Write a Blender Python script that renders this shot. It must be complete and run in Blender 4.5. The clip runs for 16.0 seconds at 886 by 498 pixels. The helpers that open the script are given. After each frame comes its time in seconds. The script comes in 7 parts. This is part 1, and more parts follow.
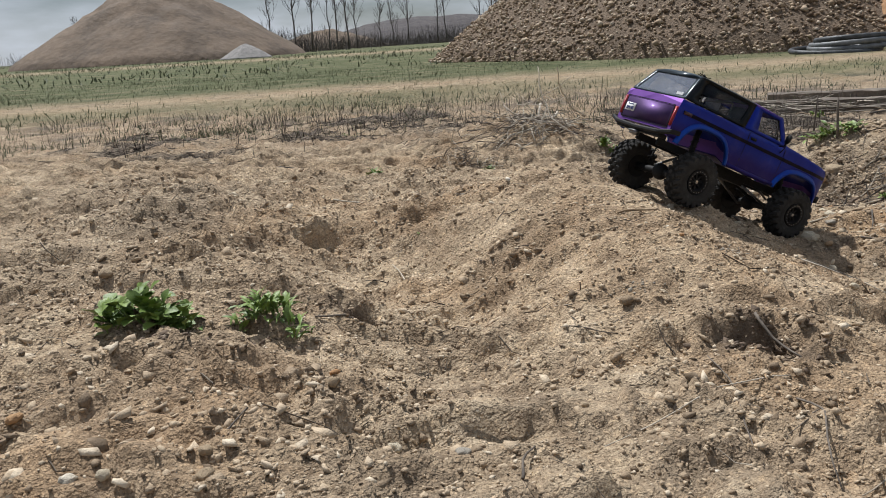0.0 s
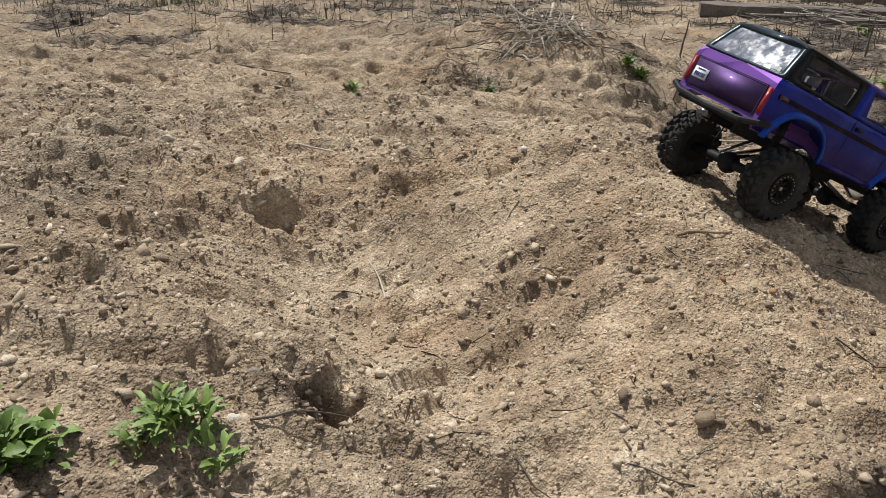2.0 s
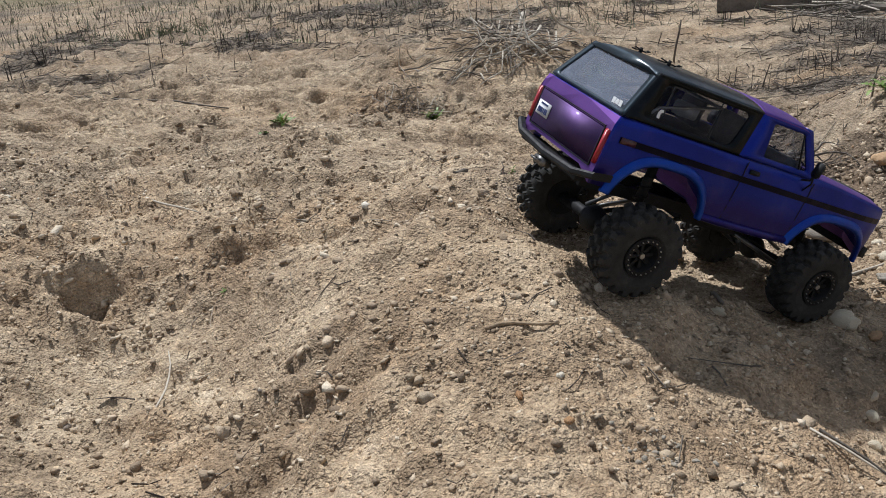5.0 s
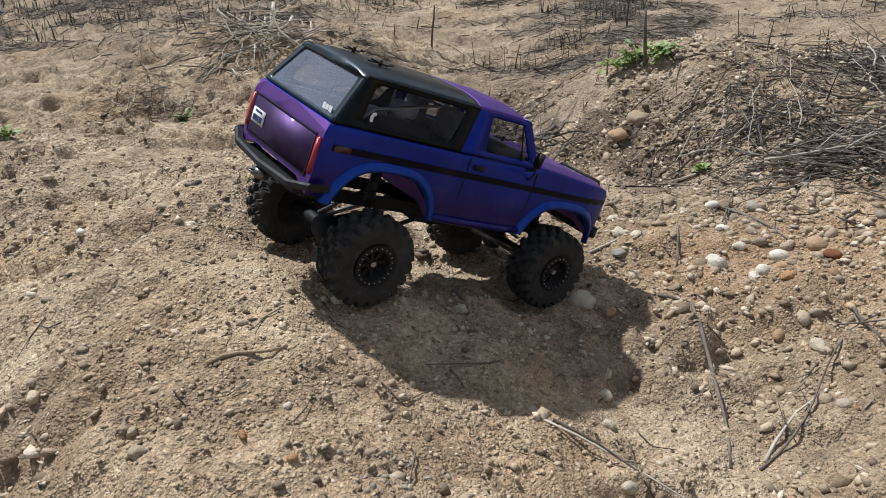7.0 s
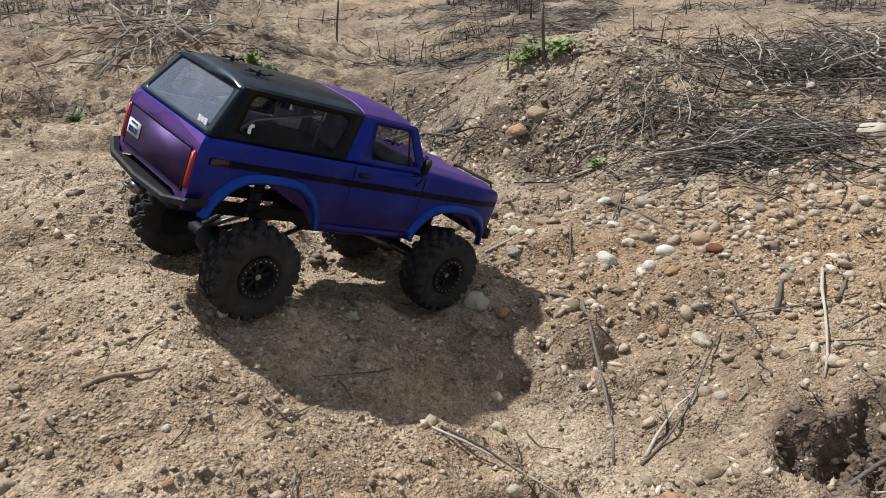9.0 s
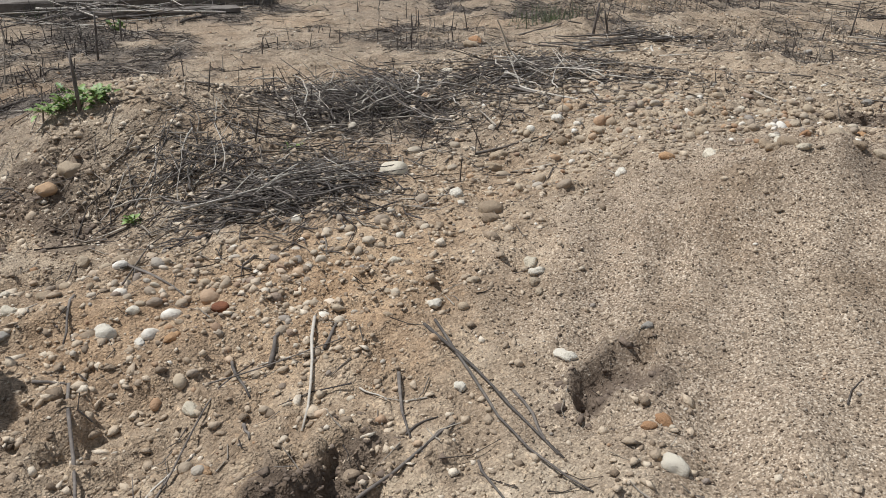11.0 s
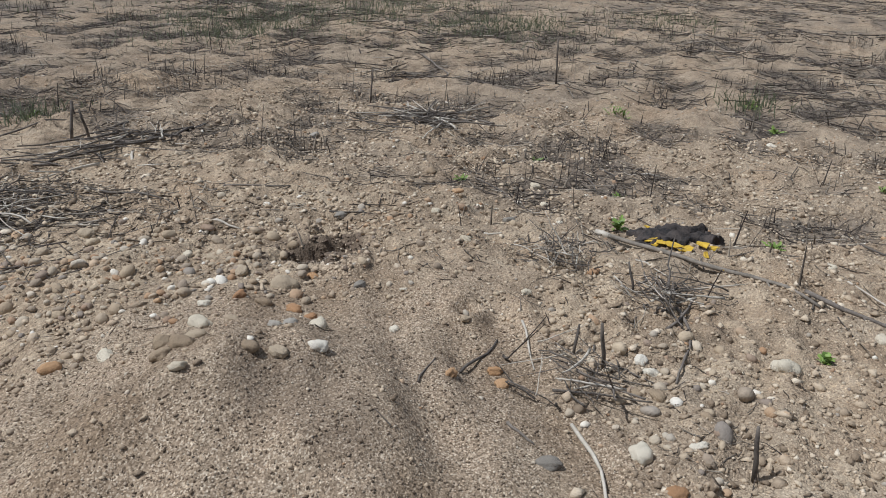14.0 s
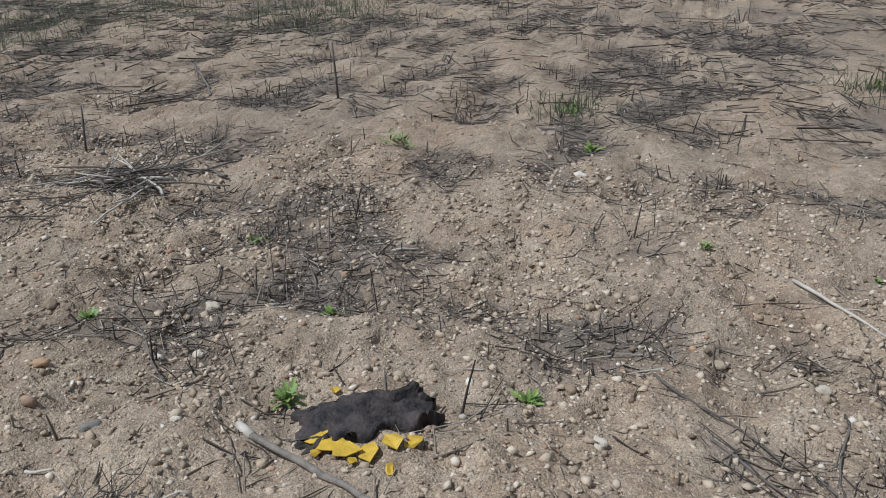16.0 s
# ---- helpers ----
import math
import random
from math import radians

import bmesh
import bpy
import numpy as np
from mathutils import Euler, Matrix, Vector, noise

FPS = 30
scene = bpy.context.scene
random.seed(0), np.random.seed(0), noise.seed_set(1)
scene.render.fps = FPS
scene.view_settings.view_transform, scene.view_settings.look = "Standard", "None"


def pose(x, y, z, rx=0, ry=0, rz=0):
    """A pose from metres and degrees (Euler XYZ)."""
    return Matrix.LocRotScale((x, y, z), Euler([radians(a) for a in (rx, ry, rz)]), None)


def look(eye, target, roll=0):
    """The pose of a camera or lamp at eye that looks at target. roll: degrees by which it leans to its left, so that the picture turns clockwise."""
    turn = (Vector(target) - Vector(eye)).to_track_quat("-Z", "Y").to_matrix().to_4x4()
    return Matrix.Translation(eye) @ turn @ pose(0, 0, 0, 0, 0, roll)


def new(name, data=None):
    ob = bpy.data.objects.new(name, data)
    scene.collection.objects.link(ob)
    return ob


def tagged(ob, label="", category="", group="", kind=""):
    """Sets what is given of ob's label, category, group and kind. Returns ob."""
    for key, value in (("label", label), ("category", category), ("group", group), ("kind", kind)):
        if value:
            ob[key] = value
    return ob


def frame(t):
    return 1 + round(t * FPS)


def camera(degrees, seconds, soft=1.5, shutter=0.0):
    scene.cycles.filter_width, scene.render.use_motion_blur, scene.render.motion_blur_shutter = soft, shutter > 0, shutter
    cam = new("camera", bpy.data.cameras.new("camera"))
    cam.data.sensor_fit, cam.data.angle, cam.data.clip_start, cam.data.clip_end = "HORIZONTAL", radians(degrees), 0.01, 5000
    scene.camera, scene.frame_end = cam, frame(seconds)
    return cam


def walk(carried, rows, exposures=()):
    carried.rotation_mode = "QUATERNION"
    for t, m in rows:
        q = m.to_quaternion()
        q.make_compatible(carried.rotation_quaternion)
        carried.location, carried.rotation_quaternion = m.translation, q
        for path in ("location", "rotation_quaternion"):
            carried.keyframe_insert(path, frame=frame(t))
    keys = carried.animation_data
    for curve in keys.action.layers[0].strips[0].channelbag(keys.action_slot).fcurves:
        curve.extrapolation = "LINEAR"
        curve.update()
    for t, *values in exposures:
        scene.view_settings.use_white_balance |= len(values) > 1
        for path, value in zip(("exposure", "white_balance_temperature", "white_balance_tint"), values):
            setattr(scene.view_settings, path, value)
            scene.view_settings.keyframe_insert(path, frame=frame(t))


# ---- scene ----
cam = camera(57.0, 16.0, soft=0.95)
PATH = [
    (0, (0.021, 0.021, 0.598), (-0.025, 1.962, 0.115), -3.5),
    (0.2, (0.023, 0.080, 0.646), (-0.045, 2.017, 0.155), -2.7),
    (0.5, (0.027, 0.160, 0.703), (-0.036, 2.072, 0.117), -1.6),
    (0.8, (0.031, 0.229, 0.729), (-0.021, 2.104, 0.035), -0.5),
    (1, (0.032, 0.278, 0.732), (-0.030, 2.134, -0.012), -0.1),
    (1.5, (-0.007, 0.425, 0.723), (-0.036, 2.267, -0.056), 0.1),
    (1.8, (-0.013, 0.488, 0.723), (-0.043, 2.333, -0.049), 0.2),
    (2, (-0.013, 0.523, 0.723), (-0.007, 2.350, -0.091), 0.4),
    (2.3, (0.021, 0.579, 0.718), (0.048, 2.396, -0.118), 0.7),
    (2.5, (0.072, 0.620, 0.706), (0.086, 2.441, -0.122), 0.9),
    (3, (0.217, 0.720, 0.670), (0.178, 2.534, -0.171), 2.3),
    (3.2, (0.248, 0.749, 0.677), (0.103, 2.553, -0.174), 1.0),
    (5.3, (0.403, 0.827, 0.709), (0.219, 2.654, -0.083), -4.9),
    (5.5, (0.414, 0.826, 0.712), (0.276, 2.656, -0.084), -4.6),
    (5.7, (0.433, 0.827, 0.714), (0.364, 2.659, -0.084), -4.4),
    (6, (0.463, 0.832, 0.715), (0.430, 2.660, -0.097), -4.1),
    (6.2, (0.475, 0.839, 0.712), (0.481, 2.659, -0.117), -3.2),
    (6.5, (0.482, 0.855, 0.705), (0.665, 2.660, -0.138), -2.4),
    (6.7, (0.484, 0.868, 0.707), (0.746, 2.661, -0.141), -3.0),
    (7, (0.485, 0.885, 0.711), (0.751, 2.670, -0.151), -3.9),
    (7.5, (0.475, 0.894, 0.716), (0.736, 2.678, -0.151), -4.4),
    (8, (0.470, 0.895, 0.729), (0.725, 2.674, -0.147), -4.6),
    (8.3, (0.479, 0.895, 0.730), (0.748, 2.677, -0.138), -4.8),
    (8.5, (0.493, 0.894, 0.730), (0.752, 2.668, -0.157), -5.0),
    (8.8, (0.517, 0.888, 0.731), (0.897, 2.636, -0.162), -3.9),
    (9, (0.533, 0.885, 0.733), (0.974, 2.614, -0.169), -2.9),
    (9.2, (0.548, 0.886, 0.737), (0.986, 2.618, -0.161), -3.0),
    (9.5, (0.573, 0.888, 0.743), (1.084, 2.614, -0.128), -3.5),
    (9.7, (0.595, 0.884, 0.745), (1.227, 2.569, -0.128), -3.0),
    (10, (0.635, 0.871, 0.755), (1.473, 2.459, -0.125), -0.8),
    (10.2, (0.666, 0.861, 0.766), (1.631, 2.375, -0.116), 0.6),
    (12.3, (0.963, 0.746, 0.752), (2.229, 2.057, -0.072), 2.0),
    (12.5, (0.981, 0.734, 0.755), (2.286, 2.006, -0.069), 2.0),
    (12.7, (1.019, 0.714, 0.769), (2.323, 1.985, -0.058), 1.6),
    (13, (1.096, 0.691, 0.798), (2.513, 1.882, 0.042), 0.8),
    (13.2, (1.142, 0.689, 0.811), (2.657, 1.764, 0.072), 0.8),
    (13.5, (1.216, 0.688, 0.834), (2.814, 1.627, 0.083), 1.6),
    (13.7, (1.283, 0.707, 0.864), (2.908, 1.595, 0.107), 2.1),
    (14, (1.396, 0.766, 0.919), (3.082, 1.523, 0.154), 2.7),
    (14.2, (1.467, 0.793, 0.953), (3.210, 1.406, 0.188), 2.9),
    (14.5, (1.578, 0.806, 0.989), (3.350, 1.312, 0.212), 2.5),
    (14.8, (1.715, 0.781, 1.004), (3.478, 1.300, 0.214), 1.6),
    (15, (1.817, 0.746, 1.010), (3.580, 1.254, 0.216), 1.1),
    (15.2, (1.923, 0.704, 1.019), (3.690, 1.204, 0.227), 0.8),
    (15.5, (2.089, 0.642, 1.028), (3.835, 1.175, 0.210), 0.3),
    (15.7, (2.204, 0.609, 1.020), (3.926, 1.183, 0.178), -0.1),
    (16, (2.381, 0.568, 0.987), (4.102, 1.129, 0.138), -0.8),
]
EXPOSURES = [(0.0, -0.18, 5950, 10), (1.0, -0.16, 6100, 10), (2.5, -0.2, 5950, 10), (6.0, -0.19, 5700, 10), (8.0, -0.11, 5800, 10), (10.2, -0.16, 5700, 10), (12.5, -0.42, 5650, 10), (14.0, -0.47, 5500, 10), (16.0, -0.53, 5250, 10)]
walk(cam, [(t, look(eye, target, roll)) for t, eye, target, roll in PATH], EXPOSURES)

# ---- light ----
SUN_AZ, SUN_EL = radians(-32), radians(58)      # from +y towards +x, and above the horizon
world = bpy.data.worlds.new("world")
scene.world = world
world.use_nodes = True
wn = world.node_tree.nodes
wl = world.node_tree.links
wn.clear()
w_out = wn.new("ShaderNodeOutputWorld")
w_bg = wn.new("ShaderNodeBackground")
w_sky = wn.new("ShaderNodeTexSky")
w_sky.sky_type, w_sky.sun_disc = "NISHITA", False
w_sky.sun_elevation, w_sky.sun_rotation = SUN_EL, SUN_AZ
w_sky.dust_density, w_sky.air_density = 0.5, 1.0
w_co = wn.new("ShaderNodeTexCoord")
w_map = wn.new("ShaderNodeMapping")
w_map.inputs["Scale"].default_value = (1.6, 1.6, 6.0)
w_noise = wn.new("ShaderNodeTexNoise")
w_noise.inputs["Scale"].default_value, w_noise.inputs["Detail"].default_value = 2.2, 7.0
w_ramp = wn.new("ShaderNodeValToRGB")
w_ramp.color_ramp.elements[0].position, w_ramp.color_ramp.elements[1].position = 0.36, 0.66
w_mix = wn.new("ShaderNodeMixRGB")
w_mix.inputs["Color2"].default_value = (21.0, 21.6, 22.4, 1)     # bright thin cloud
wl.new(w_co.outputs["Generated"], w_map.inputs["Vector"])
wl.new(w_map.outputs["Vector"], w_noise.inputs["Vector"])
wl.new(w_noise.outputs["Fac"], w_ramp.inputs["Fac"])
wl.new(w_ramp.outputs["Color"], w_mix.inputs["Fac"])
wl.new(w_sky.outputs["Color"], w_mix.inputs["Color1"])
wl.new(w_mix.outputs["Color"], w_bg.inputs["Color"])
wl.new(w_bg.outputs["Background"], w_out.inputs["Surface"])
w_bg.inputs["Strength"].default_value = 0.034

sun = new("sun", bpy.data.lights.new("sun", "SUN"))
sun.data.energy, sun.data.angle, sun.data.color = 5.7, radians(1.2), (1.0, 0.95, 0.87)
sun_dir = Vector((math.sin(SUN_AZ) * math.cos(SUN_EL), math.cos(SUN_AZ) * math.cos(SUN_EL), math.sin(SUN_EL)))
sun.matrix_world = look(sun_dir * 30, (0, 0, 0))


# ---- materials ----
class Nodes:
    """A small wrapper to write node materials shortly."""

    def __init__(self, name):
        self.m = bpy.data.materials.new(name)
        self.m.use_nodes = True
        self.n, self.l = self.m.node_tree.nodes, self.m.node_tree.links
        self.n.clear()
        self.out = self.n.new("ShaderNodeOutputMaterial")
        self.b = self.n.new("ShaderNodeBsdfPrincipled")
        self.l.new(self.b.outputs[0], self.out.inputs[0])
        self.co = self.n.new("ShaderNodeTexCoord")

    def put(self, socket, value):
        if isinstance(value, bpy.types.NodeSocket):
            self.l.new(value, socket)
        else:
            socket.default_value = value

    def noise(self, scale, detail=4.0, rough=0.55, vec=None):
        k = self.n.new("ShaderNodeTexNoise")
        self.put(k.inputs["Vector"], vec or self.co.outputs["Object"])
        k.inputs["Scale"].default_value, k.inputs["Detail"].default_value, k.inputs["Roughness"].default_value = scale, detail, rough
        return k.outputs["Fac"]

    def cells(self, scale, output="Color", vec=None):
        k = self.n.new("ShaderNodeTexVoronoi")
        self.put(k.inputs["Vector"], vec or self.co.outputs["Object"])
        k.inputs["Scale"].default_value = scale
        if output == "Color":
            one = self.n.new("ShaderNodeSeparateXYZ")
            self.l.new(k.outputs["Color"], one.inputs[0])
            return one.outputs[0]
        return k.outputs[output]

    def ramp(self, fac, stops):
        k = self.n.new("ShaderNodeValToRGB")
        e = k.color_ramp.elements
        while len(e) < len(stops):
            e.new(0.5)
        for el, (p, c) in zip(e, stops):
            el.position, el.color = p, c if len(c) == 4 else (*c, 1)
        self.put(k.inputs["Fac"], fac)
        return k.outputs["Color"]

    def mix(self, fac, a, b, mode="MIX"):
        k = self.n.new("ShaderNodeMixRGB")
        k.blend_type = mode
        for s, v in zip(k.inputs, (fac, a, b)):
            self.put(s, v)
        return k.outputs["Color"]

    def math(self, op, a, b=0.0, clamp=False):
        k = self.n.new("ShaderNodeMath")
        k.operation, k.use_clamp = op, clamp
        self.put(k.inputs[0], a)
        self.put(k.inputs[1], b)
        return k.outputs[0]

    def attr(self, name):
        k = self.n.new("ShaderNodeAttribute")
        k.attribute_name = name
        return k.outputs["Fac"]

    def island(self):
        return self.n.new("ShaderNodeNewGeometry").outputs["Random Per Island"]

    def object_random(self):
        return self.n.new("ShaderNodeObjectInfo").outputs["Random"]

    def bump(self, height, strength=0.5, distance=0.002):
        k = self.n.new("ShaderNodeBump")
        k.inputs["Strength"].default_value, k.inputs["Distance"].default_value = strength, distance
        self.put(k.inputs["Height"], height)
        self.l.new(k.outputs[0], self.b.inputs["Normal"])

    def set(self, color=None, rough=None, metal=None, coat=None, spec=None, trans=None, ior=None, emit=None):
        for key, v in (("Base Color", color), ("Roughness", rough), ("Metallic", metal), ("Coat Weight", coat), ("Specular IOR Level", spec),
                       ("Transmission Weight", trans), ("IOR", ior)):
            if v is not None:
                self.put(self.b.inputs[key], v)
        return self.m


def plain(name, c1, c2, scale, rough=0.6, metal=0.0, bump=0.3, distance=0.0006, coat=0.0, detail=5.0, random=0.0, spec=0.35):
    """Two tones in noise at two scales, with fine relief."""
    k = Nodes(name)
    f = k.math("ADD", k.math("MULTIPLY", k.noise(scale, detail), 0.65), k.math("MULTIPLY", k.noise(scale * 6.3, 3), 0.35))
    col = k.ramp(f, [(0.33, c1), (0.67, c2)])
    if random:
        col = k.mix(random, col, k.ramp(k.object_random(), [(0, (0.25, 0.25, 0.25)), (1, (1.0, 1.0, 1.0))]), "MULTIPLY")
    k.bump(k.noise(scale * 5, 4), bump, distance)
    r = k.ramp(k.noise(scale * 2.1, 3), [(0.3, (rough - 0.08,) * 3), (0.7, (min(1, rough + 0.08),) * 3)])
    return k.set(col, r, metal, coat, spec)


def soil_material():
    k = Nodes("sandy_soil")
    big = k.noise(1.3, 5, 0.6)
    mid = k.noise(7.0, 6, 0.62)
    small = k.noise(34.0, 5, 0.6)
    # packed sand, from grey-brown through tan to pale yellow
    col = k.ramp(k.math("ADD", k.math("MULTIPLY", mid, 0.6), k.math("MULTIPLY", small, 0.4)), [(0.36, (0.215, 0.165, 0.113)), (0.46, (0.365, 0.282, 0.193)), (0.56, (0.49, 0.392, 0.273)), (0.68, (0.66, 0.545, 0.40))])
    col = k.mix(k.ramp(big, [(0.48, (0, 0, 0)), (0.66, (0.4,) * 3)]), col, (0.27, 0.226, 0.172, 1))
    col = k.mix(k.ramp(k.noise(3.1, 4, 0.6), [(0.52, (0, 0, 0)), (0.68, (0.42,) * 3)]), col, (0.40, 0.27, 0.158, 1))
    # looser crumbly soil in ragged patches, a little darker
    ragged = k.math("ADD", k.math("MULTIPLY", k.noise(5.0, 6, 0.7), 0.6), k.math("MULTIPLY", k.noise(26.0, 4, 0.6), 0.4))
    col = k.mix(k.ramp(ragged, [(0.53, (0, 0, 0)), (0.62, (0.36,) * 3)]), col, (0.165, 0.125, 0.088, 1))
    col = k.mix(k.math("MULTIPLY", k.attr("loose"), 0.32), col, k.ramp(small, [(0.35, (0.10, 0.074, 0.052)), (0.65, (0.24, 0.182, 0.126))]))
    col = k.mix(k.math("MULTIPLY", k.attr("ochre"), 0.5), col, (0.40, 0.25, 0.13, 1))
    # fine gravel: small stones of many tones
    grav = k.ramp(k.cells(430.0), [(0.0, (0.08, 0.057, 0.039)), (0.3, (0.215, 0.162, 0.111)), (0.75, (0.34, 0.265, 0.187)), (1.0, (0.55, 0.465, 0.355))])
    grav = k.mix(0.8, grav, k.ramp(k.noise(5.5, 5, 0.62), [(0.35, (0.62, 0.57, 0.52)), (0.52, (1.0, 1.0, 1.0)), (0.68, (1.18, 1.16, 1.14))]), "MULTIPLY")
    col = k.mix(k.math("MULTIPLY", k.attr("gravel"), 0.8), col, grav)
    # single grains, fine and coarse
    grain = k.ramp(k.cells(420.0), [(0.0, (0.55, 0.52, 0.49)), (0.25, (0.86, 0.84, 0.82)), (0.65, (1.02, 1.01, 1.0)), (0.88, (1.2, 1.18, 1.15)), (1.0, (1.5, 1.46, 1.4))])
    col = k.mix(0.75, col, grain, "MULTIPLY")
    speck = k.ramp(k.cells(165.0), [(0.0, (0.42, 0.37, 0.33)), (0.14, (0.82, 0.80, 0.77)), (0.75, (1.02, 1.01, 1.0)), (0.92, (1.22, 1.17, 1.1)), (1.0, (1.55, 1.46, 1.34))])
    col = k.mix(k.math("SUBTRACT", 0.5, k.math("MULTIPLY", k.attr("gravel"), 0.4)), col, speck, "MULTIPLY")
    # damp dug soil, and the gravel crest's shade put into the colour
    col = k.mix(k.math("MULTIPLY", k.attr("damp_shade"), 0.85), col, k.ramp(small, [(0.3, (0.055, 0.039, 0.028)), (0.7, (0.17, 0.124, 0.088))]))
    # dry grey litter and turf
    lit = k.ramp(k.noise(30.0, 6, 0.7), [(0.35, (0.05, 0.042, 0.036)), (0.65, (0.20, 0.164, 0.132))])
    col = k.mix(k.math("MULTIPLY", k.attr("litter"), k.ramp(k.math("ADD", k.math("MULTIPLY", k.noise(1.7, 4, 0.6), 0.6), k.math("MULTIPLY", k.noise(7.0, 5, 0.65), 0.4)), [(0.40, (0.2,) * 3), (0.54, (0.95,) * 3)])), col, lit)
    turf = k.ramp(k.noise(1.6, 6, 0.7), [(0.3, (0.055, 0.07, 0.03)), (0.5, (0.11, 0.118, 0.058)), (0.7, (0.22, 0.195, 0.12))])
    col = k.mix(k.attr("turf"), col, turf)
    # single grains of three sizes scattered over gentle unevenness
    loose = k.math("MULTIPLY", k.ramp(ragged, [(0.42, (0.35,) * 3), (0.58, (1.0,) * 3)]), k.math("SUBTRACT", 1.0, k.math("MULTIPLY", k.attr("gravel"), 0.85)))
    h = k.math("MULTIPLY", k.noise(240.0, 3, 0.6), 0.45)
    for size, share, amount in ((330.0, 0.35, 0.55), (190.0, 0.55, 0.8), (110.0, 0.72, 1.1)):
        bead = k.math("MULTIPLY", k.math("SUBTRACT", 0.62, k.cells(size, "Distance"), True), k.ramp(k.cells(size), [(share, (0, 0, 0)), (share + 0.06, (1, 1, 1))]))
        h = k.math("ADD", h, k.math("MULTIPLY", k.math("MULTIPLY", bead, loose), amount))
    h = k.math("ADD", h, k.math("MULTIPLY", small, 1.2))
    h = k.math("ADD", h, k.math("MULTIPLY", k.noise(110.0, 4, 0.65), 0.8))
    k.bump(k.math("MULTIPLY", h, k.math("SUBTRACT", 1.0, k.math("MULTIPLY", k.attr("gravel"), 0.45))), 1.0, 0.0075)
    return k.set(col, 0.95, spec=0.12)


def stone_material(name, stops, per_island=True, scale=60.0):
    k = Nodes(name)
    col = k.ramp(k.island() if per_island else k.object_random(), stops)
    col = k.mix(0.6, col, k.ramp(k.noise(scale, 5, 0.6), [(0.3, (0.72, 0.69, 0.65)), (0.7, (1.2, 1.2, 1.2))]), "MULTIPLY")
    col = k.mix(k.ramp(k.noise(scale * 0.7, 6, 0.7), [(0.5, (0, 0, 0)), (0.7, (0.35,) * 3)]), col, (0.40, 0.315, 0.22, 1))
    k.bump(k.noise(scale * 4, 4), 0.6, 0.003)
    return k.set(col, 0.85, spec=0.2)


PEBBLE_TONES = [(0.0, (0.33, 0.25, 0.165)), (0.18, (0.44, 0.35, 0.24)), (0.36, (0.28, 0.22, 0.16)), (0.52, (0.50, 0.42, 0.31)), (0.64, (0.36, 0.22, 0.12)),
                (0.76, (0.24, 0.205, 0.17)), (0.84, (0.52, 0.45, 0.35)), (0.92, (0.42, 0.27, 0.15)), (0.95, (0.66, 0.59, 0.47)), (1.0, (0.72, 0.66, 0.56))]
M_SOIL = soil_material()
M_PEBBLE = stone_material("pebble_stone", PEBBLE_TONES)
M_GRAVEL = stone_material("gravel_grain", [(0.0, (0.10, 0.072, 0.049)), (0.4, (0.225, 0.168, 0.115)), (0.8, (0.34, 0.262, 0.185)), (0.95, (0.44, 0.36, 0.27)), (1.0, (0.58, 0.50, 0.39))], scale=200.0)
M_CLOD = stone_material("dry_clod", [(0.0, (0.16, 0.117, 0.078)), (0.2, (0.31, 0.236, 0.16)), (0.55, (0.46, 0.36, 0.25)), (0.85, (0.55, 0.44, 0.31)), (1.0, (0.66, 0.565, 0.43))], scale=90.0)
M_DARKSOIL = plain("damp_soil", (0.085, 0.060, 0.042, 1), (0.23, 0.17, 0.12, 1), 50, 0.95, bump=0.8, distance=0.002)
M_STICK = plain("dry_wood", (0.075, 0.060, 0.050, 1), (0.235, 0.198, 0.160, 1), 35, 0.85, bump=0.6, distance=0.001, random=0.55)
M_PALE = plain("bleached_wood", (0.36, 0.31, 0.24, 1), (0.58, 0.52, 0.43, 1), 45, 0.85, bump=0.5, distance=0.0008)
M_BEAM = plain("weathered_timber", (0.085, 0.07, 0.055, 1), (0.22, 0.185, 0.15, 1), 14, 0.9, bump=0.8, distance=0.004)


def leaf_material(name, dark, light, per_island=False):
    k = Nodes(name)
    r = k.island() if per_island else k.object_random()
    col = k.mix(0.45, k.ramp(r, [(0, dark), (1, light)]), k.ramp(k.noise(70, 4), [(0.3, dark), (0.7, light)]))
    k.bump(k.noise(200, 3), 0.3, 0.0005)
    k.b.inputs["Subsurface Weight"].default_value = 0.0
    return k.set(col, 0.5, spec=0.4)


M_LEAF = leaf_material("green_leaf", (0.065, 0.115, 0.02, 1), (0.25, 0.34, 0.07, 1))
M_TUFT = leaf_material("grass_blade", (0.055, 0.072, 0.032, 1), (0.16, 0.165, 0.085, 1), True)


def straw_material():
    k = Nodes("dry_straw")
    col = k.ramp(k.island(), [(0.0, (0.045, 0.035, 0.03)), (0.4, (0.10, 0.081, 0.066)), (0.75, (0.19, 0.158, 0.123)), (1.0, (0.42, 0.36, 0.28))])
    col = k.mix(0.4, col, k.ramp(k.noise(90, 4), [(0.3, (0.5, 0.5, 0.5)), (0.7, (1.1, 1.1, 1.1))]), "MULTIPLY")
    return k.set(col, 0.85, spec=0.2)


M_STRAW = straw_material()


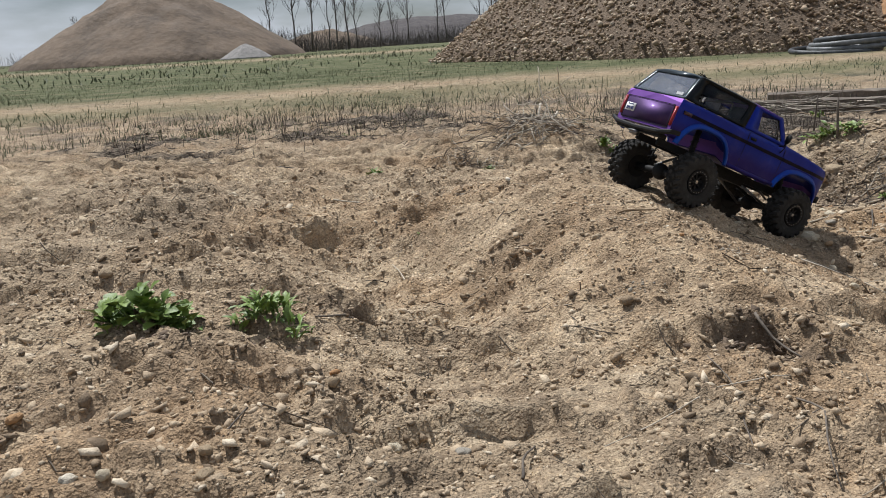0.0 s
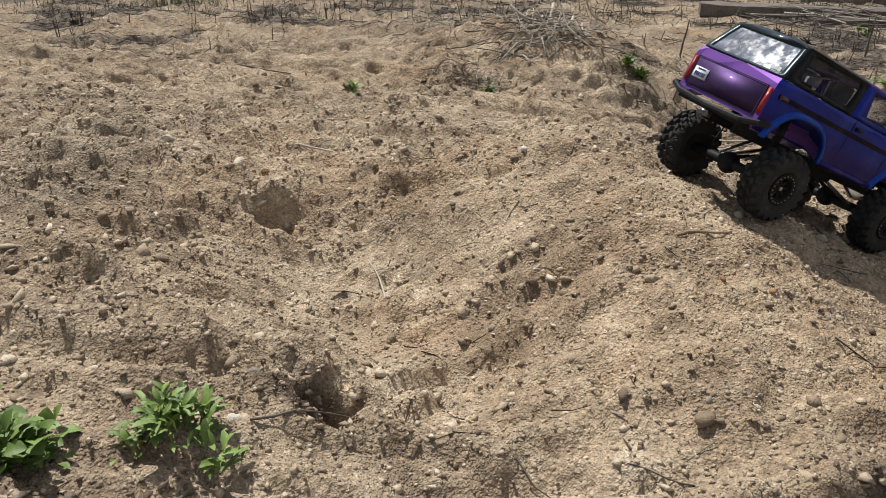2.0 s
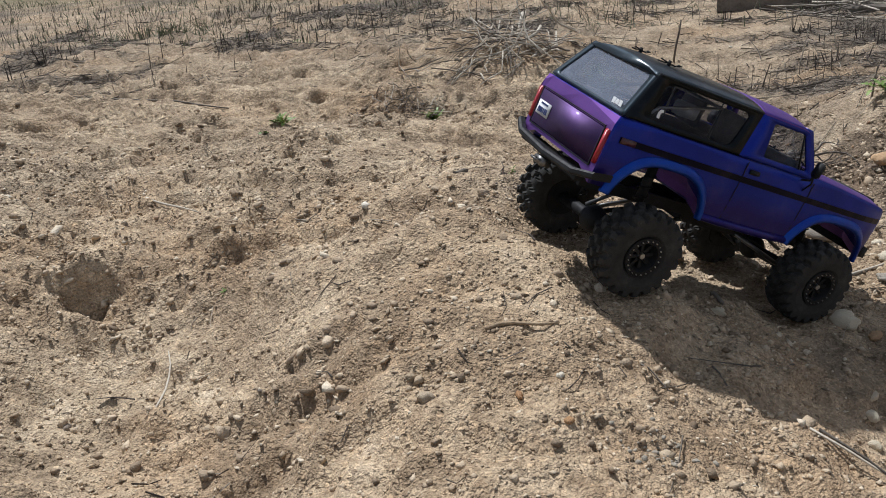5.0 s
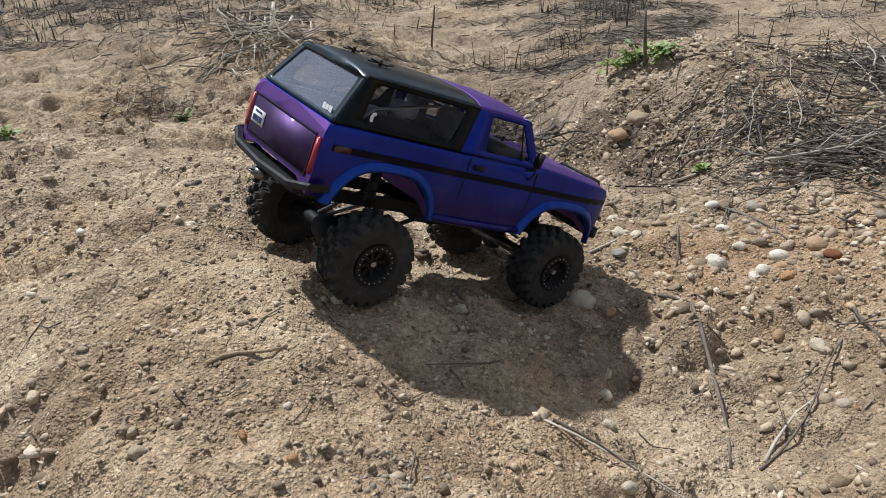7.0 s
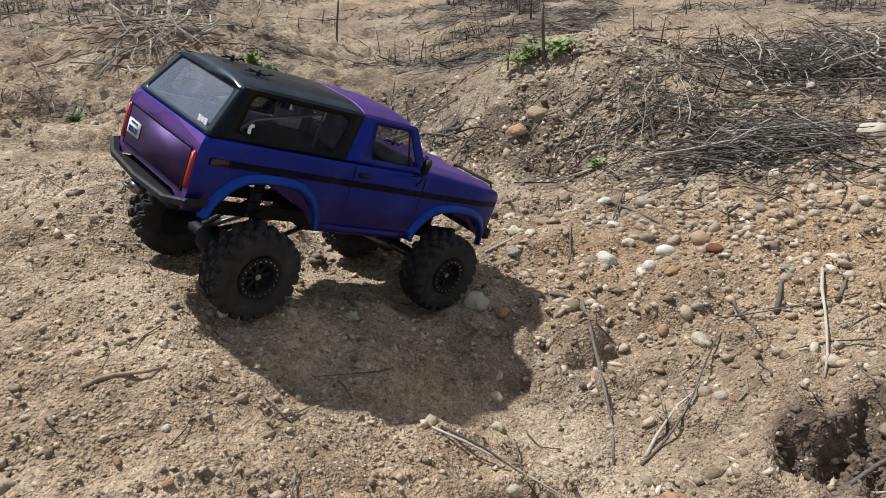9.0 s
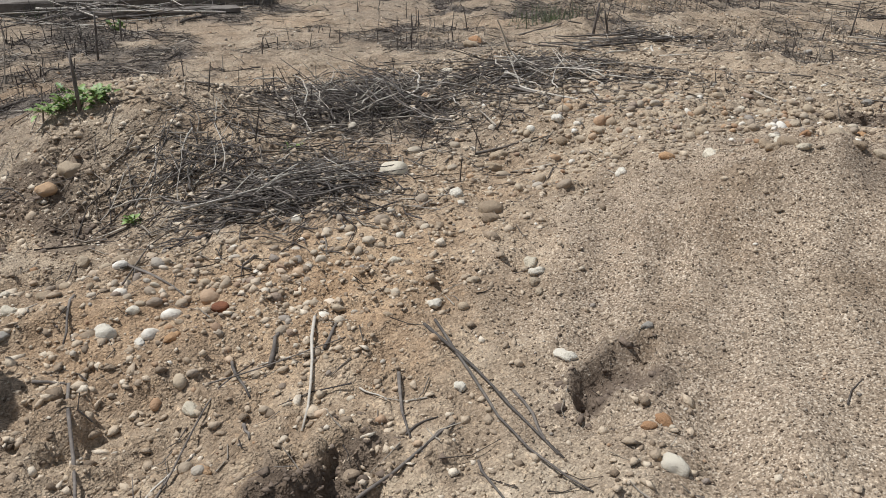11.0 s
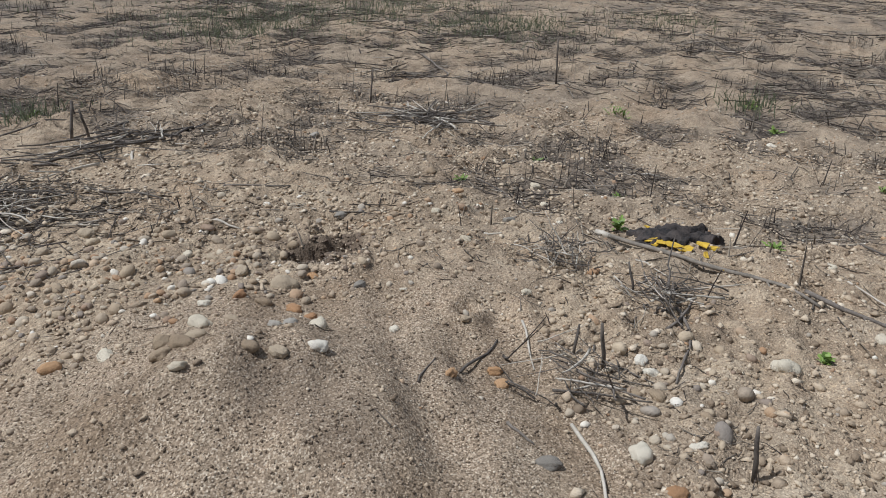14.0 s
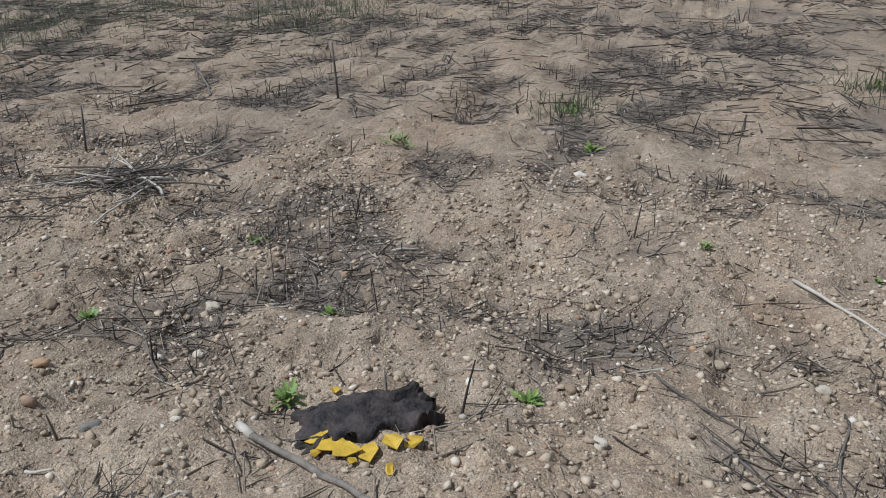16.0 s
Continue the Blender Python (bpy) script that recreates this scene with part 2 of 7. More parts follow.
# ---- mesh helpers ----
def part(name, bm, material, parent=None, label="", smooth=True, bevel=0.0):
    """Links a bmesh as one mesh object under a thing or a part."""
    if bevel:
        bmesh.ops.bevel(bm, geom=list(bm.edges), offset=bevel, segments=2, affect="EDGES", clamp_overlap=True)
    me = bpy.data.meshes.new(name)
    bm.to_mesh(me)
    bm.free()
    me.materials.append(material)
    if smooth:
        me.shade_smooth()
    ob = new(name, me)
    if parent is not None:
        ob.parent = parent
    if label:
        ob["label"] = label
    return ob


def mesh_of(name, verts, faces, material, smooth=True):
    me = bpy.data.meshes.new(name)
    me.from_pydata([tuple(v) for v in verts], [], faces)
    me.materials.append(material)
    if smooth:
        me.shade_smooth()
    return me


def fast_mesh(name, verts, tris, material, smooth=True):
    """A mesh of triangles or quads straight from arrays."""
    verts, tris = np.asarray(verts, np.float32), np.asarray(tris, np.int32)
    me = bpy.data.meshes.new(name)
    k = tris.shape[1]
    me.vertices.add(len(verts))
    me.vertices.foreach_set("co", verts.ravel())
    me.loops.add(tris.size)
    me.loops.foreach_set("vertex_index", tris.ravel())
    me.polygons.add(len(tris))
    me.polygons.foreach_set("loop_start", np.arange(0, tris.size, k, dtype=np.int32))
    me.update(calc_edges=True)
    me.validate()
    me.materials.append(material)
    if smooth:
        me.shade_smooth()
    return me


def box(bm, cx, cy, cz, sx, sy, sz, m=None):
    r = bmesh.ops.create_cube(bm, size=1.0, matrix=(m or Matrix()) @ Matrix.Translation((cx, cy, cz)) @ Matrix.Diagonal((sx, sy, sz, 1)))
    return r["verts"]


def tube_verts(points, radii, sides=6):
    """Rings along a bent line; returns vertices and quad faces with end fans."""
    pts = [Vector(p) for p in points]
    verts, faces = [], []
    for i, p in enumerate(pts):
        d = (pts[min(i + 1, len(pts) - 1)] - pts[max(i - 1, 0)]).normalized()
        u = d.cross(Vector((0.31, 0.17, 0.94)))
        u = u.normalized() if u.length > 1e-4 else d.orthogonal().normalized()
        v = d.cross(u)
        for s in range(sides):
            a = 2 * math.pi * s / sides
            verts.append(p + radii[i] * (math.cos(a) * u + math.sin(a) * v))
    for i in range(len(pts) - 1):
        for s in range(sides):
            a, b = i * sides + s, i * sides + (s + 1) % sides
            faces.append((a, b, b + sides, a + sides))
    faces.append(tuple(reversed(range(sides))))
    faces.append(tuple(range((len(pts) - 1) * sides, len(pts) * sides)))
    return verts, faces


def tube(bm, points, radii, sides=6):
    if not hasattr(radii, "__len__"):
        radii = [radii] * len(points)
    verts, faces = tube_verts(points, radii, sides)
    bv = [bm.verts.new(v) for v in verts]
    for f in faces:
        bm.faces.new([bv[i] for i in f])
    return bv


def wiggly(length, bend, n, rng, kink=0.0):
    """A line along +x of that length that wanders a little."""
    pts, a, b, p = [], 0.0, 0.0, Vector((0, 0, 0))
    step = length / (n - 1)
    for i in range(n):
        pts.append(p.copy())
        a += rng.uniform(-bend, bend) + (rng.choice((-1, 1)) * kink if rng.random() < 0.15 else 0)
        b = b * 0.5 + rng.uniform(-bend, bend) * 0.4
        p += step * Vector((math.cos(a), math.sin(a), math.sin(b))).normalized()
    return pts


# ---- terrain ----
def grad_noise(x, y, seed):
    """Smooth noise in about -1..1 over arrays."""
    xi, yi = np.floor(x).astype(np.int64), np.floor(y).astype(np.int64)
    xf, yf = x - xi, y - yi

    def corner(ix, iy, dx, dy):
        h = (ix * 374761393 + iy * 668265263 + seed * 974634721) & 0xFFFFFFFF
        h = ((h ^ (h >> 13)) * 1274126177) & 0xFFFFFFFF
        a = ((h ^ (h >> 16)) & 0xFFFF) * (2 * np.pi / 65536)
        return np.cos(a) * dx + np.sin(a) * dy

    u, v = xf * xf * xf * (xf * (xf * 6 - 15) + 10), yf * yf * yf * (yf * (yf * 6 - 15) + 10)
    n0 = corner(xi, yi, xf, yf) * (1 - u) + corner(xi + 1, yi, xf - 1, yf) * u
    n1 = corner(xi, yi + 1, xf, yf - 1) * (1 - u) + corner(xi + 1, yi + 1, xf - 1, yf - 1) * u
    return (n0 * (1 - v) + n1 * v) * 1.5


def bell(x, y, cx, cy, s):
    return np.exp(-((x - cx) ** 2 + (y - cy) ** 2) / (2 * s * s))


def ease(t):
    t = np.clip(t, 0, 1)
    return t * t * (3 - 2 * t)


# mounds and hollows: x, y, height, breadth
MOUNDS_SAND = [(0.2, 1.8, 0.143, 0.32), (0.8, 2.8, -0.107, 0.32), (1, 1.4, -0.073, 0.32), (-1.2, 3.2, 0.109, 0.8), (0.4, 2.2, 0.085, 0.16), (1.4, 2.8, 0.161, 0.22), (1, 3.6, -0.074, 0.22), (0.4, 1.4, 0.046, 0.16), (-0.8, 1.6, 0.076, 0.32), (0.2, 3.8, 0.043, 0.32), (-0.2, 1.8, -0.069, 0.22), (0.8, 3, -0.081, 0.16), (1.2, 2.4, -0.06, 0.16), (-0.4, 1, 0.055, 0.32), (-0.2, 3.2, -0.049, 0.32), (0.8, 2.2, -0.036, 0.16), (0.6, 3.4, 0.029, 0.16)]
MOUNDS_FIELD = [(2.4, 1.2, 0.114, 0.8), (2.2, 1.4, 0.098, 0.16), (3.2, 2.2, 0.048, 0.5), (4.2, 1.6, -0.027, 0.32), (4, 3.6, 0.047, 0.5), (2, 2, -0.041, 0.16), (5.2, 3, -0.036, 0.32), (2.4, 2, 0.031, 0.22), (3, 0.6, 0.026, 0.22)]
MOUNDS_SMALL = [(0.36, 3.56, 0.075, 0.22), (0.0, 1.5, -0.104, 0.2), (-1.0, 3.5, -0.074, 0.5), (0.9, 1.7, -0.05, 0.14), (-0.7, 2.1, 0.051, 0.2), (0.0, 1.1, -0.052, 0.14), (-0.2, 1.8, -0.049, 0.14), (4.5, 2.5, -0.045, 0.3), (0.4, 1.7, 0.019, 0.14), (-0.3, 1.4, 0.03, 0.14), (2.5, 1.1, -0.025, 0.2), (2.8, 1.4, 0.023, 0.14), (0.7, 2.1, -0.037, 0.2), (1.6, 1.3, -0.026, 0.14), (4.1, 0.8, -0.033, 0.3), (-0.6, 2.8, -0.05, 0.2), (2.5, 2.6, 0.03, 0.3), (2.8, 1.8, -0.016, 0.14), (-0.2, 2.5, 0.029, 0.3), (0.0, 1.9, -0.021, 0.2), (1.3, 3.0, -0.021, 0.3)]
# dug or trodden pits: x, y, depth, radius
PITS = [(-0.32, 1.95, 0.030, 0.046), (-0.165, 1.355, 0.055, 0.055), (-0.48, 1.88, 0.025, 0.04), (-0.73, 1.84, 0.022, 0.028), (1.15, 1.455, 0.052, 0.085), (2.76, 1.67, 0.045, 0.12),
        (0.45, 1.14, 0.022, 0.062), (1.55, 1.37, 0.024, 0.058), (1.48, 1.35, 0.018, 0.03), (0.50, 2.05, 0.02, 0.022), (0.51, 1.96, 0.018, 0.028), (2.64, 1.27, 0.02, 0.03), (0.84, 2.54, 0.03, 0.045), (1.69, 2.77, 0.03, 0.035)]
# loose, darker, crumbling soil: x, y, breadth
LOOSE = [(-0.45, 1.04, 0.10), (-0.26, 0.90, 0.13), (-0.10, 0.79, 0.12), (0.34, 0.88, 0.10), (0.45, 1.14, 0.10), (-0.52, 1.74, 0.13), (-0.47, 1.42, 0.09), (-0.75, 1.40, 0.13), (0.15, 1.68, 0.07), (0.10, 1.58, 0.07),
         (1.20, 2.55, 0.13), (1.55, 1.37, 0.07), (1.02, 3.10, 0.15), (0.05, 3.10, 0.16), (1.20, 1.49, 0.07), (1.00, 1.86, 0.09), (1.10, 1.70, 0.09), (0.95, 2.12, 0.09), (0.80, 2.35, 0.12), (0.9, 1.72, 0.06), (-0.9, 2.6, 0.2), (2.40, 1.12, 0.1)]
# where the tyres of the model stand, pressed into the soil: x, y, height
TYRE_PRINTS = [(0.517, 1.766, 0.222), (0.778, 1.898, 0.110), (0.435, 1.950, 0.236), (0.694, 2.082, 0.122)]


def relief(x, y):
    """Height of the ground without its fine grain."""
    z = np.full(np.shape(x), 0.13)
    for cx, cy, a, s in MOUNDS_SAND + MOUNDS_FIELD + MOUNDS_SMALL:
        z = z + a * bell(x, y, cx, cy, s)
    return z + 0.009 * np.clip(y - 8.0, 0, 300)


def gravel_weight(x, y):
    return ease((0.62 - np.hypot((x - 2.05) * 0.75, y - 1.3) + 0.06 * grad_noise(x * 5, y * 5, 7)) / 0.25)


def loose_weight(x, y):
    return ease((sum(bell(x, y, *c) for c in LOOSE) + 0.45 * grad_noise(x * 7, y * 9, 38) + 0.3 * grad_noise(x * 21, y * 24, 39) - 0.42) / 0.35)


def heightmap(x, y):
    x, y = np.asarray(x, float), np.asarray(y, float)
    r = np.hypot(x - 2.0, y - 2.2)
    near = ease((12.0 - r) / 6.0)
    g = gravel_weight(x, y)
    rough = near * (1 - 0.75 * g)
    z = relief(x, y)
    z = z + 0.010 * near * grad_noise(x * 2.1, y * 2.1, 1) * (1 - 0.6 * g)
    wx, wy = x + 0.05 * grad_noise(x * 4, y * 4, 21), y + 0.05 * grad_noise(x * 4, y * 4, 22)
    lump = 1 - np.abs(grad_noise(wx * 6.3, wy * 8.5, 2))
    z = z + rough * (0.020 * (lump - 0.7) + 0.009 * grad_noise(wx * 13, wy * 15, 3))
    east = ease((x - 2.7) / 0.8)
    z = z + rough * east * 0.012 * np.abs(grad_noise(wx * 11, wy * 13, 36))
    z = z + near * east * (0.034 * grad_noise(x * 3.3, y * 4.6, 15) + 0.010 * np.abs(grad_noise(x * 8, y * 10, 16)))
    crumb = np.clip(grad_noise(x * 3.1, y * 3.1, 9) + 0.55, 0.15, 1.2)
    vx, vy = x + 0.022 * grad_noise(x * 19, y * 19, 23), y + 0.022 * grad_noise(x * 19, y * 19, 24)
    clod = grad_noise(vx * 17, vy * 22, 4) + 0.55 * grad_noise(vx * 43, vy * 47, 14)
    crumb = crumb + 0.3 * loose_weight(x, y)
    z = z + rough * crumb * (0.0085 * ease((clod - 0.12) / 0.25) - 0.003 * ease((-clod - 0.35) / 0.25) + 0.0022 * grad_noise(vx * 48, vy * 48, 5))
    # small undercut ledges in the trodden sand
    west = rough * ease((1.25 - x) / 0.5) * (1 - 0.8 * np.clip(bell(x, y, 0.42, 1.55, 0.22) + bell(x, y, 0.48, 2.0, 0.18), 0, 1))
    for q_, (fx, fy, off, hgt_) in enumerate(((1.5, 4.8, 0.10, 0.024), (2.4, 7.5, 0.16, 0.020), (4.2, 11.5, 0.20, 0.014), (8.0, 18.0, 0.24, 0.008))):
        led = grad_noise(wx * fx, wy * fy, 51 + q_) + 0.18 * grad_noise(vx * 21, vy * 21, 55 + q_)
        z = z + west * 0.85 * hgt_ * (ease((led - off) / 0.085) - 0.8 * ease((led - off) / 0.9))
    ca, sa = 0.80, 0.60
    z = z + near * g * (0.022 * grad_noise((x * ca + y * sa) * 2.2, (y * ca - x * sa) * 11, 17) + 0.006 * grad_noise(x * 9, y * 9, 18))
    # the sharp crest of the gravel mound
    t = np.clip((x - 1.83) / 0.36, -0.15, 1.0)
    dr = np.hypot(x - (1.83 + 0.36 * t), y - (1.535 - 0.09 * t * t) + 0.012 * grad_noise(x * 14, y * 14, 37))
    z = z + 0.044 * np.exp(0.35 - np.sqrt((dr / 0.062) ** 2 + 0.35 ** 2)) * ease((t + 0.15) / 0.5) * (1 - 0.5 * ease((t - 0.45) / 0.55)) - 0.034 * bell(x, y, 2.20, 1.325, 0.05)
    rut = bell(x, y, 0.22, 1.62, 0.30) + 0.8 * bell(x, y, -0.5, 2.6, 0.5)
    z = z + rut * 0.016 * (np.abs(grad_noise((x * 0.6 + y * 0.8) * 2.5 + 3, (y * 0.6 - x * 0.8) * 9, 19)) - 0.3)
    for cx, cy, fz in TYRE_PRINTS:
        w = np.exp(-(np.hypot(x - cx, y - cy) / 0.075) ** 4)
        z = z * (1 - w) + w * (fz + 0.25 * (z - relief(x, y)))
    for cx, cy, d, s in PITS:
        q = np.hypot(x - cx, (y - cy) * 1.25) + 0.7 * s * grad_noise(x * 12, y * 12, 31) + 0.5 * s * grad_noise(x * 31, y * 31, 32)
        z = z - d * ease((s - q) / (0.8 * s)) + 0.012 * np.exp(-((q - 1.25 * s) / (0.35 * s)) ** 2)
    return z


def graded_axis(lo, hi, step, far_lo, far_hi, ratio):
    mid = np.arange(lo, hi, step)
    left, right, s = [], [], step
    p = lo
    while p > far_lo:
        s *= ratio
        p -= s
        left.append(p)
    p, s = mid[-1], step
    while p < far_hi:
        s *= ratio
        p += s
        right.append(p)
    return np.concatenate([left[::-1], mid, right])


gx = graded_axis(-1.2, 4.2, 0.0098, -420, 420, 1.075)
gy = graded_axis(0.4, 3.6, 0.0098, -300, 600, 1.06)
GX, GY = np.meshgrid(gx, gy)
GZ = heightmap(GX, GY)
nx, ny = len(gx), len(gy)
ii = (np.arange(ny - 1)[:, None] * nx + np.arange(nx - 1)[None, :]).ravel()
ground_mesh = fast_mesh("ground", np.stack([GX.ravel(), GY.ravel(), GZ.ravel()], 1), np.stack([ii, ii + 1, ii + nx + 1, ii + nx], 1), M_SOIL)
far = ease((GY - 5.6 + 1.2 * grad_noise(GX * 0.35, GY * 0.35, 41)) / 4.0)
track = np.exp(-((GY - 10.0 - 0.10 * GX) / 1.3) ** 2) + np.exp(-((GY - 44 - 0.1 * GX) / 5.0) ** 2) * 0.8
turf = far * (1 - 0.85 * np.clip(track, 0, 1))
mat = ease((0.5 * grad_noise(GX * 1.5, GY * 1.9, 61) + 0.4 * grad_noise(GX * 4.1, GY * 4.1, 62) - 0.6 * grad_noise(GX * 3.3, GY * 4.6, 15) + 0.08) / 0.4)
litter = (0.2 + 0.8 * mat) * ease((GY - 0.25 * np.clip(GX, 0, 9) - 2.2 - 1.2 * ease((0.9 - GX) / 0.6) + 0.5 * grad_noise(GX * 1.2, GY * 1.2, 42)) / 0.9) * (1 - far) + (0.2 + 0.8 * mat) * ease((GX - 2.6 + 0.4 * grad_noise(GX * 1.3, GY * 1.3, 43)) / 1.2) * (1 - far) * 0.8
ochre = bell(GX, GY, 1.45, 1.85, 0.22) + 0.4 * bell(GX, GY, 0.45, 1.5, 0.3) + 0.8 * bell(GX, GY, 1.05, 1.95, 0.12) + 0.3 * ease(grad_noise(GX * 1.7, GY * 1.7, 44))
# damp soil in the dug pits; smaller hollows get the same dark tone
damp_shade = sum(ease((1.35 * s - np.hypot(GX - cx, (GY - cy) * 1.25) + 0.7 * s * grad_noise(GX * 13, GY * 13, 33)) / (0.7 * s)) for cx, cy, d, s in PITS if s > 0.052)
# dark bank soil; the last term paints the shaded side of the gravel crest
damp_shade = damp_shade + 0.75 * ease((bell(GX, GY, 1.10, 2.62, 0.10) + 0.9 * bell(GX, GY, 1.17, 2.40, 0.07) + 0.6 * grad_noise(GX * 9, GY * 9, 34) - 0.35) / 0.4) + 0.4 * ease((bell(GX, GY, 2.14, 1.31, 0.10) + 0.5 * grad_noise(GX * 7, GY * 7, 35) - 0.4) / 0.5)
# litter under two brush piles, deepened to paint in the dark shade beneath
litter = litter + 1.2 * bell(GX, GY, 1.98, 2.62, 0.2) + bell(GX, GY, 1.5, 2.2, 0.11)
for nm, arr in (("turf", turf), ("loose", loose_weight(GX, GY)), ("damp_shade", np.clip(damp_shade, 0, 1)), ("litter", np.clip(litter, 0, 1)), ("gravel", np.clip(gravel_weight(GX, GY) + 0.35 * ease((GX - 1.3) / 1.0), 0, 1)), ("ochre", np.clip(ochre, 0, 1))):
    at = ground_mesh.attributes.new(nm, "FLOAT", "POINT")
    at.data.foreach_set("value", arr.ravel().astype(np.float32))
ground = tagged(new("ground", ground_mesh), "dry lumpy sandy ground with pebbles, ruts and dead litter", "ground", kind="structure")


# ---- the truck ----
def paint_material(name, c1, c2, low=None, coat=0.4, flake=0.25):
    """Metallic lacquer with dust; low puts the purple sheen near the sills into the colour."""
    k = Nodes(name)
    col = k.mix(k.ramp(k.noise(9, 4), [(0.35, (0, 0, 0)), (0.68, (1, 1, 1))]), c1, c2)
    if low:
        sep = k.n.new("ShaderNodeSeparateXYZ")
        k.put(sep.inputs[0], k.co.outputs["Object"])
        f = k.math("MULTIPLY", k.math("SUBTRACT", 0.178, k.math("ADD", sep.outputs[2], k.math("MULTIPLY", k.noise(30, 3), 0.02))), 40.0, True)
        col = k.mix(k.math("MULTIPLY", f, 0.75), col, low)
    dust = k.ramp(k.noise(26, 7, 0.7), [(0.5, (0, 0, 0)), (0.85, (0.10,) * 3)])
    col = k.mix(dust, col, (0.30, 0.24, 0.18, 1))
    k.bump(k.noise(700, 2), 0.08, 0.0003)
    m = k.set(col, k.ramp(k.noise(40, 5), [(0.3, (0.5,) * 3), (0.75, (0.66,) * 3)]), 0.94, coat)
    k.b.inputs["Coat Roughness"].default_value = 0.14
    return m


# One colour-flip lacquer; its blue, violet and plum sheens are set as colours.
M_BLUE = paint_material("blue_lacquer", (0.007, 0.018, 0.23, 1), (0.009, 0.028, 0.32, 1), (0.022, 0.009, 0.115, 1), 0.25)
M_FLARE_SHEEN = paint_material("flare_sheen", (0.008, 0.035, 0.30, 1), (0.010, 0.085, 0.45, 1), None, 0.25)
M_VIOLET_SHEEN = paint_material("violet_sheen", (0.10, 0.044, 0.25, 1), (0.145, 0.066, 0.33, 1), None, 0.15)
M_PLUM_SHEEN = paint_material("plum_sheen", (0.15, 0.065, 0.27, 1), (0.20, 0.09, 0.34, 1), None, 0.1)
M_DARKPLUM_SHEEN = paint_material("dark_plum_sheen", (0.062, 0.036, 0.10, 1), (0.085, 0.048, 0.135, 1), None, 0.05)
M_PILLAR = paint_material("gloss_black_side", (0.003, 0.005, 0.007, 1), (0.005, 0.008, 0.011, 1), None, 0.2)
M_STRIP = paint_material("navy_strip", (0.003, 0.003, 0.012, 1), (0.005, 0.005, 0.02, 1), None, 0.1)
M_TOP = paint_material("black_hardtop", (0.010, 0.017, 0.023, 1), (0.017, 0.026, 0.034, 1), coat=0.4)
M_BLACK = plain("black_plastic", (0.008, 0.008, 0.009, 1), (0.018, 0.018, 0.018, 1), 90, 0.6, bump=0.3, distance=0.0003, spec=0.2)
M_STEEL = plain("dark_steel", (0.10, 0.10, 0.10, 1), (0.22, 0.21, 0.20, 1), 120, 0.4, metal=0.8, bump=0.2, distance=0.0002)
M_BOLT = plain("bright_steel", (0.35, 0.34, 0.33, 1), (0.55, 0.54, 0.52, 1), 120, 0.35, metal=0.9, bump=0.1, distance=0.0002)
M_WHITE = plain("white_film", (0.62, 0.62, 0.62, 1), (0.78, 0.78, 0.77, 1), 150, 0.5, bump=0.1, distance=0.0002)
M_NAVY = plain("navy_print", (0.02, 0.03, 0.10, 1), (0.03, 0.045, 0.14, 1), 150, 0.5, bump=0.1, distance=0.0002)
M_SEAT = plain("grey_moulding", (0.16, 0.16, 0.165, 1), (0.30, 0.29, 0.28, 1), 60, 0.7, bump=0.2, distance=0.0004)


def tyre_material():
    k = Nodes("dusty_rubber")
    dust = k.ramp(k.noise(38, 7, 0.7), [(0.33, (0.016, 0.015, 0.014)), (0.58, (0.036, 0.034, 0.031)), (0.85, (0.11, 0.098, 0.083))])
    k.bump(k.noise(400, 3), 0.4, 0.0006)
    return k.set(dust, 0.85, spec=0.3)


def glass_material(name, tint, alpha):
    """Thin film: part smoked, part clear, with a sharp reflection."""
    k = Nodes(name)
    clear = k.n.new("ShaderNodeBsdfTransparent")
    clear.inputs[0].default_value = (0.88, 0.89, 0.92, 1)
    mixer = k.n.new("ShaderNodeMixShader")
    k.set(tint, k.ramp(k.noise(60, 5), [(0.4, (0.05,) * 3), (0.75, (0.22,) * 3)]), 0.0)
    k.put(mixer.inputs[0], k.ramp(k.noise(20, 5), [(0.3, (alpha - 0.08,) * 3), (0.7, (alpha + 0.1,) * 3)]))
    k.l.new(clear.outputs[0], mixer.inputs[1])
    k.l.new(k.b.outputs[0], mixer.inputs[2])
    k.l.new(mixer.outputs[0], k.out.inputs[0])
    return k.m


def lens_material(name, c):
    k = Nodes(name)
    k.bump(k.cells(500, "Distance"), 0.3, 0.0006)
    m = k.set(k.ramp(k.noise(60, 4), [(0.3, tuple(v * 0.75 for v in c[:3]) + (1,)), (0.7, c)]), 0.35, coat=0.25)
    return m


M_TYRE = tyre_material()
M_GLASS = glass_material("smoked_window", (0.03, 0.034, 0.045, 1), 0.14)
# pale blue-grey tint stands in for the sky reflected in the rear window
M_REARGLASS = glass_material("rear_window_sky_tint", (0.22, 0.245, 0.30, 1), 0.45)
M_RED = lens_material("red_lens", (0.36, 0.006, 0.014, 1))
M_AMBER = lens_material("dull_marker", (0.05, 0.006, 0.008, 1))

BELT, ROOF, SILL = 0.208, 0.268, 0.118
HUB_R, HUB_F = (0.0, 0.106), (0.312, 0.106)


def underside(x):
    """Lower edge of the body along its length, with the two wheel openings."""
    z = SILL + (0.010 if x > 0.36 else 0.006 if x < -0.05 else 0.0)
    for c, r, top in ((0.0, 0.071, 0.166), (0.312, 0.071, 0.163)):
        d = abs(x - c)
        if d < r:
            z = max(z, SILL + (top - SILL) * (1 - (d / r) ** 3.2) ** 0.7)
    return z


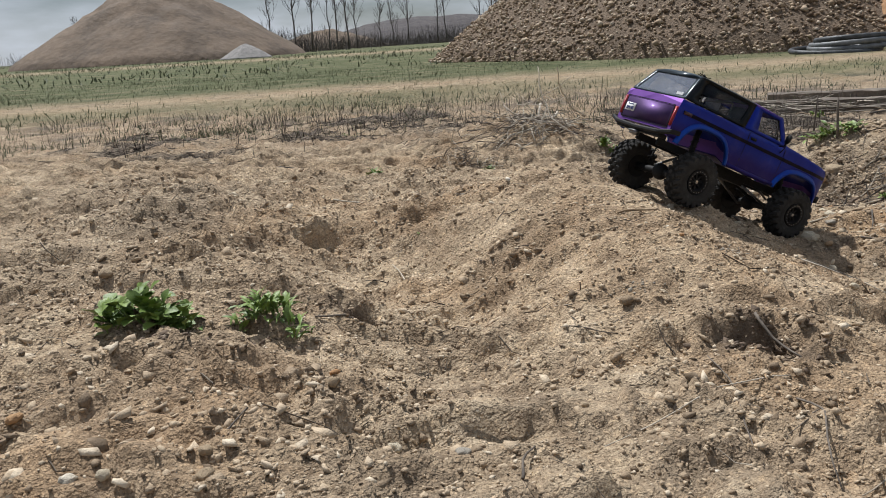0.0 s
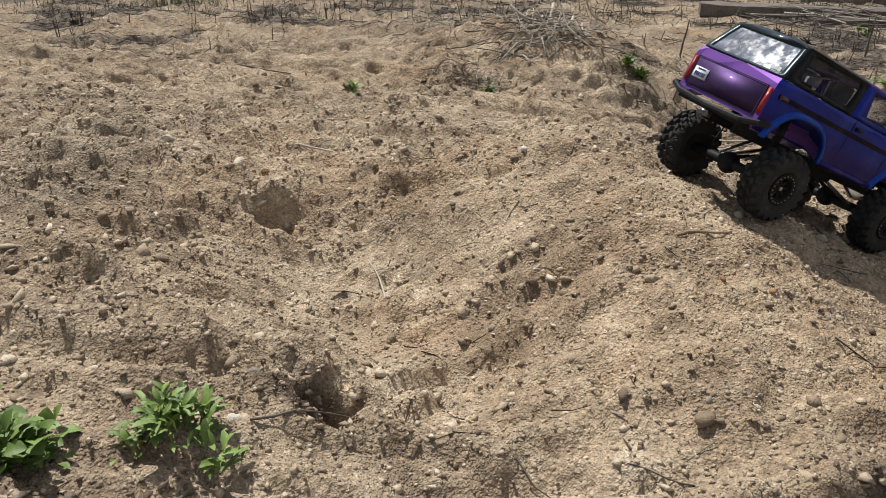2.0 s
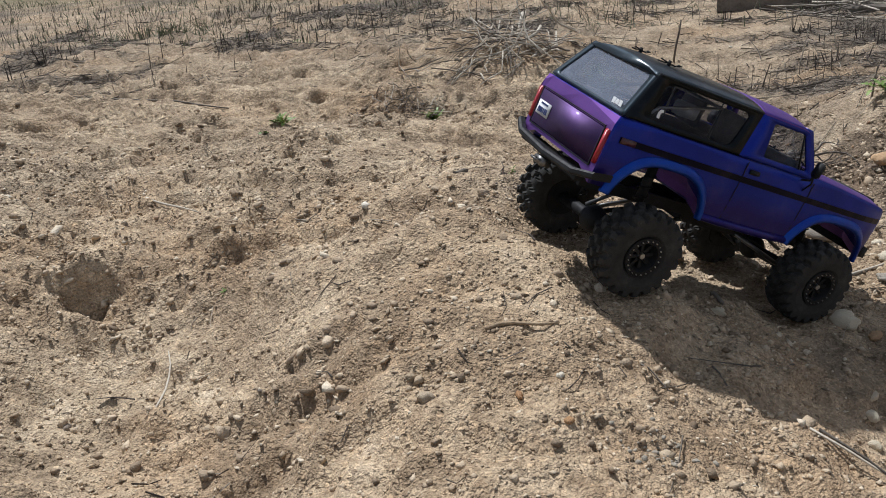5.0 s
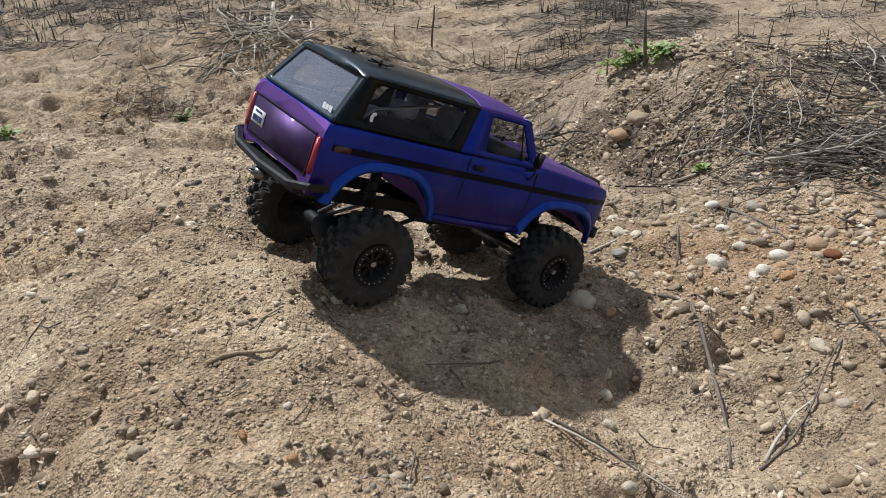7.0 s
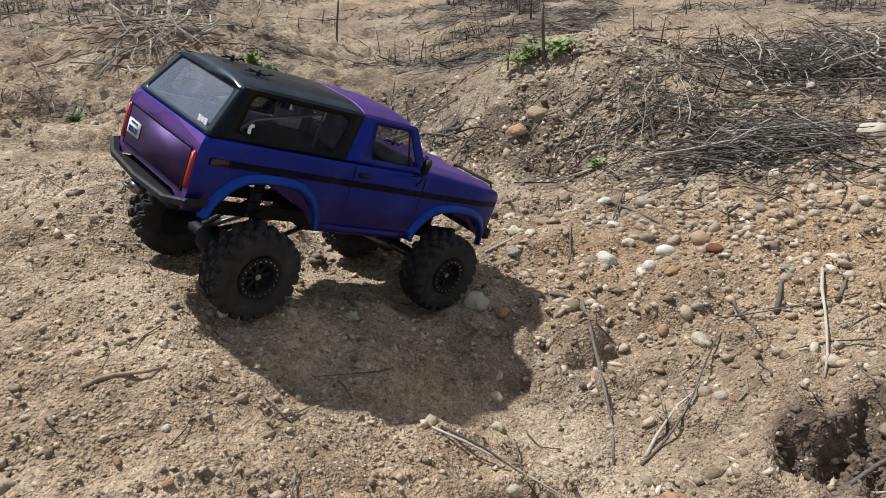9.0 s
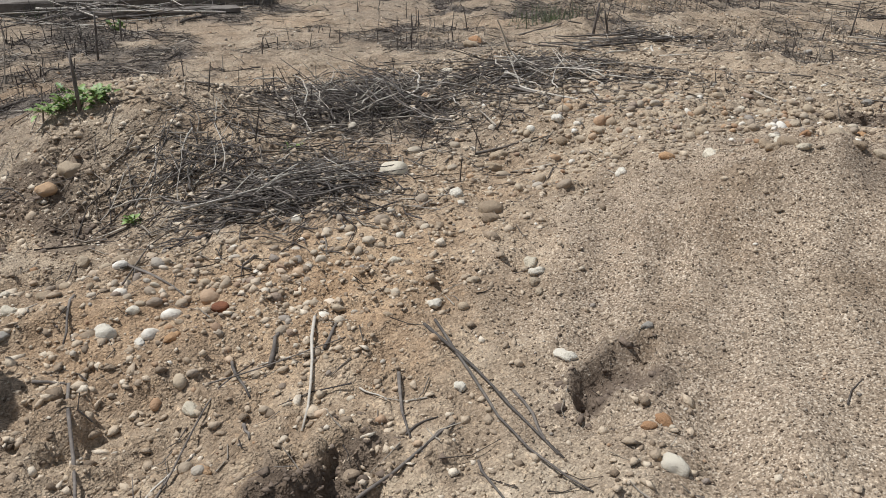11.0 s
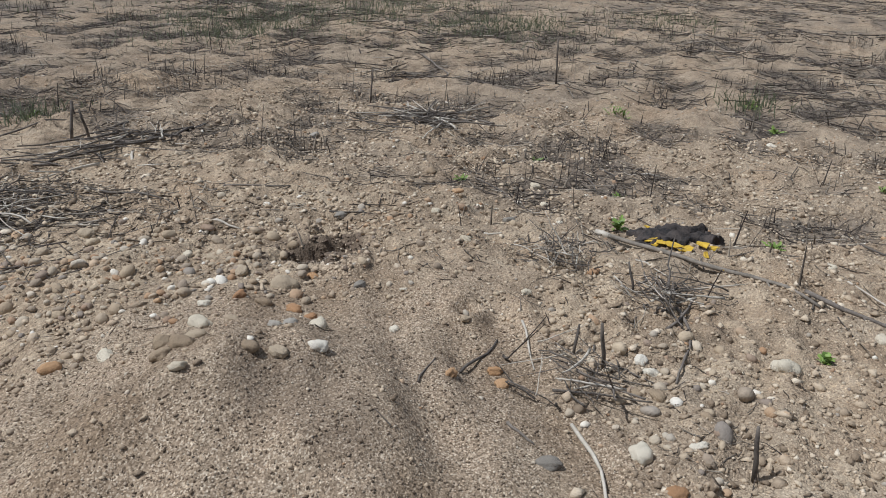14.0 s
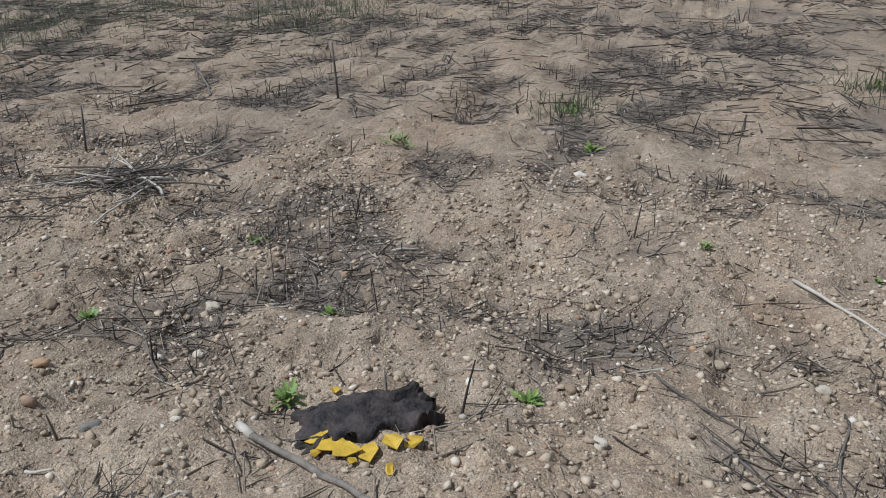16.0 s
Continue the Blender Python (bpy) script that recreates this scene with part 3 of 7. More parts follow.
def upper(x, v):
    """Upper edge: bonnet ahead of the windscreen, the belt line behind; v from -1 to 1 across."""
    if x < 0.228:
        return BELT
    f = (x - 0.228) / 0.174
    ridge = 0.0035 * (1 - abs(v) ** 4) + 0.002 * (abs(abs(v) - 0.62) < 0.13)
    return BELT + 0.006 - 0.013 * f ** 1.4 - 0.009 * max(0, (f - 0.93) / 0.07) ** 2 + ridge


def half_width(x, z):
    w = 0.0955 - 0.10 * max(0, z - 0.185) - 0.06 * max(0, 0.15 - z)
    if x > 0.34:
        w -= 0.010 * ((x - 0.34) / 0.055) ** 2
    if x < -0.07:
        w -= 0.0025 * ((-0.07 - x) / 0.028) ** 2
    return w


def build_body(root):
    cols = sorted(set([-0.098 + 0.500 * i / 122 for i in range(123)] + [0.2275, 0.2285, -0.0705, 0.0705, 0.2415, 0.3825]))
    cross = 14
    bm = bmesh.new()
    rings = []
    for x in cols:
        lo, ring = underside(x), []
        for i in range(10):
            z = lo + (upper(x, -1) - lo) * i / 9
            ring.append((x, -half_width(x, z), z))
        for i in range(1, cross):
            v = -1 + 2 * i / cross
            ring.append((x, v * half_width(x, upper(x, -1)), upper(x, v)))
        for i in range(9, -1, -1):
            z = lo + (upper(x, 1) - lo) * i / 9
            ring.append((x, half_width(x, z), z))
        for i in range(1, 6):
            v = 1 - 2 * i / 6
            ring.append((x, v * half_width(x, lo), lo + 0.012))
        if x < -0.07:
            # the tailgate stands out below the belt
            ring = [(p[0] - 0.0045 * (-0.07 - x) / 0.028 * min(1, max(0, (0.207 - p[2]) / 0.012)), p[1], p[2]) for p in ring]
        rings.append([bm.verts.new(p) for p in ring])
    n = len(rings[0])
    for a, b in zip(rings, rings[1:]):
        for i in range(n):
            bm.faces.new((a[i], b[i], b[(i + 1) % n], a[(i + 1) % n]))
    bm.faces.new(rings[0])
    bm.faces.new(rings[-1][::-1])
    bmesh.ops.recalc_face_normals(bm, faces=bm.faces)
    ob = part("body_shell", bm, M_BLUE, root, "colour-flip lacquered shell, its purple sheen painted in at the sills")
    ob.data.materials.append(M_VIOLET_SHEEN)
    ob.data.materials.append(M_PLUM_SHEEN)
    # violet on top and plum at the rear paint in the lacquer's sheen
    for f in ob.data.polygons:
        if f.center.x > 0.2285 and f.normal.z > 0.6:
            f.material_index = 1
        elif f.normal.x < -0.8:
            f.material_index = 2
        if abs(f.normal.x) > 0.8:
            f.use_smooth = False
    return ob


def rounded(corners, r, seg=5):
    """A polygon (list of 2D points) with rounded corners, equal numbers per corner."""
    out, n = [], len(corners)
    for i in range(n):
        p, a, b = Vector(corners[i]), Vector(corners[i - 1]), Vector(corners[(i + 1) % n])
        da, db = (a - p).normalized(), (b - p).normalized()
        for s in range(seg + 1):
            t = s / seg
            out.append(p + r * ((1 - t) ** 2 * da + t ** 2 * db))
    return out


def frame_panel(bm, outer, inner, place, thick):
    """A panel with a window through it. place: maps (u, v, depth) to the truck."""
    rows = []
    for pts, depth in ((outer, 0.0), (inner, 0.0), (inner, thick), (outer, thick)):
        rows.append([bm.verts.new(place(p[0], p[1], depth)) for p in pts])
    n = len(outer)
    for a, b in zip(rows, rows[1:] + rows[:1]):
        for i in range(n):
            bm.faces.new((a[i], a[(i + 1) % n], b[(i + 1) % n], b[i]))
    bmesh.ops.recalc_face_normals(bm, faces=bm.faces)


def pane(bm, inner, place, depth):
    for d, flip in ((depth, False), (depth + 0.0006, True)):
        vs = [bm.verts.new(place(p[0], p[1], d)) for p in inner]
        bm.faces.new(vs[::-1] if flip else vs)


def side_place(sign):
    def f(u, v, d):
        lean = (v - BELT) / (ROOF - BELT)
        return Vector((u, sign * (0.0930 - 0.0150 * lean - d), v))
    return f


def rear_place(u, v, d):
    lean = (v - BELT) / (ROOF - BELT)
    return Vector((-0.0965 + 0.034 * lean + d, u * (1 - 0.165 * lean), v))


def front_place(u, v, d):
    lean = (v - BELT) / (ROOF - BELT)
    return Vector((0.2320 - 0.031 * lean - d, u * (1 - 0.165 * lean), v))


def build_cabin(root):
    z0, z1 = BELT + 0.0015, ROOF
    for sign in (-1, 1):
        pl = side_place(sign)
        bm = bmesh.new()
        frame_panel(bm, rounded([(-0.094, z0), (0.090, z0), (0.110, z1), (-0.062, z1)], 0.004), rounded([(-0.062, BELT + 0.0075), (0.071, BELT + 0.0075), (0.091, z1 - 0.0075), (-0.048, z1 - 0.0075)], 0.010), pl, 0.003)
        part("quarter_panel", bm, M_PILLAR, root, "black hardtop side with a window opening")
        bm = bmesh.new()
        pane(bm, rounded([(-0.062, BELT + 0.0075), (0.071, BELT + 0.0075), (0.091, z1 - 0.0075), (-0.048, z1 - 0.0075)], 0.010), pl, 0.0015)
        part("side_window", bm, M_GLASS, root, "smoked clear side window", smooth=False)
        if sign < 0:
            bm = bmesh.new()
            pane(bm, [(-0.050, BELT + 0.012), (-0.046, BELT + 0.0115), (-0.0455, BELT + 0.018), (-0.042, BELT + 0.0195), (-0.0425, BELT + 0.0225), (-0.0465, BELT + 0.022), (-0.0495, BELT + 0.018)], pl, 0.0002)
            part("sticker", bm, M_WHITE, root, "small white sticker on the side window", smooth=False)
        bm = bmesh.new()
        frame_panel(bm, rounded([(0.0905, z0), (0.232, z0), (0.201, z1), (0.1105, z1)], 0.003), rounded([(0.131, BELT + 0.009), (0.213, BELT + 0.009), (0.191, z1 - 0.008), (0.133, z1 - 0.008)], 0.005), pl, 0.003)
        part("door_frame", bm, M_BLUE, root)
        bm = bmesh.new()
        pane(bm, rounded([(0.131, BELT + 0.009), (0.213, BELT + 0.009), (0.191, z1 - 0.008), (0.133, z1 - 0.008)], 0.005), pl, 0.0015)
        part("door_window", bm, M_GLASS, root, smooth=False)
        bm = bmesh.new()
        tube(bm, [pl(0.196, BELT + 0.009, -0.0006), pl(0.188, z1 - 0.009, -0.0006)], 0.0012, 6)
        part("quarter_light_bar", bm, M_BLACK, root)
    bm = bmesh.new()
    w = 0.0915
    frame_panel(bm, rounded([(w, z0), (-w, z0), (-w, z1), (w, z1)], 0.004), rounded([(w - 0.011, BELT + 0.006), (-w + 0.011, BELT + 0.006), (-w + 0.013, z1 - 0.007), (w - 0.013, z1 - 0.007)], 0.006), rear_place, 0.003)
    part("rear_frame", bm, M_TOP, root, "black hardtop rear frame")
    bm = bmesh.new()
    pane(bm, rounded([(w - 0.011, BELT + 0.006), (-w + 0.011, BELT + 0.006), (-w + 0.013, z1 - 0.007), (w - 0.013, z1 - 0.007)], 0.006), rear_place, 0.0012)
    part("rear_window", bm, M_REARGLASS, root, "scratched rear window with pale sky reflection put into its tint", smooth=False)
    bm = bmesh.new()
    for i in range(3):
        p = rear_place(-0.058 - 0.0075 * i, BELT + 0.0115, -0.0012)
        box(bm, p.x, p.y, p.z, 0.0006, 0.0062, 0.007 - 0.001 * (i % 2), None)
    part("sticker", bm, M_WHITE, root, "small white stickers on the rear window", smooth=False)
    bm = bmesh.new()
    frame_panel(bm, rounded([(-w, z0), (w, z0), (w, z1), (-w, z1)], 0.004), rounded([(-w + 0.009, BELT + 0.006), (w - 0.009, BELT + 0.006), (w - 0.011, z1 - 0.006), (-w + 0.011, z1 - 0.006)], 0.006), front_place, 0.003)
    part("windscreen_frame", bm, M_VIOLET_SHEEN, root)
    bm = bmesh.new()
    pane(bm, rounded([(-w + 0.009, BELT + 0.006), (w - 0.009, BELT + 0.006), (w - 0.011, z1 - 0.006), (-w + 0.011, z1 - 0.006)], 0.006), front_place, 0.0012)
    part("windscreen", bm, M_GLASS, root, smooth=False)
    # roof in two colours
    for nm, x0, x1, mt, lab in (("roof_rear", -0.066, 0.1095, M_TOP, "black hardtop roof with fine droplets of lacquer"), ("roof_front", 0.1098, 0.2035, M_VIOLET_SHEEN, "cab roof with violet sheen painted in")):
        bm = bmesh.new()
        rings = []
        for i in range(19):
            x = x0 + (x1 - x0) * i / 18
            edge = 0.0
            if nm == "roof_rear" and i < 4:
                edge = 0.004 * (1 - i / 4) ** 2
            if nm == "roof_front" and i > 14:
                edge = 0.005 * ((i - 14) / 4) ** 2
            ring = []
            for j in range(25):
                v = -1 + 2 * j / 24
                ring.append((x, 0.0792 * v, ROOF - 0.002 + 0.0095 * (1 - abs(v) ** 3.5) + 0.0015 * (1 - ((x - 0.07) / 0.14) ** 2) - edge))
            for j in range(24, -1, -4):
                v = -1 + 2 * j / 24
                ring.append((x, 0.0775 * v, ROOF - 0.005))
            rings.append([bm.verts.new(p) for p in ring])
        n = len(rings[0])
        for a, b in zip(rings, rings[1:]):
            for j in range(n):
                bm.faces.new((a[j], b[j], b[(j + 1) % n], a[(j + 1) % n]))
        bm.faces.new(rings[0])
        bm.faces.new(rings[-1][::-1])
        bmesh.ops.recalc_face_normals(bm, faces=bm.faces)
        part(nm, bm, mt, root, lab)
    # rain gutters
    for sign in (-1, 1):
        bm = bmesh.new()
        tube(bm, [(x, sign * 0.0792, ROOF - 0.0015) for x in (-0.060, 0.0, 0.06, 0.108)], 0.0016, 6)
        part("gutter", bm, M_TOP, root)


def build_trim(root):
    body = [o for o in root.children if o.name.startswith("body_shell")][0]
    for sign in (-1, 1):
        # arch flares follow the openings
        for c, r, top in ((0.0, 0.071, 0.166), (0.312, 0.071, 0.163)):
            bm = bmesh.new()
            prof = [(-0.001, 0.0100), (0.0010, 0.0082), (0.0042, 0.0045), (0.0062, 0.0008), (0.005, -0.0025), (-0.001, -0.0035)]
            rows = []
            for i in range(41):
                x = c + (r + 0.003) * math.sin((i / 40 - 0.5) * math.pi)
                d = abs(x - c) / (r + 0.003)
                z = SILL + (top + 0.004 - SILL) * max(0.0, (1 - d ** 3.2)) ** 0.7
                nrm = Vector((x - c, 0, max(0.004, (z - SILL) * 1.4))).normalized()
                rows.append([bm.verts.new(Vector((x, sign * (half_width(x, z) + a), z)) + b * nrm) for a, b in prof])
            for a, b in zip(rows, rows[1:]):
                for j in range(len(prof)):
                    k = (j + 1) % len(prof)
                    bm.faces.new((a[j], a[k], b[k], b[j]))
            bm.faces.new(rows[0])
            bm.faces.new(rows[-1][::-1])
            bmesh.ops.recalc_face_normals(bm, faces=bm.faces)
            part("wheel_arch_flare", bm, M_FLARE_SHEEN, root, "wheel arch flare with bright blue sheen painted in")
        # the dark trim strip with a marker lamp behind and ahead
        bm = bmesh.new()
        rows = []
        for i in range(25):
            x = -0.088 + 0.484 * i / 24
            rows.append([bm.verts.new((x, sign * (half_width(x, z) + d), z)) for d, z in ((0.0013, 0.1795), (0.0013, 0.187), (-0.001, 0.187), (-0.001, 0.1795))])
        for a, b in zip(rows, rows[1:]):
            for j in range(4):
                bm.faces.new((a[j], a[(j + 1) % 4], b[(j + 1) % 4], b[j]))
        bm.faces.new(rows[0])
        bm.faces.new(rows[-1][::-1])
        bmesh.ops.recalc_face_normals(bm, faces=bm.faces)
        part("side_strip", bm, M_STRIP, root, "black side moulding", smooth=False)
        bm = bmesh.new()
        box(bm, -0.076, sign * (half_width(-0.076, 0.183) + 0.001), 0.1832, 0.022, 0.0030, 0.0075)
        part("marker_lamp", bm, M_AMBER, root, "dull red side marker", bevel=0.001)
        # door seams
        bm = bmesh.new()
        for x in (0.1095, 0.232):
            for i in range(6):
                z = 0.126 + (BELT - 0.128) * i / 6
                box(bm, x, sign * (half_width(x, z) + 0.0001), z + 0.0065, 0.0012, 0.0006, 0.0145)
        box(bm, 0.1705, sign * (half_width(0.17, 0.125) + 0.0001), 0.1257, 0.1225, 0.0006, 0.0012)
        part("door_seam", bm, M_BLACK, root, smooth=False)
        bm = bmesh.new()
        box(bm, 0.126, sign * (half_width(0.126, 0.197) + 0.0015), 0.1955, 0.017, 0.0042, 0.0062)
        part("door_handle", bm, M_BLACK, root, "black recessed door handle", bevel=0.0012)
        # sill
        bm = bmesh.new()
        tube(bm, [(0.075, sign * 0.093, 0.1225), (0.12, sign * 0.0945, 0.1215), (0.2, sign * 0.0945, 0.1215), (0.238, sign * 0.093, 0.1225)], 0.0052, 8)
        part("sill", bm, M_BLUE, root)
        # mirror
        bm = bmesh.new()
        pl = side_place(sign)
        base = pl(0.206, BELT - 0.002, -0.001)
        tube(bm, [base, base + Vector((0.004, sign * 0.010, 0.004)), base + Vector((0.003, sign * 0.013, 0.014))], 0.0014, 6)
        tube(bm, [base + Vector((0.012, 0, -0.012)), base + Vector((0.008, sign * 0.011, 0.0)), base + Vector((0.003, sign * 0.013, 0.012))], 0.0012, 6)
        mir = part("mirror_arm", bm, M_BLACK, root)
        bm = bmesh.new()
        box(bm, 0, 0, 0, 0.006, 0.016, 0.021, Matrix.Translation(base + Vector((0.002, sign * 0.0155, 0.020))) @ Euler((0, 0.1, sign * 0.25)).to_matrix().to_4x4())
        part("mirror_head", bm, M_BLACK, mir, "black mirror head", bevel=0.002)
        # tail lamp
        bm = bmesh.new()
        box(bm, -0.1028, sign * 0.0865, 0.1685, 0.004, 0.0085, 0.043)
        part("tail_lamp", bm, M_RED, root, "red upright tail lamp", bevel=0.0013)
    # tailgate panel, badge strip and plate
    bm = bmesh.new()
    box(bm, -0.1030, 0, 0.1665, 0.0024, 0.158, 0.047)
    part("tailgate_panel", bm, M_DARKPLUM_SHEEN, root, "tailgate with a pressed panel, its plum sheen painted in", bevel=0.0012)
    bm = bmesh.new()
    for z, h in ((0.1915, 0.0014), (0.1418, 0.0014)):
        box(bm, -0.1036, 0, z, 0.0016, 0.160, h)
    for y in (-0.0797, 0.0797):
        box(bm, -0.1036, y, 0.1666, 0.0016, 0.0014, 0.051)
    part("tailgate_seam", bm, M_BLACK, root, smooth=False)
    plate = bmesh.new()
    box(plate, -0.1048, 0.0585, 0.166, 0.0012, 0.033, 0.0185)
    plate_ob = part("number_plate", plate, M_WHITE, root, "white plate with dark marks", bevel=0.0005)
    bm = bmesh.new()
    for i, wd in enumerate((0.0035, 0.0035, 0.0035, 0.002, 0.0035, 0.0035)):
        box(bm, -0.1057, 0.0690 - 0.0042 * i, 0.1635, 0.0006, wd * 0.8, 0.0068)
    box(bm, -0.1057, 0.0585, 0.1722, 0.0006, 0.018, 0.0022)
    part("plate_mark", bm, M_NAVY, plate_ob, "dark bars on the plate", smooth=False)
    # bumpers
    bm = bmesh.new()
    pts = [(-0.088, -0.104, 0.138), (-0.106, -0.103, 0.136), (-0.116, -0.072, 0.128), (-0.118, 0, 0.125), (-0.116, 0.072, 0.128), (-0.106, 0.103, 0.136), (-0.088, 0.104, 0.138)]
    rows = [[bm.verts.new((p[0] + a, p[1], p[2] + b)) for a, b in ((0, -0.0045), (-0.0025, -0.002), (-0.0025, 0.002), (0, 0.0045), (0.007, 0.0045), (0.007, -0.0045))] for p in pts]
    for a, b in zip(rows, rows[1:]):
        for j in range(6):
            bm.faces.new((a[j], a[(j + 1) % 6], b[(j + 1) % 6], b[j]))
    bm.faces.new(rows[0])
    bm.faces.new(rows[-1][::-1])
    box(bm, -0.098, 0, 0.123, 0.022, 0.15, 0.009)
    bmesh.ops.recalc_face_normals(bm, faces=bm.faces)
    bump = part("rear_bumper", bm, M_BLACK, root, "scuffed black step bumper", smooth=False)
    bm = bmesh.new()
    box(bm, -0.112, 0.0, 0.113, 0.014, 0.020, 0.010)
    tube(bm, [(-0.116, -0.006, 0.114), (-0.126, -0.006, 0.114), (-0.126, 0.006, 0.114), (-0.116, 0.006, 0.114)], 0.0016, 6)
    part("tow_hook", bm, M_STEEL, bump)
    bm = bmesh.new()
    box(bm, 0.407, 0, 0.134, 0.012, 0.166, 0.016)
    tube(bm, [(0.411, -0.052, 0.137), (0.420, -0.051, 0.190), (0.421, -0.042, 0.204), (0.421, 0.042, 0.204), (0.420, 0.051, 0.190), (0.411, 0.052, 0.137)], 0.0024, 8)
    tube(bm, [(0.417, -0.051, 0.172), (0.417, 0.051, 0.172)], 0.0022, 8)
    part("front_bumper", bm, M_BLACK, root, "black front bumper with a tubular hoop")
    bm = bmesh.new()
    box(bm, 0.402, 0, 0.168, 0.004, 0.160, 0.036)
    grille = part("grille", bm, M_BLACK, root, bevel=0.001)
    for y in (-0.068, 0.068):
        bm = bmesh.new()
        bmesh.ops.create_cone(bm, cap_ends=True, segments=20, radius1=0.0135, radius2=0.0120, depth=0.005, matrix=pose(0.405, y, 0.169, 0, 90, 0))
        part("headlight", bm, M_WHITE, grille, "round pale headlight", smooth=False)


def build_clips(root):
    def clip(x, y, z, turn):
        bm = bmesh.new()
        m = pose(x, y, z, 0, 0, turn)
        bmesh.ops.create_cone(bm, cap_ends=True, segments=10, radius1=0.0026, radius2=0.0022, depth=0.009, matrix=m @ pose(0, 0, 0.004))
        tube(bm, [m @ Vector(p) for p in ((-0.016, 0.001, 0.004), (-0.006, 0.003, 0.004), (0.0, 0.0028, 0.005), (0.007, 0.0035, 0.004), (0.011, 0.0, 0.005), (0.007, -0.0035, 0.004), (0.0, -0.0025, 0.005), (-0.014, -0.002, 0.007))], 0.0009, 5)
        tube(bm, [m @ Vector(p) for p in ((0.011, 0.0, 0.005), (0.015, 0.003, 0.0065), (0.018, 0.0, 0.0065), (0.015, -0.003, 0.0065), (0.011, 0, 0.005))], 0.0009, 5)
        part("body_clip", bm, M_BLACK, root, "black body clip on its post")
    for y, a in ((0.032, 12), (-0.032, -8)):
        clip(-0.022, y, ROOF + 0.006, a)
        clip(0.268, y, BELT + 0.007, -a)


def build_inside(root):
    bm = bmesh.new()
    box(bm, 0.068, 0, BELT - 0.0005, 0.27, 0.165, 0.003)
    part("cabin_floor", bm, M_BLACK, root, smooth=False)
    for y in (-0.04, 0.04):
        bm = bmesh.new()
        box(bm, 0.125, y, BELT + 0.006, 0.04, 0.045, 0.012)
        box(bm, 0.102, y, BELT + 0.024, 0.012, 0.045, 0.040)
        part("seat", bm, M_SEAT, root, bevel=0.003)
    bm = bmesh.new()
    box(bm, 0.205, 0, BELT + 0.008, 0.03, 0.15, 0.016)
    part("dashboard", bm, M_SEAT, root, bevel=0.003)
    bm = bmesh.new()
    for y in (-0.05, 0.05):
        tube(bm, [(0.07, y, BELT), (0.07, y, BELT + 0.044), (-0.02, y, BELT + 0.020), (-0.04, y, BELT)], 0.0022, 6)
    tube(bm, [(0.07, -0.05, BELT + 0.044), (0.07, 0.05, BELT + 0.044)], 0.0022, 6)
    part("roll_bar", bm, M_BOLT, root, "bright tubular roll bar")
    bm = bmesh.new()
    box(bm, 0.035, -0.03, BELT + 0.026, 0.03, 0.02, 0.018)
    part("equipment_box", bm, M_WHITE, root, "pale box behind the seats", bevel=0.002)


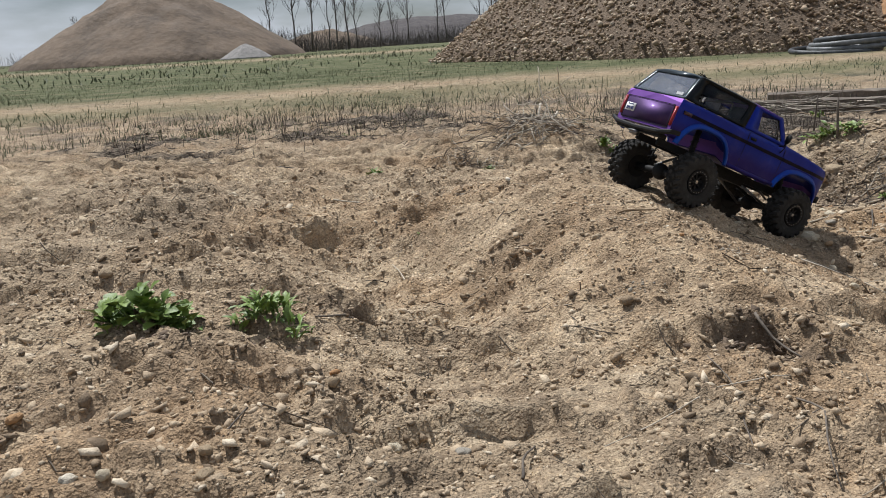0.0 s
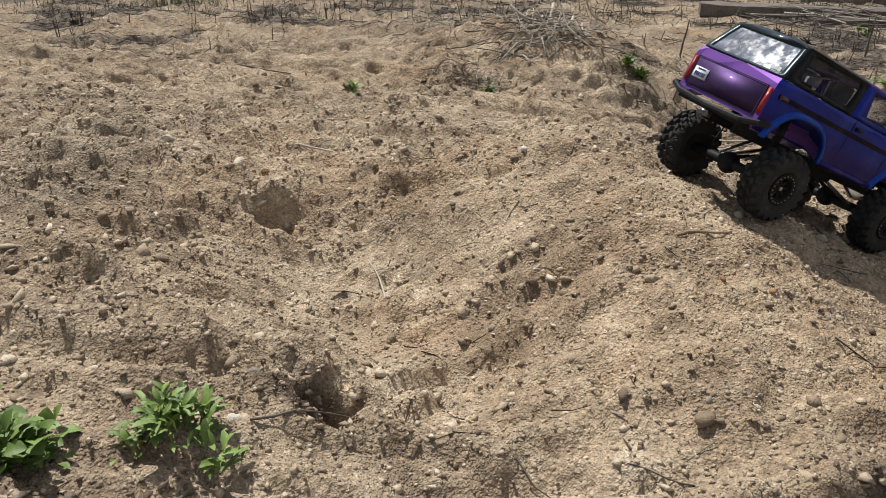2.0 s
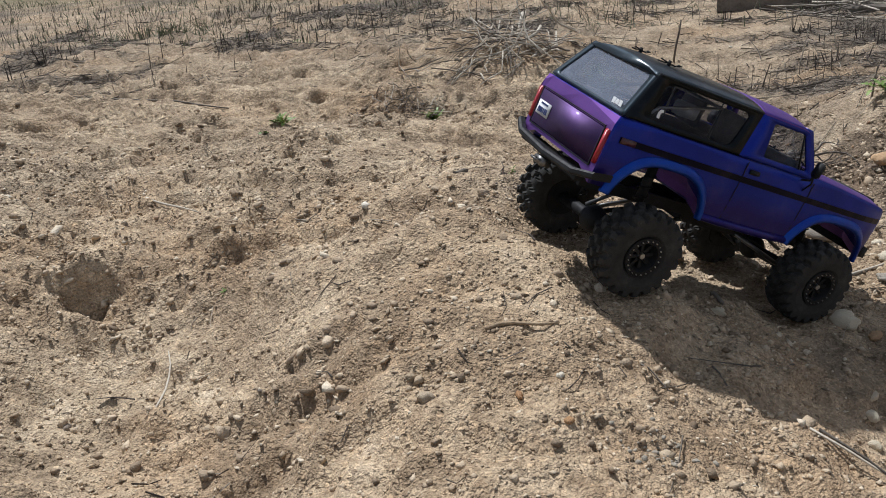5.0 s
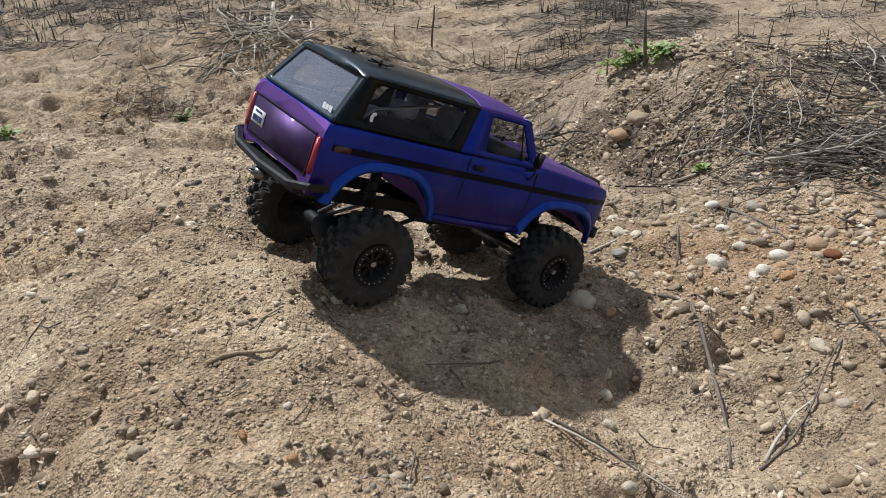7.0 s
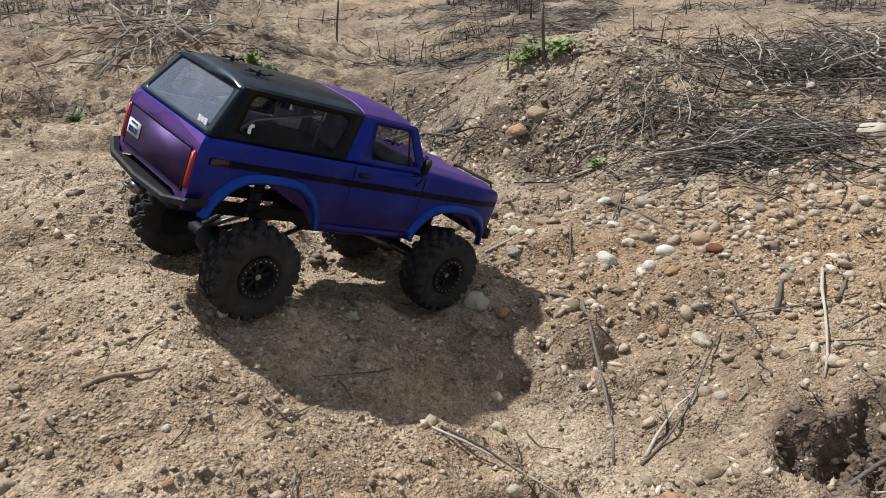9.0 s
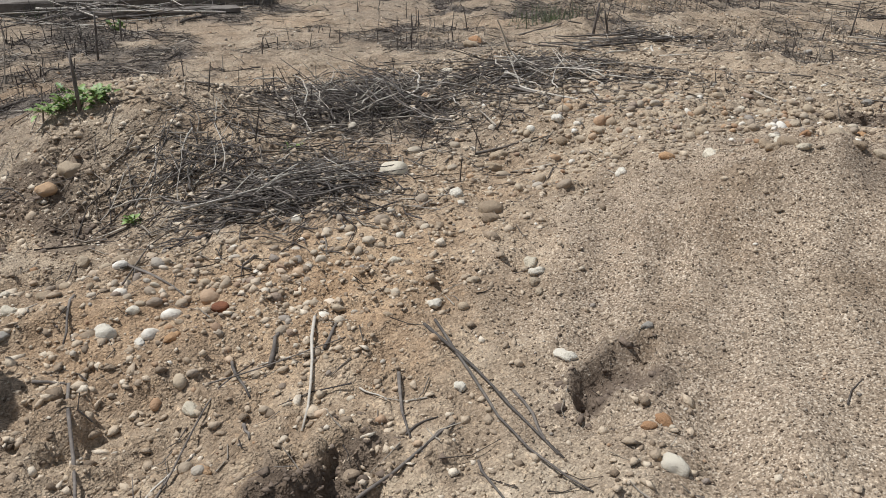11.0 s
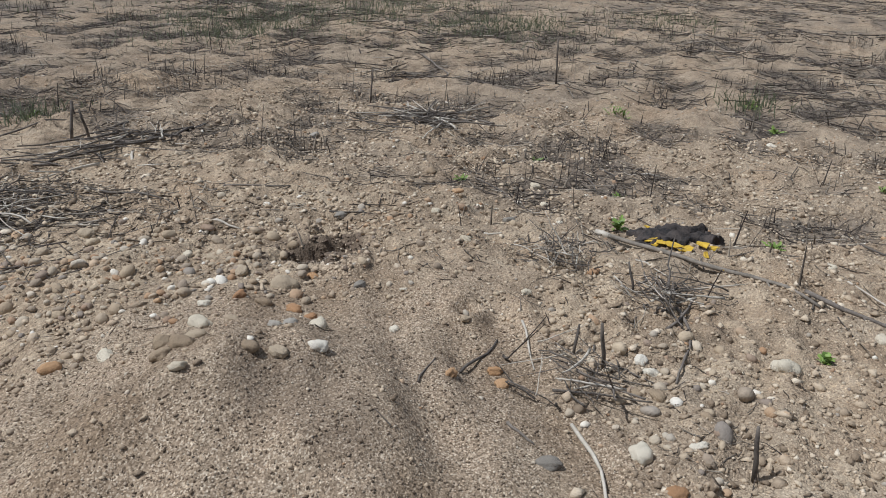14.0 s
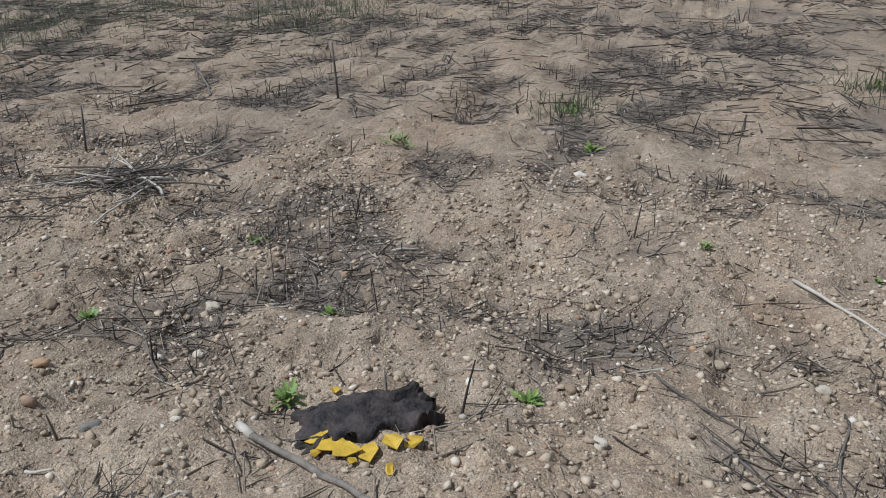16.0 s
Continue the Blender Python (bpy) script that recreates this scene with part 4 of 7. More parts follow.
def wheel_meshes():
    """Tyre with lugs, rim with a bolted ring; axis along y, the outer face towards -y."""
    R, W, rim = 0.0580, 0.0450, 0.0265
    bm = bmesh.new()
    tread = [-0.50 + i / 20 for i in range(21)]
    prof = [(rim, -0.42, 0), (rim + 0.004, -0.5, 0), (rim + 0.014, -0.53, 0), (R - 0.014, -0.52, 0), (R - 0.010, -0.51, 1)]
    prof += [(R - 0.0055 - 0.004 * abs(2 * w) ** 5, w, 2) for w in tread]
    prof += [(R - 0.010, 0.51, 1), (R - 0.014, 0.52, 0), (rim + 0.014, 0.53, 0), (rim + 0.004, 0.5, 0), (rim, 0.42, 0)]
    seg, lugs = 160, 20
    rows = []
    for s in range(seg):
        a = 2 * math.pi * s / seg
        row = []
        for r, w, zone in prof:
            u = (s * lugs / seg + (0.5 if w > 0 else 0.0) + 0.55 * abs(w)) % 1.0
            up = 0.0
            if zone == 1:
                up = 0.0035 if u < 0.5 else 0.0
            elif zone == 2:
                if abs(w) > 0.27:
                    up = 0.0062 if u < 0.58 else 0.0
                elif 0.05 < abs(w) < 0.24:
                    up = 0.0062 if 0.3 < u < 0.85 else 0.0
            row.append(bm.verts.new(((r + up) * math.cos(a), w * W, (r + up) * math.sin(a))))
        rows.append(row)
    for s in range(seg):
        a, b = rows[s], rows[(s + 1) % seg]
        for j in range(len(prof)):
            k = (j + 1) % len(prof)
            bm.faces.new((a[j], a[k], b[k], b[j]))
    bmesh.ops.recalc_face_normals(bm, faces=bm.faces)
    tyre = bpy.data.meshes.new("tyre")
    bm.to_mesh(tyre)
    bm.free()
    tyre.materials.append(M_TYRE)
    bm = bmesh.new()
    seg = 40
    prof = [(0.0, -0.012), (0.006, -0.013), (0.0075, -0.010), (0.013, -0.0085), (0.0165, -0.012), (0.0185, -0.0190), (0.0195, -0.0225), (0.0262, -0.0225), (0.0268, -0.020), (0.0265, 0.020), (0.012, 0.018), (0.0, 0.018)]
    rows = []
    for s in range(seg):
        a = 2 * math.pi * s / seg
        rows.append([bm.verts.new((r * math.cos(a), y, r * math.sin(a))) for r, y in prof])
    for s in range(seg):
        a, b = rows[s], rows[(s + 1) % seg]
        for j in range(len(prof) - 1):
            if prof[j][0] == 0 and prof[j + 1][0] == 0:
                continue
            bm.faces.new((a[j], a[j + 1], b[j + 1], b[j]))
    for s in range(8):
        m = pose(0, 0, 0, 0, 45 * s, 0)
        box(bm, 0.0135, -0.0125, 0, 0.016, 0.006, 0.0045, m)
    bmesh.ops.remove_doubles(bm, verts=bm.verts, dist=1e-6)
    bmesh.ops.recalc_face_normals(bm, faces=bm.faces)
    rimm = bpy.data.meshes.new("rim")
    bm.to_mesh(rimm)
    bm.free()
    rimm.materials.append(M_BLACK)
    bm = bmesh.new()
    for s in range(20):
        a = 2 * math.pi * s / 20
        bmesh.ops.create_cone(bm, cap_ends=True, segments=6, radius1=0.00095, radius2=0.0009, depth=0.0014, matrix=Matrix.Translation((0.0229 * math.cos(a), -0.0232, 0.0229 * math.sin(a))) @ pose(0, 0, 0, 90, 0, 0))
    bmesh.ops.create_cone(bm, cap_ends=True, segments=6, radius1=0.0042, radius2=0.0038, depth=0.006, matrix=pose(0, -0.0155, 0, 90, 0, 0))
    bolts = bpy.data.meshes.new("bolts")
    bm.to_mesh(bolts)
    bm.free()
    bolts.materials.append(M_BOLT)
    return tyre, rimm, bolts


def build_truck(hubs):
    """hubs: heights of the wheel centres in the truck's own frame: rear right, rear left, front right, front left."""
    root = new("model_truck")
    build_body(root)
    build_cabin(root)
    build_trim(root)
    build_clips(root)
    build_inside(root)
    tyre, rimm, bolts = wheel_meshes()
    spots = [(0.0, -1, hubs[0]), (0.0, 1, hubs[1]), (0.312, -1, hubs[2]), (0.312, 1, hubs[3])]
    for x, sign, z in spots:
        wheel = new("wheel")
        wheel.parent = root
        wheel.matrix_basis = pose(x, sign * 0.1015, z, 0, 17 * (x + sign), 0 if sign < 0 else 180)
        for nm, me in (("tyre", tyre), ("rim", rimm), ("wheel_bolt", bolts)):
            ob = new(nm, me)
            ob.parent = wheel
            if nm == "tyre":
                ob["label"] = "dusty black lugged crawler tyre"
    # axles, links and dampers
    for x, a, b in ((0.0, hubs[0], hubs[1]), (0.312, hubs[2], hubs[3])):
        bm = bmesh.new()
        tube(bm, [(x, -0.085, a), (x, -0.03, a + (b - a) * 0.33), (x, 0.03, a + (b - a) * 0.66), (x, 0.085, b)], 0.0085, 10)
        bmesh.ops.create_uvsphere(bm, u_segments=14, v_segments=8, radius=0.019, matrix=Matrix.Translation((x, 0.018 if x else 0.0, (a + b) / 2)))
        axle = part("axle", bm, M_BLACK, root, "black axle housing")
        for sign, z in ((-1, a), (1, b)):
            s = 1 if x == 0 else -1
            bm = bmesh.new()
            tube(bm, [(x, sign * 0.05, z - 0.006), (x + s * 0.105, sign * 0.036, 0.098)], 0.0032, 8)
            part("lower_link", bm, M_STEEL, root)
            bm = bmesh.new()
            tube(bm, [(x, sign * 0.028, z + 0.014), (x + s * 0.09, sign * 0.034, 0.122)], 0.0028, 8)
            part("upper_link", bm, M_STEEL, root)
            bm = bmesh.new()
            top = Vector((x + s * 0.012, sign * 0.050, 0.168))
            bot = Vector((x + s * 0.006, sign * 0.062, z + 0.004))
            tube(bm, [top, top.lerp(bot, 0.55)], 0.0065, 10)
            tube(bm, [top.lerp(bot, 0.55), bot], 0.0018, 6)
            spiral = []
            axis = (bot - top).normalized()
            u = axis.orthogonal().normalized()
            v = axis.cross(u)
            for i in range(61):
                t = 0.12 + 0.76 * i / 60
                an = 2 * math.pi * 6 * i / 60
                spiral.append(top.lerp(bot, t) + 0.0085 * (math.cos(an) * u + math.sin(an) * v))
            tube(bm, spiral, 0.0010, 4)
            part("damper", bm, M_BLACK, root, "black coil-over damper")
    bm = bmesh.new()
    for sign in (-1, 1):
        box(bm, 0.156, sign * 0.036, 0.112, 0.46, 0.006, 0.016)
    box(bm, 0.156, 0, 0.100, 0.11, 0.078, 0.010)
    tube(bm, [(0.0, 0.012, hubs[0]), (0.10, 0.0, 0.100)], 0.0035, 8)
    tube(bm, [(0.312, 0.0, hubs[2]), (0.21, 0.0, 0.100)], 0.0035, 8)
    part("chassis", bm, M_BLACK, root, "black ladder frame and skid plate", smooth=False)
    return root


TRUCK_POSE = pose(0.4564, 1.8566, 0.2418, 6.8, 24.4, 26.8)


def wheel_height(x, sign):
    """Where the wheel rests: its hub's height in the truck's frame over the ground below."""
    m = np.array(TRUCK_POSE)
    ang = np.radians(np.arange(0, 360, 12))
    for k in range(61):
        z = 0.02 + 0.0015 * k
        pts = np.array([(x + 0.0615 * np.cos(a), sign * 0.1015 + w, z + 0.0615 * np.sin(a), 1.0) for a in ang for w in (-0.02, 0.0, 0.02)]) @ m.T
        if np.all(pts[:, 2] > heightmap(pts[:, 0], pts[:, 1]) - 0.004):
            break
    return z


WHEELS = [wheel_height(0.0, -1), wheel_height(0.0, 1), wheel_height(0.312, -1), wheel_height(0.312, 1)]
truck = tagged(build_truck([min(max(h, 0.03), 0.088) for h in WHEELS]), "blue and purple toy pickup truck with black hardtop and dusty tyres", "model truck")
truck.matrix_world = TRUCK_POSE


# ---- scattering helpers ----
GXS, GYS = gx, gy


def ground_z(x, y):
    """Height of the built ground sheet under arrays of places."""
    x, y = np.asarray(x, float), np.asarray(y, float)
    i, j = np.clip(np.searchsorted(GXS, x) - 1, 0, nx - 2), np.clip(np.searchsorted(GYS, y) - 1, 0, ny - 2)
    u, v = (x - GXS[i]) / (GXS[i + 1] - GXS[i]), (y - GYS[j]) / (GYS[j + 1] - GYS[j])
    return (GZ[j, i] * (1 - u) + GZ[j, i + 1] * u) * (1 - v) + (GZ[j + 1, i] * (1 - u) + GZ[j + 1, i + 1] * u) * v


def gz(x, y):
    return float(ground_z([x], [y])[0])


def ico(level):
    if level == 0:
        v = np.array([(1, 0, 0), (-1, 0, 0), (0, 1, 0), (0, -1, 0), (0, 0, 1), (0, 0, -1)], float)
        return v, np.array([(0, 2, 4), (2, 1, 4), (1, 3, 4), (3, 0, 4), (2, 0, 5), (1, 2, 5), (3, 1, 5), (0, 3, 5)])
    bm = bmesh.new()
    bmesh.ops.create_icosphere(bm, subdivisions=level, radius=1.0)
    v = np.array([p.co[:] for p in bm.verts])
    f = np.array([[p.index for p in q.verts] for q in bm.faces])
    bm.free()
    return v, f


def turns(n, rng, tilt=0.5):
    """Random rotations, mostly about the upright."""
    a, b, c = rng.uniform(0, 2 * np.pi, n), rng.normal(0, tilt, n), rng.normal(0, tilt, n)
    ca, sa, cb, sb, cc, sc = np.cos(a), np.sin(a), np.cos(b), np.sin(b), np.cos(c), np.sin(c)
    return np.stack([np.stack([ca * cb, ca * sb * sc - sa * cc, ca * sb * cc + sa * sc], -1),
                     np.stack([sa * cb, sa * sb * sc + ca * cc, sa * sb * cc - ca * sc], -1),
                     np.stack([-sb, cb * sc, cb * cc], -1)], 1)


def lumps(name, x, y, size, material, rng, level=1, flat=(0.55, 0.85), jitter=0.12, sink=0.35, label="", category="", z=None, smooth=True):
    """Many small stones or clods in one mesh of kind stuff."""
    v, f = ico(level)
    n = len(x)
    sh = np.stack([size * rng.uniform(0.9, 1.35, n), size * rng.uniform(0.75, 1.0, n), size * rng.uniform(flat[0], flat[1], n)], -1)
    p = v[None] * sh[:, None, :] * (1 + rng.normal(0, jitter, (n, len(v), 1)))
    p = np.einsum("nij,nkj->nki", turns(n, rng, 0.35), p)
    zz = (ground_z(x, y) if z is None else z) + sh[:, 2] * (1 - 2 * sink) * 0.9
    p = p + np.stack([x, y, zz], -1)[:, None, :]
    faces = (f[None] + (np.arange(n) * len(v))[:, None, None]).reshape(-1, 3)
    return tagged(new(name, fast_mesh(name, p.reshape(-1, 3), faces, material, smooth)), label, category, kind="stuff")


def spread(n, rng, x0, x1, y0, y1, weight):
    """n places in a rectangle, denser where weight(x, y) is high (0..1)."""
    xs, ys = [], []
    got = 0
    while got < n:
        x, y = rng.uniform(x0, x1, 4 * n), rng.uniform(y0, y1, 4 * n)
        ok = rng.random(4 * n) < weight(x, y)
        xs.append(x[ok])
        ys.append(y[ok])
        got += ok.sum()
    return np.concatenate(xs)[:n], np.concatenate(ys)[:n]


def litter_weight(x, y):
    far_ = ease((y - 5.6) / 4.0)
    a = ease((y - 0.25 * np.clip(x, 0, 9) - 2.2 - 1.2 * ease((0.9 - x) / 0.6) + 0.5 * grad_noise(x * 1.2, y * 1.2, 42)) / 0.9)
    b = 0.8 * ease((x - 2.6 + 0.4 * grad_noise(x * 1.3, y * 1.3, 43)) / 1.2)
    patch = 0.05 + 0.95 * ease((0.5 * grad_noise(x * 1.5, y * 1.9, 61) + 0.4 * grad_noise(x * 4.1, y * 4.1, 62) - 0.6 * grad_noise(x * 3.3, y * 4.6, 15) + 0.08) / 0.4)
    return np.clip((a + b) * patch, 0, 1) * (1 - 0.6 * far_)


def stems(name, x, y, length, radius, lean, rng, material, label, category, lying=False, sides=3, bend=0.25, k=3):
    """Many thin bent stems in one mesh of kind stuff."""
    n = len(x)
    az = rng.uniform(0, 2 * np.pi, n)
    t = np.linspace(0, 1, k)
    if lying:
        d = np.stack([np.cos(az), np.sin(az)], -1)
        side = np.stack([-d[:, 1], d[:, 0]], -1)
        cur = rng.normal(0, bend, n)[:, None] * (t * (1 - t))[None] * 2 * length[:, None]
        px = x[:, None] + d[:, :1] * (t[None] - 0.5) * length[:, None] + side[:, :1] * cur
        py = y[:, None] + d[:, 1:] * (t[None] - 0.5) * length[:, None] + side[:, 1:] * cur
        g = ground_z(px.ravel(), py.ravel()).reshape(n, k)
        lift = radius[:, None] * 0.8 + np.abs(rng.normal(0, 0.004, n))[:, None] * np.abs(np.linspace(-1, 1, k))[None]
        pz = np.maximum(g, g.mean(1, keepdims=True) + (g[:, -1:] - g[:, :1]) * (t[None] - 0.5)) + lift
    else:
        d = np.stack([np.cos(az), np.sin(az)], -1)
        ln = np.abs(rng.normal(0, lean, n))[:, None]
        px = x[:, None] + d[:, :1] * length[:, None] * (np.sin(ln) * t[None] + bend * ln * t[None] ** 2)
        py = y[:, None] + d[:, 1:] * length[:, None] * (np.sin(ln) * t[None] + bend * ln * t[None] ** 2)
        pz = ground_z(x, y)[:, None] - 0.006 + length[:, None] * np.cos(ln) * t[None]
    taper = radius[:, None] * (1 - 0.55 * t[None])
    verts = np.zeros((n, k, sides, 3))
    for s in range(sides):
        a = 2 * np.pi * s / sides
        if lying:
            verts[:, :, s, 0] = px - np.sin(az)[:, None] * np.cos(a) * taper
            verts[:, :, s, 1] = py + np.cos(az)[:, None] * np.cos(a) * taper
            verts[:, :, s, 2] = pz + np.sin(a) * taper
        else:
            verts[:, :, s, 0], verts[:, :, s, 1], verts[:, :, s, 2] = px + np.cos(a) * taper, py + np.sin(a) * taper, pz
    q = []
    for i in range(k - 1):
        for s in range(sides):
            a, b = i * sides + s, i * sides + (s + 1) % sides
            q.append((a, b, b + sides, a + sides))
    faces = (np.array(q)[None] + (np.arange(n) * k * sides)[:, None, None]).reshape(-1, 4)
    return tagged(new(name, fast_mesh(name, verts.reshape(-1, 3), faces, material)), label, category, kind="stuff")


# ---- far things ----
def heap(name, cx, cy, radius, height, material, label, seed, power=1.15, rough=0.06, group=""):
    """A tipped heap: a worn cone with gullies, standing on the ground."""
    bm = bmesh.new()
    na, nr = 96, 30
    base = float(relief(np.array([cx]), np.array([cy]))[0])
    rows = []
    for i in range(nr + 1):
        r = i / nr
        a = np.linspace(0, 2 * np.pi, na, endpoint=False)
        rad = radius * r * (1 + 0.10 * grad_noise(np.cos(a) * 1.3 + seed, np.sin(a) * 1.3, seed))
        x, y = cx + rad * np.cos(a), cy + rad * np.sin(a)
        z = base + height * (1 - r ** power) * (1 + rough * grad_noise(x * 6 / radius, y * 6 / radius, seed + 1)) + height * rough * 0.4 * grad_noise(x * 25 / radius, y * 25 / radius, seed + 2) * (1 - r)
        if i == nr:
            z = z - 0.4
        rows.append([bm.verts.new(p) for p in zip(x, y, z)] if i else [bm.verts.new((cx, cy, base + height))])
    for j in range(na):
        bm.faces.new((rows[0][0], rows[1][j], rows[1][(j + 1) % na]))
    for a, b in zip(rows[1:], rows[2:]):
        for j in range(na):
            bm.faces.new((a[j], b[j], b[(j + 1) % na], a[(j + 1) % na]))
    bmesh.ops.recalc_face_normals(bm, faces=bm.faces)
    return tagged(part(name, bm, material), label, "heap", group)


M_SPOIL = plain("spoil_earth", (0.10, 0.075, 0.055, 1), (0.21, 0.155, 0.11, 1), 0.35, 0.95, bump=0.6, distance=0.2)
M_GREYHEAP = plain("grey_gravel", (0.20, 0.19, 0.18, 1), (0.36, 0.34, 0.32, 1), 3.0, 0.95, bump=0.8, distance=0.08)
M_COBBLEBED = plain("cobble_bed", (0.10, 0.072, 0.048, 1), (0.24, 0.175, 0.12, 1), 5.0, 0.95, bump=0.9, distance=0.06)
M_ORANGE = plain("orange_sand", (0.27, 0.145, 0.07, 1), (0.44, 0.26, 0.135, 1), 1.8, 0.95, bump=0.8, distance=0.05)
M_COBBLE = stone_material("cobble_stone", [(0.0, (0.13, 0.09, 0.06)), (0.3, (0.24, 0.175, 0.115)), (0.55, (0.33, 0.25, 0.17)), (0.8, (0.42, 0.33, 0.235)), (1.0, (0.55, 0.47, 0.37))], scale=9.0)
M_BARK = plain("grey_bark", (0.07, 0.06, 0.055, 1), (0.17, 0.15, 0.135, 1), 3.0, 0.95, bump=0.7, distance=0.02)
M_SCRUB = plain("bare_scrub", (0.05, 0.045, 0.05, 1), (0.12, 0.105, 0.10, 1), 1.5, 0.95, bump=0.8, distance=0.1)

heap("spoil_heap", -23.9, 71.0, 12.3, 6.5, M_SPOIL, "tall brown earth heap with worn gullies", 3, 1.25, 0.08)
heap("spoil_heap", -15.0, 102.0, 8.0, 2.4, M_SPOIL, "low brown earth heap beyond the field", 11, 1.3, 0.1)
heap("spoil_heap", -1.5, 125.0, 20.0, 3.6, M_SCRUB, "long dark bank behind the bare trees", 13, 3.0, 0.06)
heap("gravel_heap", -13.4, 55.0, 1.7, 0.95, M_GREYHEAP, "small grey gravel heap at the field edge", 5, 1.2, 0.05)
heap("cobble_heap", 6.5, 20.3, 6.6, 5.3, M_COBBLEBED, "large heap of brown river cobbles", 7, 1.0, 0.03)
heap("sand_heap", 10.2, 16.0, 4.2, 3.6, M_ORANGE, "orange sand heap beside the cobbles", 9, 1.05, 0.05)

rng = np.random.default_rng(5)
n = 15000
a = rng.uniform(math.pi * 0.86, math.pi * 2.08, n)
r = np.sqrt(rng.uniform(0.12, 1.02, n))
swell = 1 + 0.10 * grad_noise(np.cos(a) * 1.3 + 7, np.sin(a) * 1.3, 7)
cobx, coby = 6.5 + 6.6 * r * swell * np.cos(a), 20.3 + 6.6 * r * swell * np.sin(a)
base = 0.13 + 0.009 * np.clip(20.3 - 8, 0, 300)
lumps("cobbles", cobx, coby, np.clip(rng.lognormal(-3.45, 0.35, n), 0.018, 0.08), M_COBBLE, rng, 0, (0.6, 0.9), 0.16, 0.2, "loose brown and tan cobbles covering the heap", "cobbles", smooth=False,
      z=np.maximum(base + 5.3 * (1 - r) * (1 + 0.03 * grad_noise(cobx * 6 / 6.6, coby * 6 / 6.6, 8)) + 5.3 * 0.012 * grad_noise(cobx * 25 / 6.6, coby * 25 / 6.6, 9) * (1 - r), ground_z(cobx, coby)))


def pipe_coil(x, y):
    root = new("pipe_coil")
    m_pipe = plain("ribbed_pipe", (0.02, 0.022, 0.024, 1), (0.10, 0.105, 0.11, 1), 12, 0.5, bump=0.5, distance=0.01)
    # lighter copy for two turns, painting in highlights on the black pipe
    m_highlight = plain("pipe_highlight", (0.09, 0.095, 0.10, 1), (0.22, 0.225, 0.23, 1), 12, 0.5, bump=0.5, distance=0.01)
    z = gz(x, y)
    for i, (rad, dx, dz) in enumerate(((0.60, -0.10, 0.03), (0.55, 0.12, 0.08), (0.54, 0.13, 0.135), (0.50, 0.16, 0.185))):
        bm = bmesh.new()
        pts = [(x + dx + rad * math.cos(t * math.pi / 24), y + rad * math.sin(t * math.pi / 24), z + dz + 0.03 * math.sin(t * math.pi / 24 + i)) for t in range(49)]
        tube(bm, pts, [0.036 + 0.004 * (t % 2) for t in range(49)], 8)
        part("coil_turn", bm, m_highlight if i in (1, 2) else m_pipe, root)
    return tagged(root, "coil of ribbed black drain pipe on the ground, highlights painted grey", "pipe coil")


pipe_coil(5.75, 12.4)


def bare_tree(x, y, height, seed):
    rnd = random.Random(seed)
    root = new("bare_tree")
    z = gz(x, y)
    bm = bmesh.new()
    top = Vector((x + rnd.uniform(-0.4, 0.4), y, z + height))
    foot = Vector((x, y, z - 0.2))
    trunk = [foot.lerp(top, t) + Vector((rnd.uniform(-0.12, 0.12), rnd.uniform(-0.12, 0.12), 0)) * (t > 0) for t in (0, 0.15, 0.3, 0.45, 0.6, 0.75, 0.9, 1)]
    tube(bm, trunk, [0.075 * height / 8 * (1 - 0.9 * t) + 0.012 for t in (0, 0.15, 0.3, 0.45, 0.6, 0.75, 0.9, 1)], 7)
    part("trunk", bm, M_BARK, root)
    bm = bmesh.new()

    def limb(p, d, ln, rad, depth):
        pts, q = [p.copy()], p.copy()
        for i in range(4):
            d = (d + Vector((rnd.uniform(-0.16, 0.16), rnd.uniform(-0.16, 0.16), rnd.uniform(0.0, 0.17)))).normalized()
            q = q + d * ln / 4
            pts.append(q.copy())
        tube(bm, pts, [rad * (1 - 0.2 * i) + 0.004 for i in range(5)], 3)
        if depth:
            for i in range(rnd.randint(3, 5)):
                k = rnd.randint(1, 4)
                nd = (d + Vector((rnd.uniform(-0.8, 0.8), rnd.uniform(-0.8, 0.8), rnd.uniform(-0.1, 0.5)))).normalized()
                limb(pts[k], nd, ln * rnd.uniform(0.4, 0.62), rad * 0.5, depth - 1)

    for i in range(15):
        t = rnd.uniform(0.22, 0.95)
        k = min(6, int(t * 7))
        an = rnd.uniform(0, 2 * math.pi)
        p = trunk[k].lerp(trunk[k + 1], rnd.random())
        limb(p, Vector((math.cos(an) * 0.55, math.sin(an) * 0.55, 0.9)).normalized(), height * rnd.uniform(0.16, 0.32) * (1.15 - 0.5 * t), 0.024 * height / 8, 2)
    part("crown", bm, M_BARK, root, "bare winter twigs")
    return tagged(root, "tall bare winter tree behind the field", "tree", "row of bare trees")


for px, dist, hh, sd in ((112, 84, 4.2, 3), (448, 88, 8.0, 4), (488, 86, 9.5, 5), (520, 85, 8.8, 6), (551, 90, 8.0, 17), (566, 86, 9.0, 7), (584, 84, 9.6, 8), (598, 88, 7.0, 9), (640, 94, 5.0, 10), (664, 95, 5.0, 21), (690, 100, 8.2, 11),
                         (742, 104, 9.0, 12), (756, 104, 8.4, 13), (818, 106, 8.4, 14), (834, 106, 9.0, 15), (848, 108, 8.6, 16), (872, 110, 9.2, 18), (890, 108, 9.0, 19)):
    bare_tree(dist * (px - 762) / 1482, dist, hh, sd)


